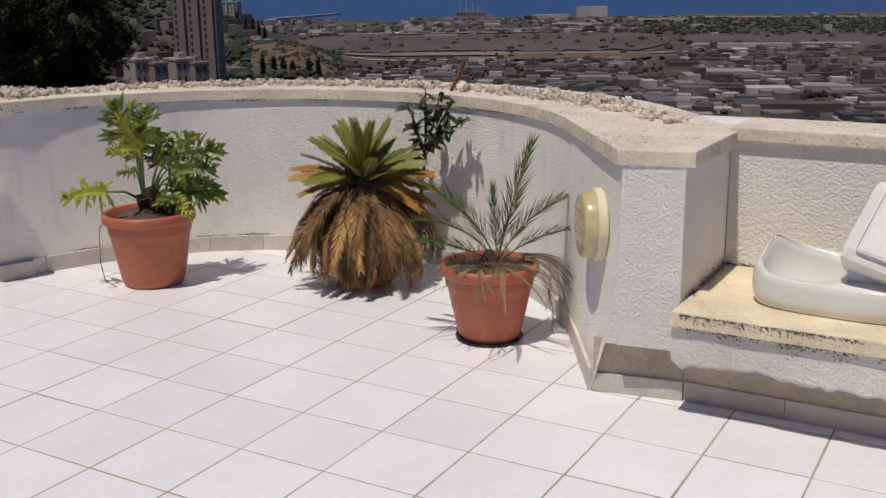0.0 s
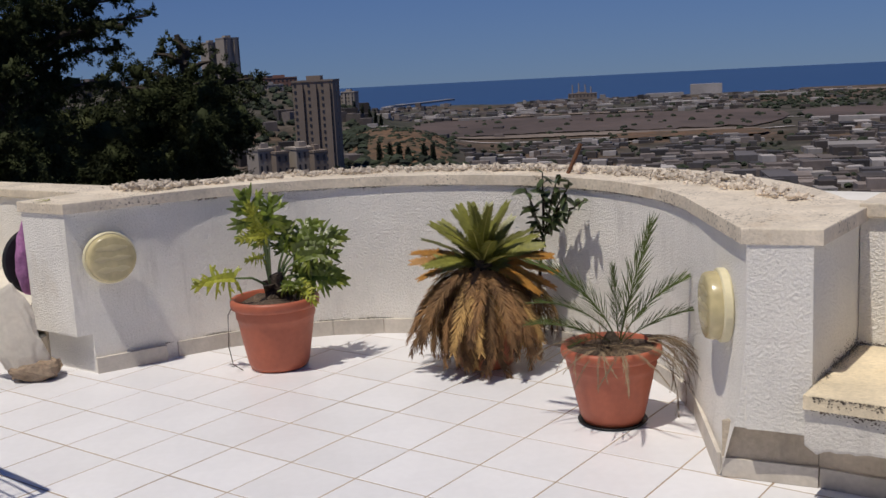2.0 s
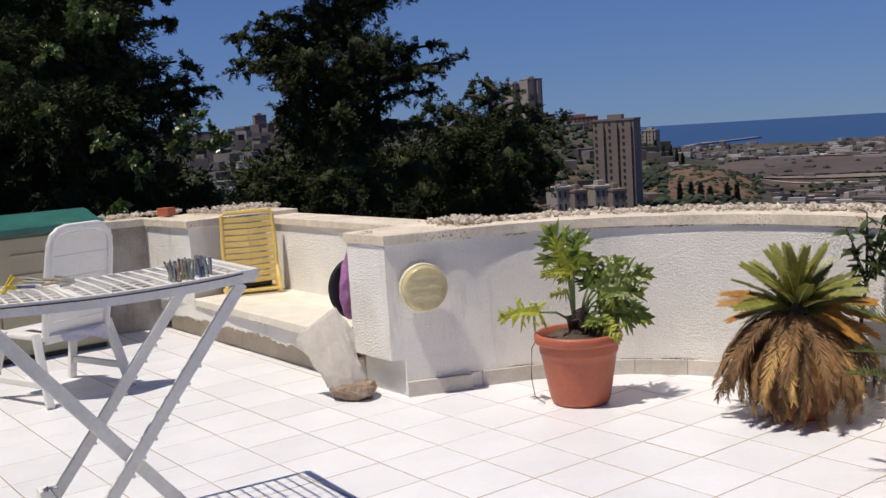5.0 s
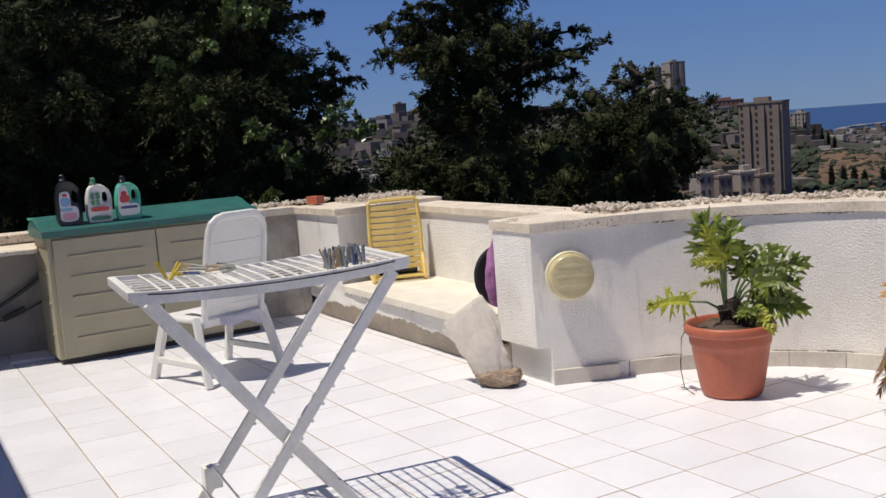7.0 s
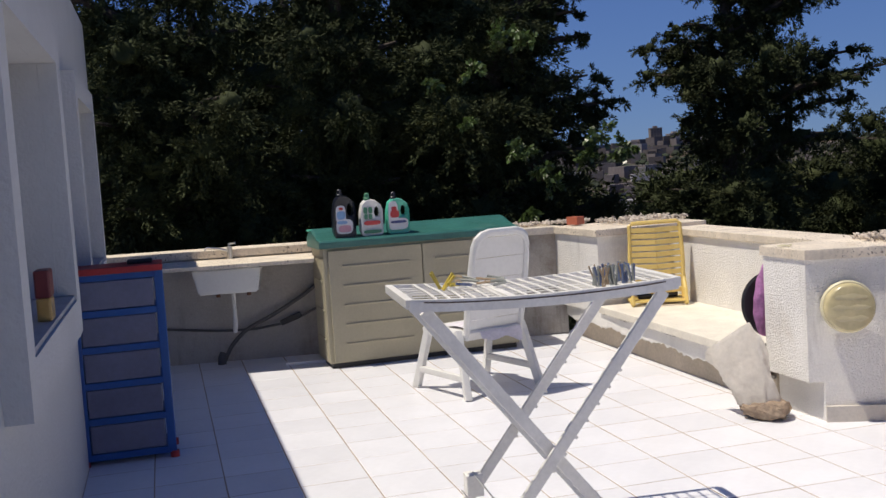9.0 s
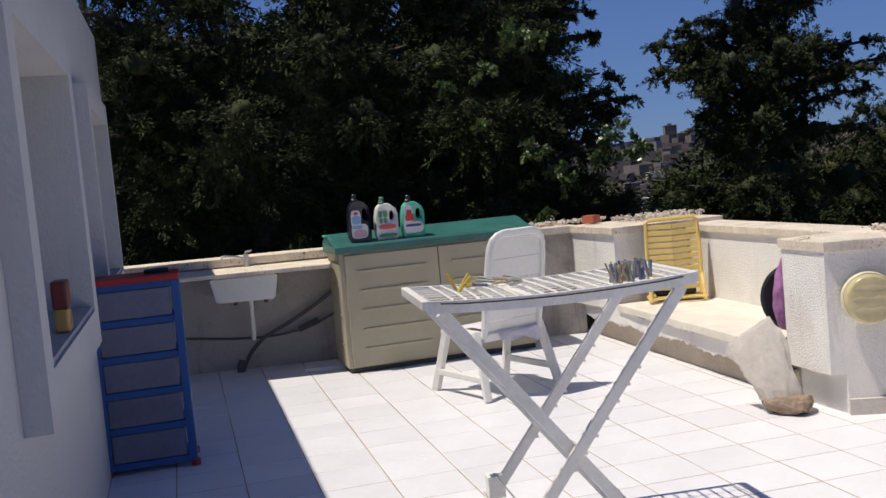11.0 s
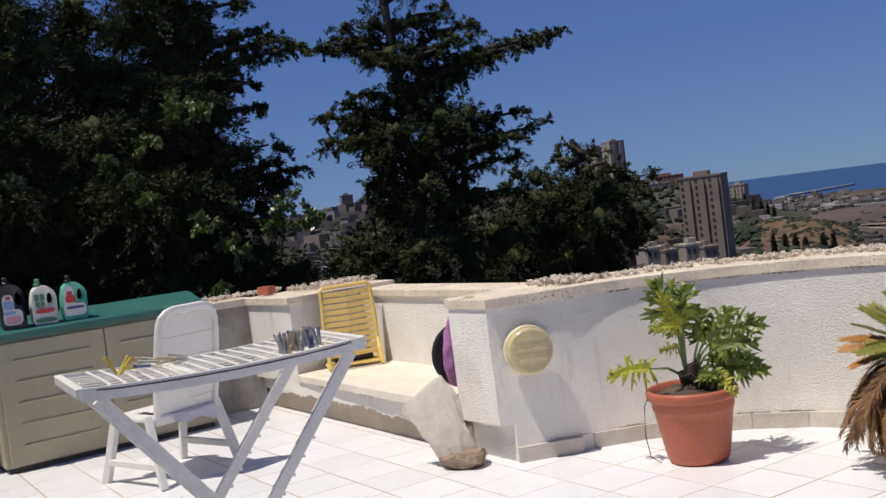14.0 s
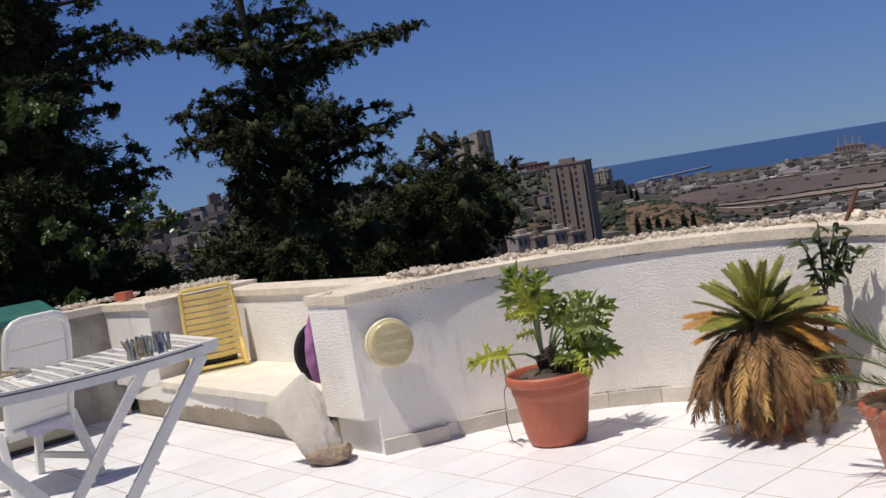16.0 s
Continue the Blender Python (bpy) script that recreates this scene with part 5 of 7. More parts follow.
def surround(name, x0, x1, z0, z1, out, w, label):
    """A window: projecting plaster frame, recessed panel and sill."""
    s = new(name)
    tagged(s, label, "window", kind="structure")
    y1 = -3.3 + out
    bm = bmesh.new()
    for a, b, c, d in ((x0 - w, x0, z0 - w, z1 + w), (x1, x1 + w, z0 - w, z1 + w), (x0, x1, z0 - w, z0), (x0, x1, z1, z1 + w)):
        box(bm, a, b, -3.299, y1, c, d)
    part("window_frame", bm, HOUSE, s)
    bm = bmesh.new()
    box(bm, x0 + 0.04, x1 - 0.04, -3.462, -3.452, z0 + 0.04, z1 - 0.04)
    b_frame = bmesh.new()
    for a, b, c, d in ((x0 + 0.002, x0 + 0.05, z0 + 0.02, z1 - 0.002), (x1 - 0.05, x1 - 0.002, z0 + 0.02, z1 - 0.002), (x0 + 0.05, x1 - 0.05, z0 + 0.02, z0 + 0.07), (x0 + 0.05, x1 - 0.05, z1 - 0.05, z1 - 0.002)):
        box(b_frame, a, b, -3.468, -3.435, c, d, 0.004)
    part("sash", b_frame, SASH, s)
    part("pane", bm, GLASSY, s)
    bm = bmesh.new()
    box(bm, x0 + 0.003, x1 - 0.003, -3.466, y1 - 0.01, z0, z0 + 0.02)
    part("window_sill", bm, SILL, s)
    return s


surround("window_1", -2.38, -0.80, 0.96, 2.0, 0.08, 0.16, "deep white window surround with a grey sill")
surround("window_2", -4.85, -3.55, 0.96, 1.95, 0.08, 0.13, "second deep white window surround")
bm = bmesh.new()
box(bm, -0.062, 0.062, -0.026, 0.026, 0, 0.085, 0.010)
ls = holder("sill_bottle", "oil bottle with a maroon label on the window sill", "bottle", m=pose(-1.55, -3.262, 0.981))
part("body", bm, OCHRE, ls)
bm = bmesh.new()
box(bm, -0.064, 0.064, -0.027, 0.027, 0.085, 0.185, 0.008)
part("top", bm, MAROON, ls)

# ---- trees beyond the parapets ----
# the dirt tone here paints sunlit olive clumps into the foliage colour
NEEDLE = material("dark_cypress_foliage", (0.040, 0.050, 0.018), 0.8, 0.3, 1.6, 9, 0.0, 40, dirt=(0.115, 0.118, 0.042), dirt_at=0.56, per_island=0.08, spec=0.2)
BROAD = material("bright_climber_leaf", (0.095, 0.145, 0.04), 0.35, 0.25, 3, 12, 0.0, 40, per_island=0.4, trans=0.2)
TRUNK = material("grey_brown_bark", (0.060, 0.047, 0.036), 0.95, 0.3, 6, 40, 0.7, 30, depth=0.03)
CEN = Vector((2.40, -2.73, 1.45))        # middle of the terrace at eye height


def bearing(yaw, rise, dist):
    """A place by compass bearing from the terrace (degrees from +y towards -x), rise and distance."""
    a, e = radians(yaw), radians(rise)
    return CEN + dist * Vector((-math.sin(a), math.cos(a), math.tan(e)))


def foliage(name, clumps, mtl, parent, seed, size=0.10, density=1.0, hang=0.35, label="", leaf=0.14, core=0.30):
    """Uneven clumps (centre, radius): each a dense lumpy heart with tufts of small blades standing out of it."""
    g = np.random.default_rng(seed)
    P, A, B = [], [], []
    cv, cf = [], []
    for c, r in clumps:
        m = max(6, int(34 * (r / 0.5) ** 1.4))           # tufts that reach out of the clump
        u = g.normal(size=(m, 3)) * np.array([1, 1, 0.62])
        u /= np.linalg.norm(u, axis=1)[:, None]
        ln = r * (0.45 + 0.95 * g.random(m) ** 1.6)
        k = max(6, int(42 * density * (r / 0.5) ** 0.8 * (0.07 / size) ** 1.5))
        q = 0.2 + 0.8 * g.random((m, k)) ** 0.7
        bend = g.normal(size=(m, 1, 3)) * 0.16 * r
        fat = (0.12 * r * (1.15 - q))[:, :, None] + 0.18 * size
        pos = np.array(c) + (u * ln[:, None])[:, None, :] * q[:, :, None] + bend * (q * q)[:, :, None] + g.normal(size=(m, k, 3)).clip(-1.6, 1.6) * fat
        pos[:, :, 2] -= 0.22 * r * q * q * (1 + hang)
        ax = u[:, None, :] * 1.0 + 0.50 * g.normal(size=(m, k, 3)) + np.array([0, 0, 0.1 - 0.6 * hang])
        pos, ax = pos.reshape(-1, 3), ax.reshape(-1, 3)
        n = len(pos)
        ax /= np.linalg.norm(ax, axis=1)[:, None]
        sd = np.cross(ax, g.normal(size=(n, 3)))
        sd /= np.linalg.norm(sd, axis=1)[:, None]
        ll = size * g.uniform(0.8, 1.9, n)[:, None]
        P.append(pos)
        A.append(ax * ll)
        B.append(sd * ll * leaf)
        if core:
            o = Vector(g.random(3) * 50)
            k0 = len(cv)
            cv += [tuple(Vector(c) + v * (core * r * (1 + 0.75 * noise.noise(v * 1.6 + o) + 0.45 * noise.noise(v * 4.5 + o)))) for v in BALL_V]
            cf += [tuple(k0 + a for a in f) for f in BALL_F]
    P, A, B = np.concatenate(P), np.concatenate(A), np.concatenate(B)
    n, nc = len(P), len(cv)
    V = np.stack([P, P + A * 0.45 - B, P + A, P + A * 0.45 + B], 1).reshape(-1, 3)
    if nc:
        V = np.concatenate([V, np.array(cv)])
    loops = np.concatenate([np.arange(4 * n), np.array(cf, dtype=np.int64).ravel() + 4 * n]) if nc else np.arange(4 * n)
    starts = np.concatenate([np.arange(0, 4 * n, 4), 4 * n + np.arange(0, 3 * len(cf), 3)])
    me = bpy.data.meshes.new(name)
    me.vertices.add(len(V))
    me.vertices.foreach_set("co", V.astype(np.float32).ravel())
    me.loops.add(len(loops))
    me.loops.foreach_set("vertex_index", loops.astype(np.int32))
    me.polygons.add(len(starts))
    me.polygons.foreach_set("loop_start", starts.astype(np.int32))
    me.update(calc_edges=True)
    me.materials.append(mtl)
    ob = new(name, me)
    ob.parent = parent
    if label:
        ob["label"] = label
    return ob


bm = bmesh.new()
bmesh.ops.create_icosphere(bm, subdivisions=2, radius=1.0)
BALL_V, BALL_F = [v.co.copy() for v in bm.verts], [tuple(v.index for v in f.verts) for f in bm.faces]
bm.free()


def tree(name, label, yaw, dist, top, limbs, seed, trunk_r=0.22, size=0.10, density=1.0, core=()):
    """A trunk with limbs that end at given bearings; clumps sit along every limb. limbs: bearing, rise, nearer or farther, clump radius."""
    rnd = random.Random(seed)
    t = holder(name, label, "tree")
    foot = bearing(yaw, 0, dist)
    foot.z = LOW
    head = Vector((foot.x, foot.y, top))
    bm = bmesh.new()
    tube(bm, [foot.lerp(head, i / 8) + Vector((rnd.uniform(-0.1, 0.1), rnd.uniform(-0.1, 0.1), 0)) for i in range(9)], trunk_r, 10, 0.04)
    part("trunk", bm, TRUNK, t)
    clumps = []
    for yw, rise, off, r in limbs:
        tip = bearing(yw, rise, dist + off)
        z0 = max(LOW + 1.5, tip.z - 0.35 * (tip - Vector((foot.x, foot.y, tip.z))).length)
        root = foot.lerp(head, min(0.97, (z0 - LOW) / (top - LOW)))
        mid = root.lerp(tip, 0.55) + Vector((0, 0, 0.10 * (tip - root).length))
        bm = bmesh.new()
        path = [root, root.lerp(mid, 0.5), mid, mid.lerp(tip, 0.5), tip]
        tube(bm, path, 0.06, 6, 0.012)
        part("limb", bm, TRUNK, t)
        L = (tip - root).length
        k = max(2, int(L / (0.62 * r)))
        for i in range(k):
            s = (i + 1) / k
            if s < 0.22 and L > 1.0:
                continue
            c = (root.lerp(mid, s / 0.55) if s < 0.55 else mid.lerp(tip, (s - 0.55) / 0.45))
            q = r * (1.12 - 0.45 * s)
            clumps.append((tuple(c + Vector((rnd.uniform(-1, 1), rnd.uniform(-1, 1), rnd.uniform(-0.6, 0.5))) * 0.45 * r), q * rnd.uniform(0.8, 1.15)))
    z = LOW + 3.5                                    # foliage that hides the trunk itself
    while z < top - 0.5:
        c = foot.lerp(head, min(1.0, (z - LOW) / (top - LOW)))
        clumps.append(((c.x + rnd.uniform(-0.3, 0.3), c.y + rnd.uniform(-0.3, 0.3), z), rnd.uniform(0.30, 0.46)))
        z += 0.42
    foliage("crown", clumps, NEEDLE, t, seed, size, density)
    return t, clumps


# the slender conifer with a long side branch
tree("cypress_tree", "dark cypress tree with long ragged side branches", 59.2, 14.0, 5.6, (
    (63.8, 9.3, 0.1, 0.15), (63.0, 9.6, 0.1, 0.17), (62.2, 9.8, 0.2, 0.18), (60.9, 10.3, 0.2, 0.34), (60.6, 8.9, -0.3, 0.32), (60.4, 12.3, 0, 0.34), (58.6, 13.6, 0.2, 0.34), (57.4, 12.0, 0.2, 0.34), (56.4, 10.6, 0.2, 0.34),
    (63.7, 5.6, 0.2, 0.26), (63.5, 4.3, -0.4, 0.28), (62.6, 6.0, 0.3, 0.32), (61.4, 6.8, -0.3, 0.32), (62.2, 4.4, 0.3, 0.36), (61.6, 3.1, -0.5, 0.32), (61.2, 1.7, 0.3, 0.26), (61.6, 0.6, -0.2, 0.28),
    (54.2, 9.7, 0.3, 0.20), (55.2, 9.0, -0.2, 0.28), (49.7, 8.7, 0.2, 0.17), (51.0, 8.4, 0.3, 0.22), (52.7, 8.2, -0.2, 0.26), (54.3, 7.8, 0.2, 0.32), (55.9, 7.4, 0.3, 0.36), (56.9, 8.6, -0.4, 0.40), (55.9, 6.7, -0.1, 0.22),
    (51.3, 3.8, 0.1, 0.17), (52.4, 4.7, 0.3, 0.19), (52.6, 3.4, -0.3, 0.26), (54.2, 4.4, 0.3, 0.32), (52.7, 2.3, 0.2, 0.22), (55.8, 4.6, -0.4, 0.44), (57.2, 5.6, 0.4, 0.46), (57.8, 3.4, -0.5, 0.50), (55.9, 2.9, 0.3, 0.40), (59.8, 4.6, -0.7, 0.46),
    (57.5, 1.0, -0.8, 0.6), (60.2, 1.4, 0.6, 0.5), (56.0, 0.4, 0.5, 0.55), (54.0, 0.5, 0.2, 0.40), (58.5, -1.8, -0.8, 0.7), (61.0, -1.6, 0.5, 0.55), (55.5, -2.2, 0.2, 0.7), (62.6, -2.0, 0.1, 0.36), (63.9, -2.6, 0, 0.34), (57.0, -4.6, -0.5, 0.8), (60.5, -4.6, 0, 0.8), (63.6, -4.4, 0.2, 0.55), (65.2, -4.2, -0.2, 0.42)), 3, size=0.036)
# the rounder one beside it
tree("bushy_tree", "rounded dark green tree beside the cypress", 49.6, 15.5, 2.2, (
    (50.3, 2.5, 0, 0.22), (49.4, 2.0, 0.3, 0.28), (51.3, 1.8, 0.2, 0.30), (48.3, 1.3, -0.3, 0.28), (47.3, 0.8, 0.2, 0.26), (46.2, 0.3, 0.1, 0.24), (52.4, 0.9, 0.2, 0.40), (53.5, 0.2, -0.2, 0.5), (47.6, -0.4, 0.2, 0.36), (46.5, -1.0, 0.2, 0.30), (46.3, -2.2, -0.2, 0.32), (49.0, 0.2, -0.7, 0.5), (51.0, -0.4, 0.6, 0.6),
    (47.6, -2.0, -0.3, 0.45), (49.4, -1.8, -0.8, 0.6), (47.3, -3.4, 0.2, 0.40), (48.2, -4.6, 0.2, 0.45), (49.8, -3.6, -0.3, 0.6), (52.6, -2.0, 0.4, 0.7), (50.4, -4.8, 0.2, 0.55), (51.8, -4.6, -0.4, 0.7), (54.0, -4.0, 0, 0.7)), 5, size=0.038)
# the wall of conifers behind the storage box
tree("cypress_tree", "tall dark cypress with drooping foliage", 71.5, 11.0, 6.2, (
    (66.5, 6.7, 0.2, 0.13), (67.2, 8.0, 0.1, 0.20), (65.0, 10.1, 0, 0.17), (64.3, 9.6, 0, 0.14), (66.2, 10.5, 0.1, 0.24), (67.3, 12.2, 0.1, 0.22), (68.1, 8.2, 0.2, 0.26), (69.2, 8.8, 0, 0.30), (70.2, 9.8, 0.2, 0.40), (69.6, 11.6, 0, 0.45), (69.6, 7.2, -0.3, 0.32), (70.2, 5.4, 0.2, 0.40), (66.7, 4.5, 0.2, 0.26), (66.0, 3.5, 0.1, 0.24), (68.2, 4.4, -0.4, 0.42), (64.9, 3.1, 0.1, 0.15), (66.4, 2.4, 0.2, 0.30), (68.2, 1.4, 0.4, 0.42), (66.6, 0.6, 0.1, 0.34), (67.2, -1.4, -0.2, 0.42), (66.2, -2.6, 0, 0.34),
    (67.4, -3.0, 0.2, 0.6), (69.0, -1.0, -0.5, 0.6), (70.5, 2.5, -0.8, 0.6), (71.5, 5.0, 0.4, 0.6), (72.6, 8.0, -0.5, 0.6), (73.4, 11.0, 0.3, 0.6), (74.5, 6.0, -0.6, 0.65), (73.5, 2.0, -0.9, 0.65), (75.0, -1.0, 0.2, 0.7), (72.0, -3.0, -0.6, 0.7), (70.0, -5.0, 0, 0.7), (74.5, -4.5, 0.2, 0.8), (71.2, 13.5, 0.2, 0.5), (74.8, 13.0, 0, 0.55), (75.5, 9.3, 0.2, 0.55), (72.6, 10.8, 0.4, 0.5), (76.0, 11.4, 0.5, 0.5), (77.4, 9.4, 0.6, 0.5), (73.6, 9.4, -0.3, 0.45)), 7, size=0.036)
tree("cypress_tree", "tall dark cypress with drooping foliage", 80.5, 10.5, 6.5, (
    (76.6, 10.6, 0.2, 0.5), (78.5, 12.6, 0, 0.55), (81.0, 11.4, -0.4, 0.55), (83.0, 9.8, 0.3, 0.5), (84.5, 12.5, 0.1, 0.5), (77.2, 7.0, -0.6, 0.6), (79.5, 8.0, 0.4, 0.6), (82.5, 7.0, -0.7, 0.6), (77.0, 3.0, 0.2, 0.65), (79.5, 4.2, -0.9, 0.6), (82.0, 3.0, 0.3, 0.7), (84.5, 5.0, -0.5, 0.6),
    (77.5, -0.5, -0.4, 0.7), (80.5, 0.2, 0.4, 0.7), (83.5, 0.0, -0.6, 0.7), (78.5, -4.0, 0.2, 0.8), (81.5, -4.0, -0.3, 0.8), (84.5, -3.8, 0.2, 0.8), (80.2, 14.5, 0.2, 0.5), (76.0, 1.0, 0.5, 0.6), (79.4, 10.6, 0.5, 0.5), (81.8, 13.4, 0.4, 0.5), (78.2, 5.6, 0.6, 0.55)), 9, size=0.036)
tree("cypress_tree", "tall dark cypress with drooping foliage", 89.5, 9.8, 6.5, (
    (85.8, 8.0, 0.2, 0.5), (87.5, 11.0, -0.3, 0.55), (90.0, 12.5, 0.2, 0.55), (92.8, 11.0, 0, 0.5), (86.5, 4.6, -0.6, 0.55), (89.0, 6.6, 0.3, 0.6), (91.6, 7.6, -0.4, 0.55), (94.0, 8.0, 0.4, 0.5), (86.0, 1.0, 0.2, 0.6), (88.5, 2.2, -0.8, 0.6), (91.0, 3.2, 0.3, 0.6), (93.6, 3.4, -0.5, 0.55),
    (87.0, -2.2, -0.3, 0.7), (89.8, -1.6, 0.3, 0.7), (92.6, -1.2, -0.5, 0.7), (95.5, 0.5, 0.2, 0.6), (88.0, -5.0, 0.2, 0.8), (91.5, -5.0, 0, 0.8), (95.0, -4.5, 0.2, 0.7), (96.0, 5.0, 0, 0.5), (97.0, 10.0, 0, 0.5)), 11, size=0.036)
# dark mass of growth further back, closing the gaps
t_back = holder("hedge_trees", "dense dark row of conifers further down the slope", "trees")
g_b = random.Random(8)
foliage("crown", [(tuple(bearing(y, e, 14.5 + g_b.uniform(-1, 1.5))), g_b.uniform(0.7, 1.1)) for y in np.arange(74.0, 100, 1.9) for e in (-8.0, -4.5, -1.5, 1.5, 4.6, 7.6) if g_b.random() < (1.0 if e < 2 else 0.72)], NEEDLE, t_back, 21, 0.085, 1.0)
foliage("undergrowth", [(tuple(bearing(y, e, 17 + g_b.uniform(-1, 1.5))), g_b.uniform(0.6, 0.9)) for y in np.arange(51.0, 69, 1.4) for e in (-8.5, -6.2, -4.6, -3.2, -1.9) if e < -4 or not 62.8 < y < 67.2], NEEDLE, t_back, 22, 0.085, 1.0)
bm = bmesh.new()
for y in (72, 77, 83, 88, 94):
    p = bearing(y, 0, 14.8)
    tube(bm, [(p.x, p.y, LOW), (p.x, p.y, 4.5)], 0.2, 8, 0.05)
part("trunk", bm, TRUNK, t_back)
# climber with bright leaves on the edge of the conifers
cl = holder("climber", "bright green leafy climber growing in the cypress", "plant")
foliage("leaves", [(tuple(bearing(y, e, d)), r) for y, e, d, r in ((71.9, 7.1, 9.3, 0.16), (71.0, 7.3, 9.3, 0.13), (69.8, 7.0, 9.4, 0.13), (73.1, 5.4, 9.3, 0.09), (71.0, 0.9, 9.3, 0.12), (70.3, 0.6, 9.3, 0.09), (69.6, -0.4, 9.3, 0.12), (69.0, -1.2, 9.4, 0.11), (65.1, 0.4, 10.1, 0.16), (66.2, 1.2, 10.0, 0.17), (64.7, 0.5, 10.2, 0.10), (66.9, 0.2, 10.0, 0.14), (73.6, 2.4, 9.2, 0.07), (70.6, -2.9, 9.2, 0.12), (75.5, 4.6, 9.2, 0.06))], BROAD, cl, 31, 0.038, 0.8, hang=0.8, leaf=0.34, core=0)
bm = bmesh.new()
tube(bm, [bearing(70.5, -8, 10.8), bearing(70.2, 0, 10.8), bearing(71, 7, 10.7)], 0.009, 6)
part("stem", bm, TRUNK, cl)


# ---- the land, the town and the sea ----
PLAIN = -45.0


def land_material():
    """Dry earth, scrub and fields in patches of their own."""
    m = bpy.data.materials.new("dry_land")
    m.use_nodes = True
    N, L = m.node_tree.nodes, m.node_tree.links
    b = N["Principled BSDF"]
    b.inputs["Roughness"].default_value = 0.95
    b.inputs["Specular IOR Level"].default_value = 0.1
    tc = N.new("ShaderNodeTexCoord")
    col = None
    for s, cols, seed in ((0.006, ((0.30, (0.055, 0.060, 0.045)), (0.48, (0.088, 0.078, 0.072)), (0.58, (0.125, 0.088, 0.07)), (0.72, (0.06, 0.066, 0.06))), 0.0), (0.045, ((0.35, (0.55, 0.6, 0.55)), (0.65, (1.25, 1.2, 1.15))), 3.0), (0.25, ((0.3, (0.7, 0.72, 0.7)), (0.7, (1.2, 1.2, 1.2))), 7.0)):
        mp = N.new("ShaderNodeMapping")
        mp.inputs["Location"].default_value = (seed, seed, 0)
        n = N.new("ShaderNodeTexNoise")
        n.inputs["Scale"].default_value = s
        n.inputs["Detail"].default_value = 5
        r = N.new("ShaderNodeValToRGB")
        while len(r.color_ramp.elements) < len(cols):
            r.color_ramp.elements.new(0.5)
        for e, (p, c) in zip(r.color_ramp.elements, cols):
            e.position, e.color = p, tuple(c) + (1,)
        L.new(tc.outputs["Object"], mp.inputs[0])
        L.new(mp.outputs[0], n.inputs["Vector"])
        L.new(n.outputs["Fac"], r.inputs[0])
        if col is None:
            col = r.outputs[0]
        else:
            x = N.new("ShaderNodeMix")
            x.data_type, x.blend_type = 'RGBA', 'MULTIPLY'
            x.inputs[0].default_value = 1.0
            L.new(col, x.inputs[6])
            L.new(r.outputs[0], x.inputs[7])
            col = x.outputs[2]
    L.new(col, b.inputs["Base Color"])
    return m


LAND = land_material()
WATER = material("deep_blue_sea", (0.012, 0.040, 0.110), 0.30, 0.06, 0.002, 0.02, 0.0, 1, spec=0.5)
TOWN = material("town_walls_and_roofs", (0.165, 0.138, 0.128), 0.85, 0.25, 0.05, 0.5, 0.0, 1, dirt=(0.10, 0.072, 0.06), dirt_at=0.55, per_island=0.75)
PALE = material("pale_roofs", (0.37, 0.34, 0.33), 0.8, 0.15, 0.05, 0.5, 0.0, 1, per_island=0.45)
GREY = material("grey_roofs", (0.092, 0.084, 0.088), 0.8, 0.2, 0.05, 0.5, 0.0, 1, per_island=0.7)
CONCRETE = material("tan_concrete", (0.225, 0.178, 0.146), 0.9, 0.08, 0.15, 1.5, 0.0, 1)
CONCRETE_W = material("pale_concrete", (0.33, 0.285, 0.245), 0.9, 0.08, 0.15, 1.5, 0.0, 1)
WINDOW = material("dark_far_window", (0.04, 0.04, 0.05), 0.3, 0.2, 1, 5, 0.0, 1)
WOOD = material("dark_far_trees", (0.026, 0.036, 0.018), 0.9, 0.3, 0.2, 2, 0.0, 1, per_island=0.5)
FIELD = material("red_brown_field", (0.092, 0.066, 0.058), 0.95, 0.30, 0.012, 0.12, 0.0, 1, dirt=(0.085, 0.066, 0.058), dirt_at=0.5)
DRY = material("dry_ochre_earth", (0.15, 0.084, 0.045), 0.95, 0.40, 0.16, 0.5, 0.0, 1, dirt=(0.05, 0.046, 0.03), dirt_at=0.44)
SAND = material("pale_sandy_earth", (0.20, 0.158, 0.130), 0.95, 0.25, 0.03, 0.3, 0.0, 1, dirt=(0.16, 0.12, 0.10), dirt_at=0.55)
ROOF = material("red_far_roof", (0.24, 0.13, 0.10), 0.85, 0.15, 0.2, 2, 0.0, 1)


def sstep(a, b, x):
    t = min(1.0, max(0.0, (x - a) / (b - a)))
    return t * t * (3 - 2 * t)


def ridge_rise(a):
    """The skyline of the hill, as a rise in degrees, by bearing."""
    pts = ((30, -4.6), (36, -3.9), (38.6, -3.1), (40.7, -1.75), (43, -0.8), (46, 0.0), (50, 0.2), (57, 0.1), (62, 0.3), (67, 0.2), (80, 1.0), (110, 1.5), (140, 0.5), (180, -3.5))
    a = a % 360
    if a < 30 or a > 180:
        return -6.0
    for (a0, e0), (a1, e1) in zip(pts, pts[1:]):
        if a0 <= a <= a1:
            return e0 + (e1 - e0) * (a - a0) / (a1 - a0)
    return -6.0


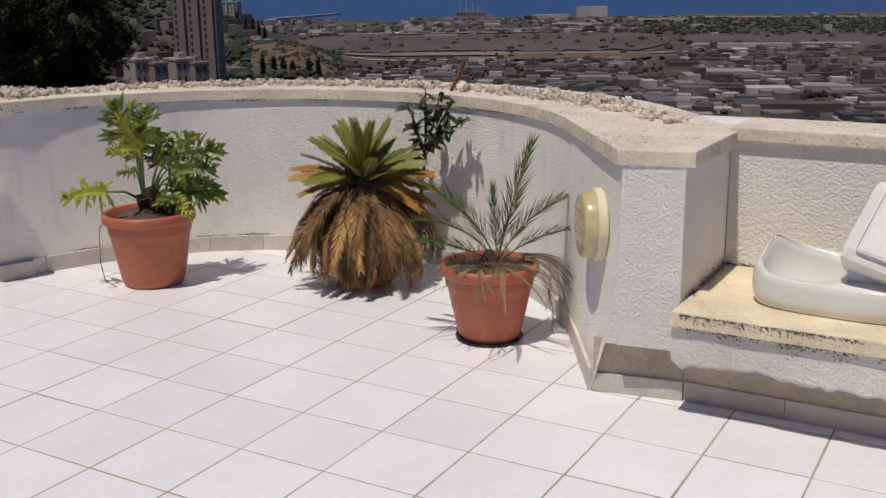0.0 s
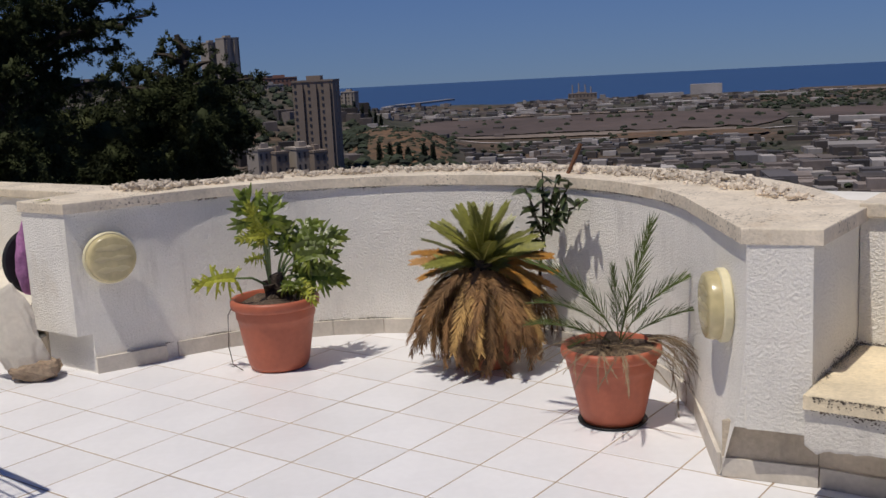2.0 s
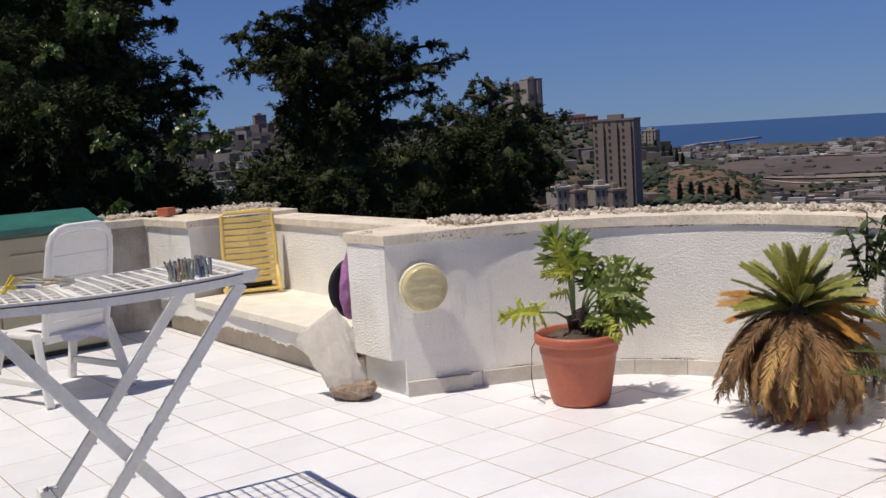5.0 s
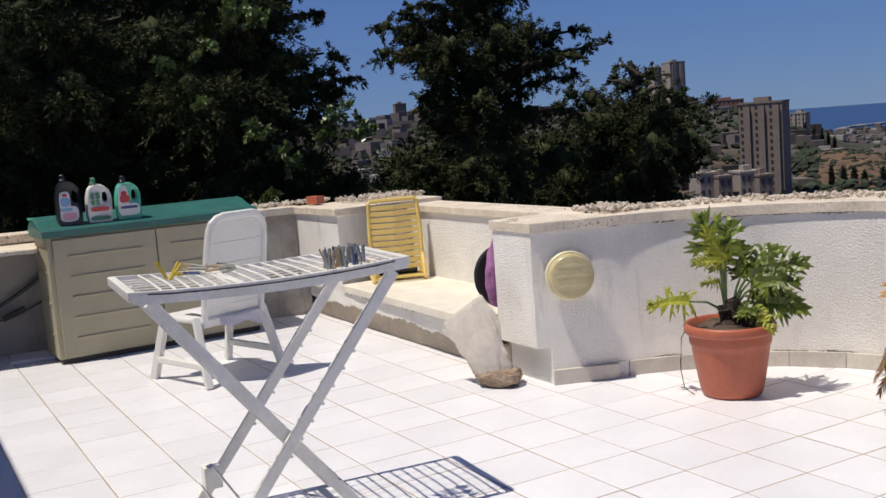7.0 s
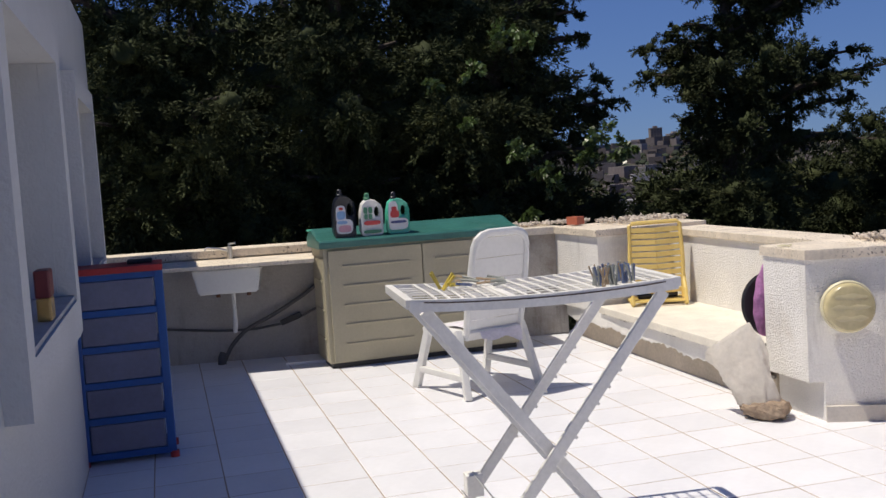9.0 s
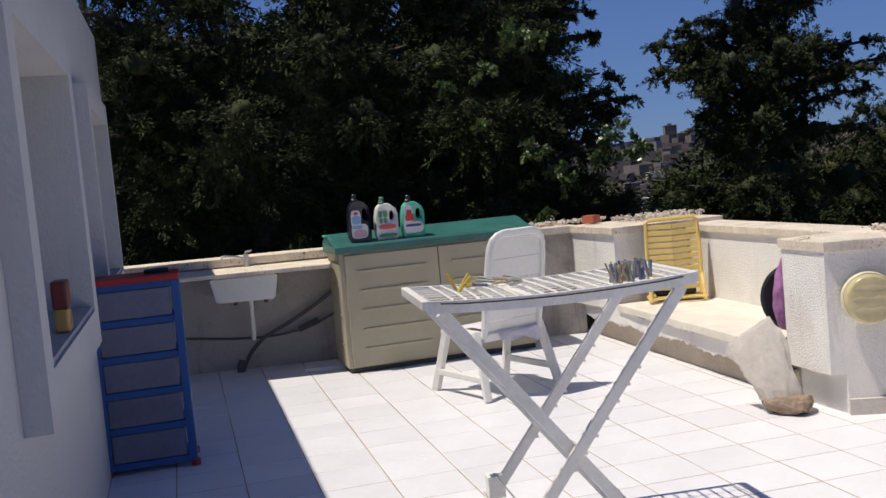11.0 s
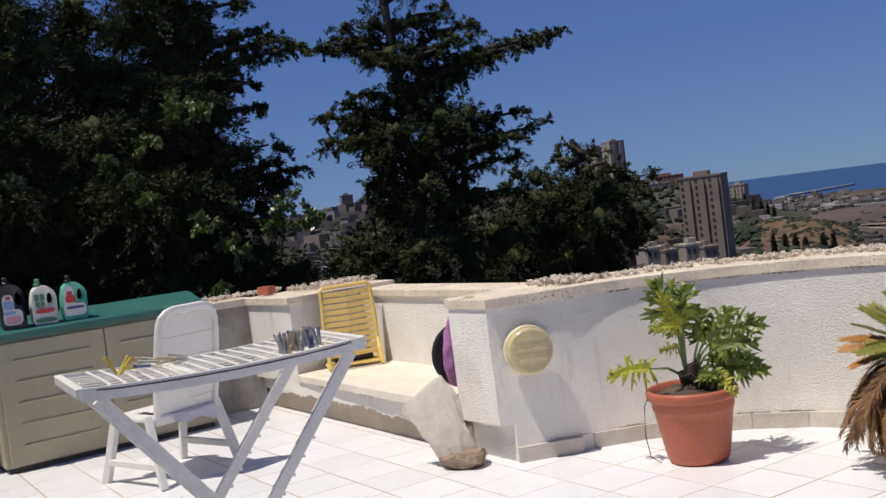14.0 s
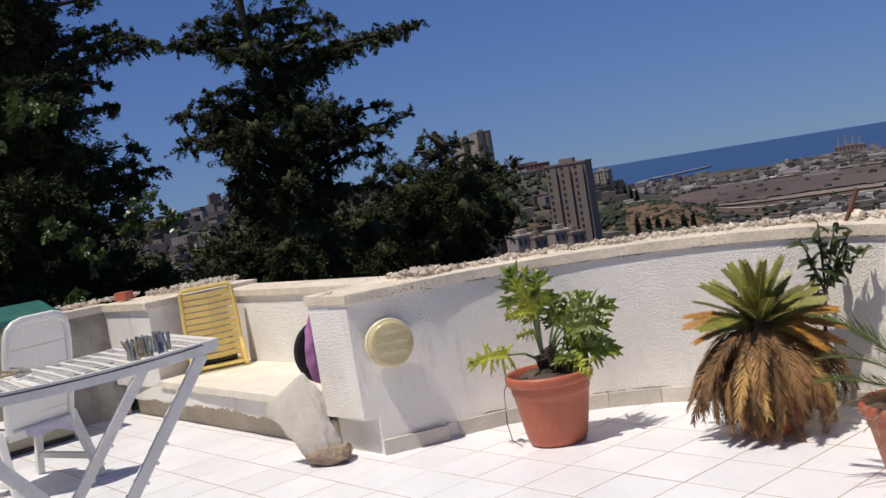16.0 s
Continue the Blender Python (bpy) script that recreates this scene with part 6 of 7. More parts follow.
def land_height(a, r):
    """Height of the land at a bearing and distance."""
    z = LOW - (PLAIN * -1 + LOW) * sstep(12, 330, r)
    top = max(PLAIN, 1.45 + 860 * math.tan(radians(ridge_rise(a))))
    z += (top - PLAIN) * sstep(430, 860, r) * (1 - sstep(900, 1450, r))
    # a brown spur below the tower
    z += 17 * math.exp(-((a - 38.5) / 3.2) ** 2) * sstep(380, 560, r) * (1 - sstep(560, 760, r))
    coast = 1500 + 170 * sstep(30, 5, a if a < 180 else a - 360) + 25 * math.sin(a * 0.9)
    z -= 3.0 * sstep(coast, coast + 40, r)
    x, y = r * math.sin(radians(a)), r * math.cos(radians(a))
    if r > 60:
        z += 1.2 * noise.noise((x * 0.012, y * 0.012, 0)) * sstep(60, 300, r) * (2.2 if top > PLAIN + 8 else 0.35)
    return z


def land_point(a, r, dz=0.0):
    return Vector((CEN.x - r * math.sin(radians(a)), CEN.y + r * math.cos(radians(a)), land_height(a, r) + dz))


NA, radii = 240, [6.5] + [8 * 1.062 ** i for i in range(106)] + [4940]
vs = [tuple(land_point(360 * j / NA, r)) for r in radii for j in range(NA)]
fs = [(i * NA + j, i * NA + (j + 1) % NA, (i + 1) * NA + (j + 1) % NA, (i + 1) * NA + j) for i in range(len(radii) - 1) for j in range(NA)]
fs.append(tuple(range(NA))[::-1])
ground = mesh_from("ground", vs, fs, LAND, smooth=True)
tagged(ground, "dry brown hillside and coastal plain below the terrace", "ground", kind="structure")
bm = bmesh.new()
bmesh.ops.create_circle(bm, cap_ends=True, radius=4945, segments=180)
sea = part("water", bm, WATER)
sea.location = (CEN.x, CEN.y, PLAIN - 0.6)
tagged(sea, "deep blue open sea reaching the horizon", "sea", kind="structure")


def field(a0, a1, r0, r1, mtl, label, seed, lift=0.9):
    """An open field with uneven borders, lying on the land."""
    na, nr = 60, 14
    vs = []
    for i in range(na + 1):
        a = a0 + (a1 - a0) * i / na
        taper = min(1.0, i / 5, (na - i) / 5) ** 0.5
        lo = r0 + 0.10 * (r1 - r0) * noise.noise((a * 0.9, seed, 0)) + 0.06 * (r1 - r0) * noise.noise((a * 3.1, seed, 5))
        hi = r1 + 0.12 * (r1 - r0) * noise.noise((a * 0.8, seed, 9)) + 0.06 * (r1 - r0) * noise.noise((a * 2.7, seed, 3))
        m = (lo + hi) / 2
        for j in range(nr + 1):
            vs.append(tuple(land_point(a, m + (lo + (hi - lo) * j / nr - m) * taper, lift)))
    k = nr + 1
    fs = [(i * k + j, (i + 1) * k + j, (i + 1) * k + j + 1, i * k + j + 1) for i in range(na) for j in range(nr)]
    return tagged(mesh_from("field", vs, fs, mtl, smooth=True), label, "field", kind="structure")


field(17.5, 38.5, 735, 985, FIELD, "red-brown ploughed field on the coastal plain", 1.0)
field(19.0, 37.0, 690, 722, SAND, "pale sandy strip along the brown field", 2.0)
field(18.5, 27.0, 640, 690, DRY, "ochre earth mounds beside the town", 3.0, 1.6)
field(3.0, 17.0, 800, 960, FIELD, "dark brown fallow land before the wood", 4.0)
field(-14.0, 19.0, 1385, 1450, SAND, "pale strip of sand by the coast", 5.0)
field(24.5, 37.0, 1010, 1040, SAND, "pale sandy yard beyond the field", 6.0)
field(35.6, 41.6, 455, 640, DRY, "dry ochre hillside with scrub", 7.0, 0.6)


def blocks(name, places, mtl, label, cat):
    """Many far houses in one mesh: (centre, width, depth, height, turn)."""
    vs, fs = [], []
    for c, w, d, h, turn in places:
        k = len(vs)
        ca, sa = math.cos(turn), math.sin(turn)
        for z in (-3.0, h):
            for x, y in ((-w, -d), (w, -d), (w, d), (-w, d)):
                vs.append((c.x + (x * ca - y * sa) / 2, c.y + (x * sa + y * ca) / 2, c.z + z))
        fs += [tuple(k + i for i in q) for q in ((4, 5, 6, 7), (0, 1, 5, 4), (1, 2, 6, 5), (2, 3, 7, 6), (3, 0, 4, 7))]
    o = mesh_from(name, vs, fs, mtl)
    return tagged(o, label, cat, kind="stuff")


rnd = random.Random(77)
low, pale, dark = [], [], []
for i in range(5600):
    a = rnd.uniform(-24, 40)
    r = 350 * (1470 / 350) ** (rnd.random() ** 0.8)
    # open brown fields lie across the middle distance
    open_land = (635 < r < 1000 and a > 17) or (790 < r < 965 and 2 < a < 18) or (a > 35 and r < 650)
    scrub = 970 < r < 1390 and a < 19
    if (open_land and rnd.random() < 0.985) or (scrub and rnd.random() < 0.93) or noise.noise((a * 0.25, math.log(r) * 7, 1)) < -0.28:
        continue
    k = 1.05 + 0.35 * sstep(600, 1400, r) + 0.75 * sstep(560, 380, r) * rnd.random()
    big = rnd.random() < 0.14
    w, d = rnd.uniform(3, 8) * k * (2.4 if big else 1), rnd.uniform(3, 6) * k * (1.8 if big else 1)
    h = rnd.uniform(1.2, 3.4) * (1.9 if rnd.random() < 0.08 else 1) * (0.8 if big else 1)
    (pale if rnd.random() < (0.30 if r > 1000 and a > 18 else 0.17) else dark if rnd.random() < 0.34 else low).append((land_point(a, r), w, d, h, radians(25 + 90 * rnd.randrange(2)) + rnd.uniform(-0.12, 0.12)))
for i in range(420):
    a = rnd.uniform(40, 84)
    r = rnd.uniform(470, 1000)
    if noise.noise((a * 0.3, r * 0.008, 5)) < -0.05:
        continue
    low.append((land_point(a, r), rnd.uniform(6, 13), rnd.uniform(5, 10), rnd.uniform(2.5, 8), rnd.uniform(0, 3)))
for i in range(150):                             # the crowded slope between the near trees
    a, r = rnd.uniform(58, 69), rnd.uniform(480, 1000)
    (pale if rnd.random() < 0.3 else low).append((land_point(a, r), rnd.uniform(7, 16), rnd.uniform(6, 12), rnd.uniform(3, 9), rnd.uniform(0, 3)))
for a, r, w, d, h in ((13.9, 765, 68, 9, 3.5), (9.5, 790, 40, 10, 3), (21.8, 1480, 42, 14, 14), (24, 1440, 50, 14, 5), (14.6, 535, 26, 22, 3.5), (9.5, 470, 20, 16, 3), (12.4, 455, 18, 14, 3), (18, 1300, 60, 12, 3), (22.6, 1180, 56, 10, 3), (26, 1050, 60, 12, 3), (34, 980, 44, 8, 3), (30, 940, 30, 8, 3)):
    pale.append((land_point(a, r), w, d, h, radians(a) + 0.1))
blocks("town_blocks", low, TOWN, "crowded grey and tan buildings on the plain", "buildings")
blocks("pale_sheds", pale, PALE, "white flat-roofed sheds and warehouses on the plain", "buildings")
blocks("dark_sheds", dark, GREY, "dark-roofed workshops on the plain", "buildings")
wc_ = []
for i in range(2400):
    z = rnd.random()
    a, r = (rnd.uniform(-22, 19), rnd.uniform(975, 1370)) if z < 0.50 else ((rnd.uniform(33, 41), rnd.uniform(430, 470)) if z < 0.53 else (rnd.uniform(41, 80), rnd.uniform(420, 900)) if z < 0.8 else (rnd.uniform(-20, 38), rnd.uniform(380, 1300)))
    wc_.append((tuple(land_point(a, r, 1.0)), rnd.uniform(1.2, 3.4)))
for i in range(420):                             # scrub on the ochre hillside
    wc_.append((tuple(land_point(rnd.uniform(35.6, 41.6), rnd.uniform(455, 650), 0.4)), rnd.uniform(0.6, 1.9)))
for i in range(1100):                            # street trees between the roofs, and the wooded slope
    a, r = (rnd.uniform(-22, 34), rnd.uniform(360, 640)) if i % 2 else (rnd.uniform(40.5, 52), rnd.uniform(430, 900))
    wc_.append((tuple(land_point(a, r, 1.0)), rnd.uniform(0.8, 1.7) * (1 if i % 2 else 2.3)))
for i in range(800):
    a, r = rnd.uniform(56, 70), rnd.uniform(430, 960)
    wc_.append((tuple(land_point(a, r, 1.0)), rnd.uniform(2.0, 4.5)))
vs, fs = [], []
bm = bmesh.new()
bmesh.ops.create_icosphere(bm, subdivisions=2, radius=1.0)
ball_v, ball_f = [v.co.copy() for v in bm.verts], [tuple(v.index for v in f.verts) for f in bm.faces]
bm.free()
for i, (c, r) in enumerate(wc_):                 # each a lumpy far crown
    k = len(vs)
    for v in ball_v:
        q = v * (1 + 0.55 * noise.noise(v * 1.7 + Vector((i * 3.1, 0, 0))))
        vs.append((c[0] + r * q.x, c[1] + r * q.y, c[2] + 0.7 * r * q.z))
    fs += [tuple(k + n for n in f) for f in ball_f]
far_w = mesh_from("woods", vs, fs, WOOD)
tagged(far_w, "dark scattered trees and scrub in the distance", "woods", kind="stuff")
# pale roads and a jetty
bm = bmesh.new()
for pts, w in ((((40, 640), (30, 655), (20, 690), (17, 720)), 3.0), (((38, 560), (30, 590), (24, 640)), 2.0), (((6, 640), (2, 520), (-3, 440)), 5.0), (((41, 800), (34, 815), (26, 820), (14, 830)), 2.5)):
    path = []
    for (a0, r0), (a1, r1) in zip(pts, pts[1:]):
        path += [land_point(a0 + (a1 - a0) * i / 10, r0 + (r1 - r0) * i / 10, 0.7) for i in range(10)]
    for p, q in zip(path, path[1:]):
        s = (q - p).cross(Vector((0, 0, 1))).normalized() * w
        bm.faces.new([bm.verts.new(v) for v in (p - s, p + s, q + s, q - s)])
tagged(part("road", bm, PALE), "pale dirt roads crossing the brown fields", "road", kind="structure")
bm = bmesh.new()
for a0, r0, a1, r1 in ((39.0, 1560, 35.6, 1800), (39.4, 1500, 38.3, 1640)):
    p, q = land_point(a0, r0), land_point(a1, r1)
    p.z = q.z = PLAIN + 0.6
    bar(bm, p, q, 10, 2.5)
tagged(part("jetty", bm, PALE), "pale harbour breakwaters in the sea", "breakwater", kind="structure")


def tower(name, label, a, r, wide, deep, top, storeys, bays, mtl, turn=0.0, ribs=0, bottom=None):
    """A far block of flats: walls, ribs, a roof edge and its own windows."""
    t = holder(name, label, "building")
    c = land_point(a, r)
    base = (c.z - 4 if bottom is None else bottom)
    m = pose(c.x, c.y, base, 0, 0, a + turn)     # +y away from the terrace
    t.matrix_world = m
    h = top - base
    bm = bmesh.new()
    box(bm, -wide / 2, wide / 2, -deep / 2, deep / 2, 0, h)
    for i in range(ribs):
        x = -wide / 2 + wide * (i + 0.5) / ribs
        box(bm, x - wide * 0.10, x + wide * 0.10, -deep / 2 - 1.1, -deep / 2 + 0.1, 0, h - 1.0)
    part("wall", bm, mtl, t)
    bm = bmesh.new()
    box(bm, -wide / 2 - 0.2, wide / 2 + 0.2, -deep / 2 - 0.3, deep / 2 + 0.2, h, h + 0.8)
    box(bm, -wide * 0.2, wide * 0.15, -deep * 0.2, deep * 0.2, h + 0.8, h + 2.6)
    part("roof", bm, mtl, t)
    fh = h / storeys
    win = bpy.data.meshes.new("window")
    b2 = bmesh.new()
    ww = wide / bays * 0.34
    box(b2, -ww / 2, ww / 2, -0.12, 0.12, -fh * 0.23, fh * 0.23)
    b2.to_mesh(win)
    b2.free()
    win.materials.append(WINDOW)
    for s in range(storeys):
        for k in range(bays):
            o = new("window", win)
            o.parent = t
            x = -wide / 2 + wide * (k + 0.5) / bays
            o.matrix_local = pose(x, -deep / 2 - (1.12 if ribs and k % 2 == 0 else 0.02), fh * (s + 0.55))
    for s in range(0, storeys):
        o = new("window", win)
        o.parent = t
        o.matrix_local = pose(wide / 2 + 0.02, 0, fh * (s + 0.55), 0, 0, 90)
    return t


tower("tower_block", "tall tan concrete apartment tower with balconies", 43.05, 450, 17.5, 15, 0.65, 17, 6, CONCRETE, -12, 3)
for a, tp in ((46.2, -22.6), (44.1, -22.9)):
    tower("apartment_block", "low tan apartment block with small windows", a, 375, 8.5, 10, tp, 6, 4, CONCRETE_W, 24)
    tower("apartment_block", "low tan apartment block with small windows", a - 0.75, 372, 5, 9, tp - 1.2, 6, 2, CONCRETE, 24)
tower("tower_block", "pale high-rise tower on the ridge", 47.65, 880, 14, 14, 38.5, 20, 5, CONCRETE_W, 30, 2)
tower("tower_block", "pale high-rise tower on the ridge", 48.55, 900, 12, 14, 36.0, 20, 4, CONCRETE_W, 30, 2)
tower("apartment_block", "pale apartment block on the lower ridge", 41.25, 800, 11, 10, -9.5, 6, 4, CONCRETE_W, -20, 2)
tower("tower_block", "grey high-rise on the far skyline", 62.7, 1000, 11, 12, 25, 12, 4, CONCRETE, 10)
tower("apartment_block", "pale apartment block on the far skyline", 61.7, 960, 12, 12, 18, 8, 4, CONCRETE_W, 20)
tower("long_house", "long house with a red roof on the hill crest", 45.0, 830, 26, 12, 4.0, 3, 8, ROOF, 6)
tower("long_house", "white long building on the hill crest", 45.6, 790, 20, 10, -1.0, 3, 7, PALE, 6)
hall = tower("white_hall", "white flat-roofed hall on the brown hillside", 40.05, 600, 17, 10, -28.0, 2, 8, PALE, -4, bottom=-33.5)
station = tower("power_station", "tan power station with thin chimneys by the harbour", 28.4, 1470, 40, 16, PLAIN + 8, 2, 8, CONCRETE, 0)
for x, h in ((-14, 25), (-5, 27), (4, 25), (12, 22)):
    bm = bmesh.new()
    tube(bm, [(x, 4, 6), (x, 4, h)], 1.0, 8, 0.7)
    part("chimney", bm, CONCRETE_W, station, "thin pale chimney")
# slender cypresses on the spur
for a, r, h in ((39.8, 470, 9), (39.2, 474, 7), (36.8, 470, 9), (37.3, 478, 6), (38.2, 472, 5), (38.7, 476, 6), (42.2, 400, 12), (40.2, 700, 12), (40.6, 705, 11), (41.0, 710, 12), (39.9, 690, 11), (39.6, 695, 10)):
    p = land_point(a, r)
    t = holder("far_cypress", "slender dark cypress on the far hillside", "tree", "cypresses on the hillside", pose(p.x, p.y, p.z))
    foliage("crown", [((0, 0, h * s), 0.9 * (1.2 - s)) for s in np.linspace(0.1, 1, 9)], WOOD, t, int(a * 10), 0.7, 0.5)
    bm = bmesh.new()
    tube(bm, [(0, 0, -2), (0, 0, h * 0.7)], 0.3, 6)
    part("trunk", bm, TRUNK, t)


# ---- pieces of the terrace ----
def shared(name, bm, mtl):
    me = bpy.data.meshes.new(name)
    bmesh.ops.recalc_face_normals(bm, faces=bm.faces)
    bm.to_mesh(me)
    bm.free()
    me.materials.append(mtl)
    return me


bm = bmesh.new()
h = T / 2 - 0.0028
a = [bm.verts.new((x * h, y * h, -0.008)) for x, y in ((-1, -1), (1, -1), (1, 1), (-1, 1))]
b = [bm.verts.new((x * h, y * h, -0.0015)) for x, y in ((-1, -1), (1, -1), (1, 1), (-1, 1))]
c = [bm.verts.new((x * (h - 0.0025), y * (h - 0.0025), 0)) for x, y in ((-1, -1), (1, -1), (1, 1), (-1, 1))]
bm.faces.new(c)
for i in range(4):
    bm.faces.new((a[i], a[(i + 1) % 4], b[(i + 1) % 4], b[i]))
    bm.faces.new((b[i], b[(i + 1) % 4], c[(i + 1) % 4], c[i]))
tile_me = shared("tile", bm, TILE)
rnd = random.Random(5)
rest_v, rest_f = [], []
cells = [(i, j) for i in range(-19, 14) for j in range(-11, 6)]
made = 0
for i, j in sorted(cells, key=lambda c: (c[0] * T + 1.0) ** 2 + (c[1] * T + 0.4) ** 2):
    x, y = (i + 0.5) * T, (j + 0.5) * T
    if x < WX(y) - 0.2 or (y > 0.9 and (x - NC[0]) ** 2 + (y - NC[1]) ** 2 > (NR + 0.35) ** 2) or y < -3.4:
        continue
    if y > 0.9 and (x < -2.3 or x > 1.5):
        continue
    dz = rnd.uniform(-0.0006, 0.0006)
    if made < 300:
        o = new("tile", tile_me)
        o.parent = floor
        o.matrix_local = pose(x, y, dz, rnd.uniform(-0.12, 0.12), rnd.uniform(-0.12, 0.12), rnd.choice((0, 90, 180, 270)))
        made += 1
    else:
        k = len(rest_v)
        for v in tile_me.vertices:
            rest_v.append((v.co.x + x, v.co.y + y, v.co.z + dz))
        for p in tile_me.polygons:
            rest_f.append(tuple(k + q for q in p.vertices))
o = mesh_from("outer_tiles", rest_v, rest_f, TILE, floor)
tagged(o, "white floor tiles further off", kind="stuff")

# skirting pieces along the niche, the columns and the benches
def skirting(path, h, t, gap, parent):
    """Short skirting tiles along a line in plan."""
    for p, q in zip(path, path[1:]):
        p, q = Vector((*p, 0)), Vector((*q, 0))
        L = (q - p).length
        n = max(1, round(L / 0.33))
        for i in range(n):
            a, b = p.lerp(q, i / n), p.lerp(q, (i + 1) / n)
            d = (b - a).normalized()
            bm = bmesh.new()
            bar(bm, a + d * gap / 2 + Vector((0, 0, h / 2)), b - d * gap / 2 + Vector((0, 0, h / 2)), t * 2, h, bevel=0.002)
            part("skirting_tile", bm, PLINTH, parent)


skirting([(COL_L[0] + 0.006, COL_L[1] - 0.004), (-1.995, 0.755)], 0.085, 0.012, 0.004, wall_n)
arc = niche(A1 - 3, A0, NR - 0.001, 12)
skirting(arc, 0.085, 0.008, 0.004, wall_n)
skirting([arc[-1], (COL_R[0] - 0.004, COL_R[1] + 0.002)], 0.085, 0.008, 0.004, wall_n)
b1 = bpy.data.objects["bench_1"]
b2 = bpy.data.objects["bench_2"]
skirting([(COL_R[0] + 0.006, 0.663), (1.465, 0.722)], 0.072, 0.006, 0.002, wall_n)
skirting([(1.468, 0.725), (4.6, 0.725)], 0.072, 0.006, 0.002, b1)

# gravel on the planter bed
stone_me = []
for s in range(5):
    bm = bmesh.new()
    bmesh.ops.create_icosphere(bm, subdivisions=1, radius=1.0)
    for v in bm.verts:
        v.co = v.co * (1 + 0.85 * noise.noise(v.co * 1.5 + Vector((s * 7, 0, 0))))
        v.co.z *= 0.55
    stone_me.append(shared("pebble", bm, PEBBLE))
gravel = new("gravel_bed")
tagged(gravel, "pale broken gravel lying on the planter coping", "gravel", kind="structure")
rest_v, rest_f, made = [], [], 0
spots = []
for i in range(1150):
    a = rnd.uniform(28, 163)
    inner_gap = 0.17 + 0.16 * sstep(52, 33, a)
    r = NR + rnd.uniform(inner_gap, 0.44) * (0.9 + 0.1 * math.sin(a * 0.7))
    spots.append((NC[0] + r * math.cos(radians(a)), NC[1] + r * math.sin(radians(a)), rnd.uniform(0, 0.006)))
for i in range(420):
    spots.append((rnd.uniform(-5.5, -5.02), rnd.uniform(0.62, 1.25), rnd.uniform(0, 0.02)))
for i in range(330):
    y = rnd.uniform(-0.1, 0.6)
    spots.append((WX(y) - rnd.uniform(0.06, 0.27), y, rnd.uniform(0, 0.015)))
for i in range(260):
    spots.append((rnd.uniform(-2.5, -2.1), rnd.uniform(0.80, 1.12), rnd.uniform(0, 0.015)))
spots = [s for s in spots if not (s[0] > 1.28 and s[1] < 1.35)]
for x, y, dz in spots:
    s = 0.008 + 0.016 * rnd.random() ** 2
    m = pose(x, y, CAP_TOP + 0.004 + s * 0.4 + dz, rnd.uniform(-40, 40), rnd.uniform(-40, 40), rnd.uniform(0, 360)) @ Matrix.Diagonal((s, s * rnd.uniform(0.6, 1.0), s, 1))
    if made < 300 and x > 0.1 and y < 1.75:
        o = new("pebble", stone_me[made % 5])
        o.parent = gravel
        o.matrix_local = m
        made += 1
    else:
        me = stone_me[rnd.randrange(5)]
        k = len(rest_v)
        rest_v += [tuple(m @ v.co) for v in me.vertices]
        rest_f += [tuple(k + q for q in p.vertices) for p in me.polygons]
o = mesh_from("loose_gravel", rest_v, rest_f, PEBBLE, gravel)
tagged(o, "pale broken gravel", kind="stuff")


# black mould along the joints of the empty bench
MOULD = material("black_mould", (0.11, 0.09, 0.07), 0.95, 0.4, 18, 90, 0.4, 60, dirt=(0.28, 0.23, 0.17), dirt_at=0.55)


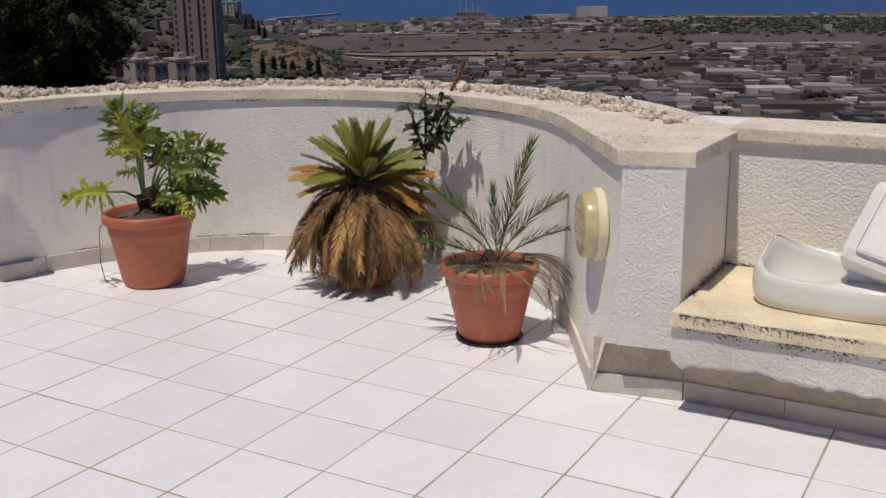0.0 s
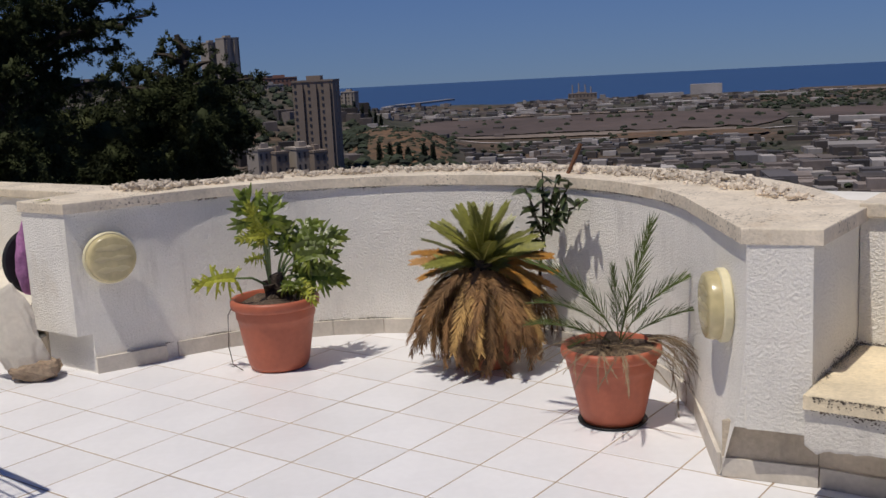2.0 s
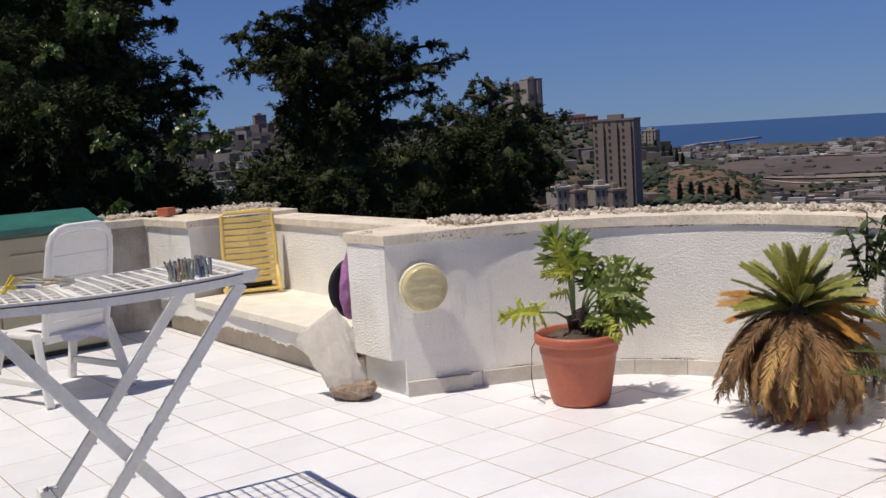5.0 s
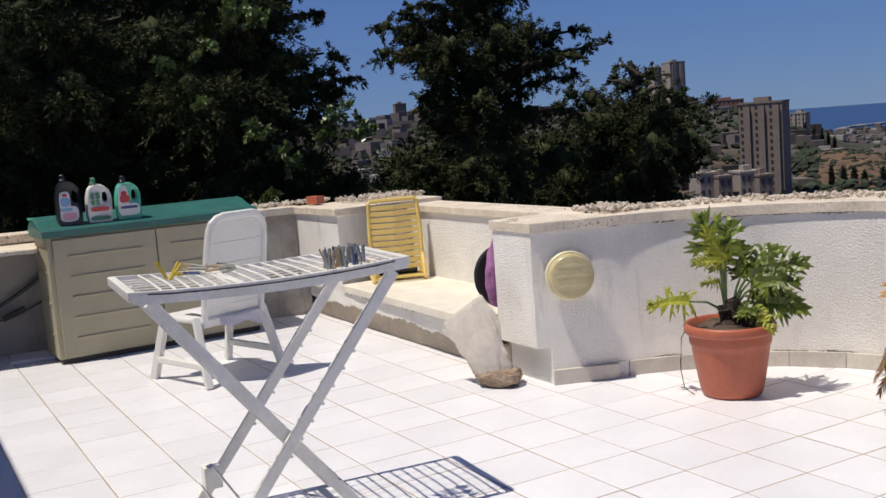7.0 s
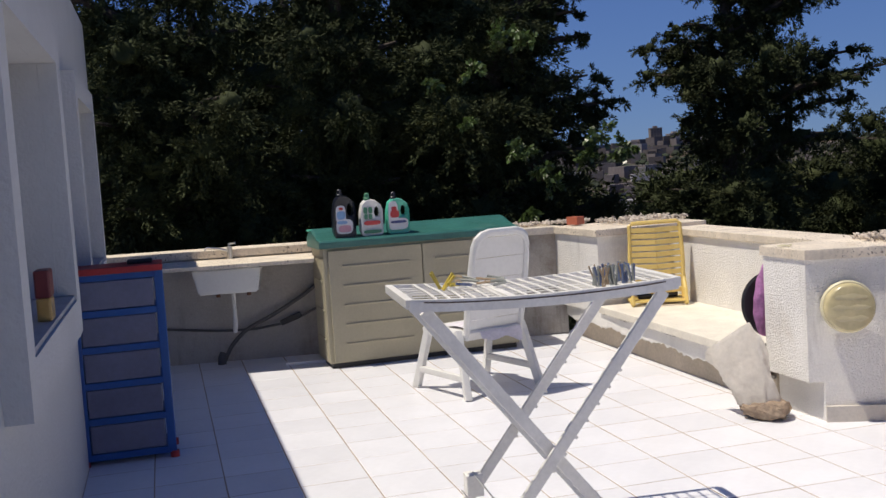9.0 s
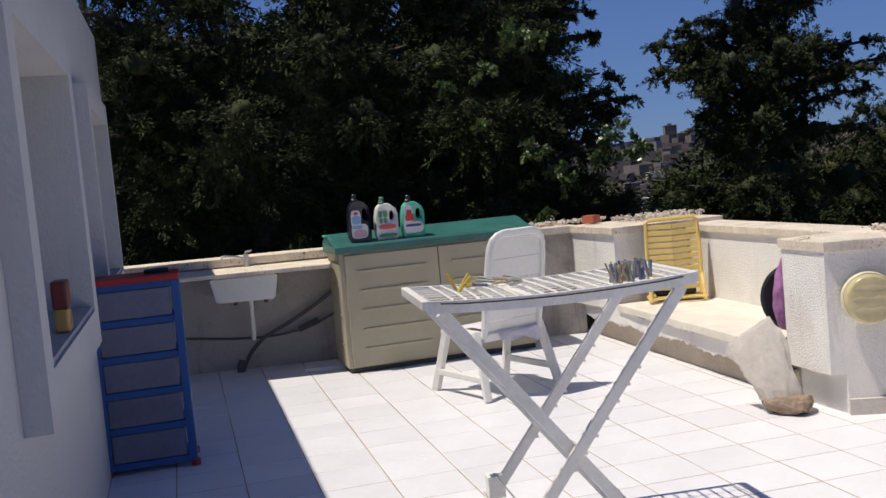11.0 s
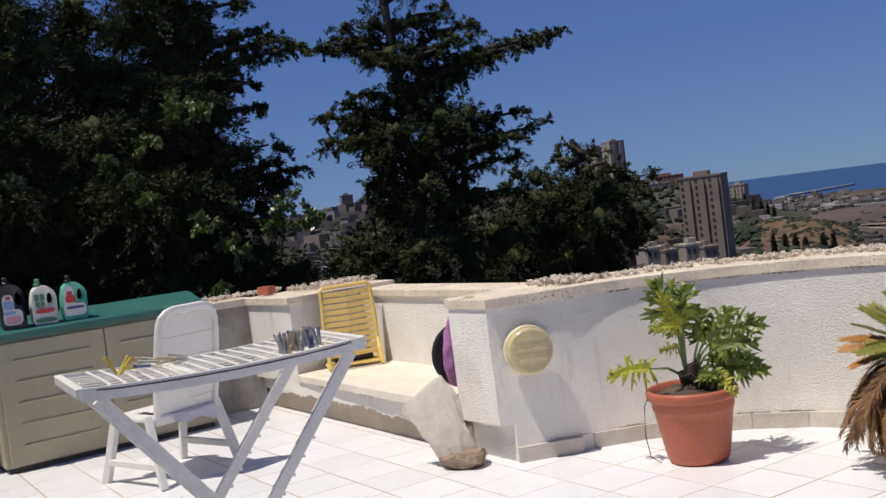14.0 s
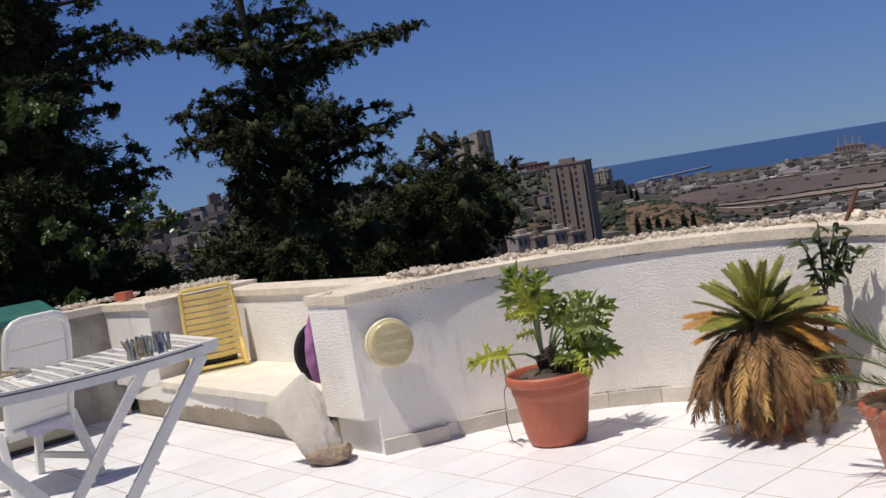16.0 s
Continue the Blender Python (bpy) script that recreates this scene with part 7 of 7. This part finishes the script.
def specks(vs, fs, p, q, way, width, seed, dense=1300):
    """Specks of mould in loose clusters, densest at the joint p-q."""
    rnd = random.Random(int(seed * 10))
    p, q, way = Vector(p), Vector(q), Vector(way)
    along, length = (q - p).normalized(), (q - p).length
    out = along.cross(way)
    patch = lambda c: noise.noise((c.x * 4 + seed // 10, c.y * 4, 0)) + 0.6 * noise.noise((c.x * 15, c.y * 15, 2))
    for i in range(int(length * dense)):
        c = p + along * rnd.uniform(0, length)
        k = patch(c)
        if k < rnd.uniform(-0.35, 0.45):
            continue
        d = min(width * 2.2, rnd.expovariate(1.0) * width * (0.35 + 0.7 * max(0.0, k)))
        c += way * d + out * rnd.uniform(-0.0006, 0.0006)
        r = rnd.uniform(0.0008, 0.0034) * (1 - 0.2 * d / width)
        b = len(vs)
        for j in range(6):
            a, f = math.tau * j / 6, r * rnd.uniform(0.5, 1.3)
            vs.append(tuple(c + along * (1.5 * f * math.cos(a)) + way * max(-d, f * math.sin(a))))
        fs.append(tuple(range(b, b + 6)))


def mould(p, q, way, width, seed, parent):
    vs, fs = [], []
    specks(vs, fs, p, q, way, width, seed)
    mesh_from("mould_stain", vs, fs, MOULD, parent, "black mould stain")


for z, way, width in ((WALL_TOP - 0.001, -1, 0.008), (0.087, 1, 0.006)):
    vs, fs = [], []                              # under the coping and over the skirting of the niche
    ring = niche(A0, A1, NR - 0.004, 36)
    for i, (a, b) in enumerate(zip(ring, ring[1:])):
        specks(vs, fs, (*a, z), (*b, z), (0, 0, way), width, 100 + i / 10 + z, 900)
    mesh_from("mould_stain", vs, fs, MOULD, wall_n, "dark grime along the joint")
mould((1.4645, 0.60, SEAT_1 + 0.0025), (1.4645, 1.206, SEAT_1 + 0.0025), (1, 0, 0), 0.024, 1.0, b1)
mould((1.4635, 0.64, SEAT_1 + 0.002), (1.4635, 1.206, SEAT_1 + 0.002), (0, 0, 1), 0.024, 2.0, b1)
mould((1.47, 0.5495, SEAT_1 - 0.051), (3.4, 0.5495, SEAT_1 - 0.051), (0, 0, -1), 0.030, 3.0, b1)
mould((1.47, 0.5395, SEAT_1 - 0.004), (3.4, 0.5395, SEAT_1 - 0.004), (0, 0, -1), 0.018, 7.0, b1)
mould((1.47, 1.207, SEAT_1 + 0.002), (3.4, 1.207, SEAT_1 + 0.002), (0, 0, 1), 0.007, 4.0, b1)
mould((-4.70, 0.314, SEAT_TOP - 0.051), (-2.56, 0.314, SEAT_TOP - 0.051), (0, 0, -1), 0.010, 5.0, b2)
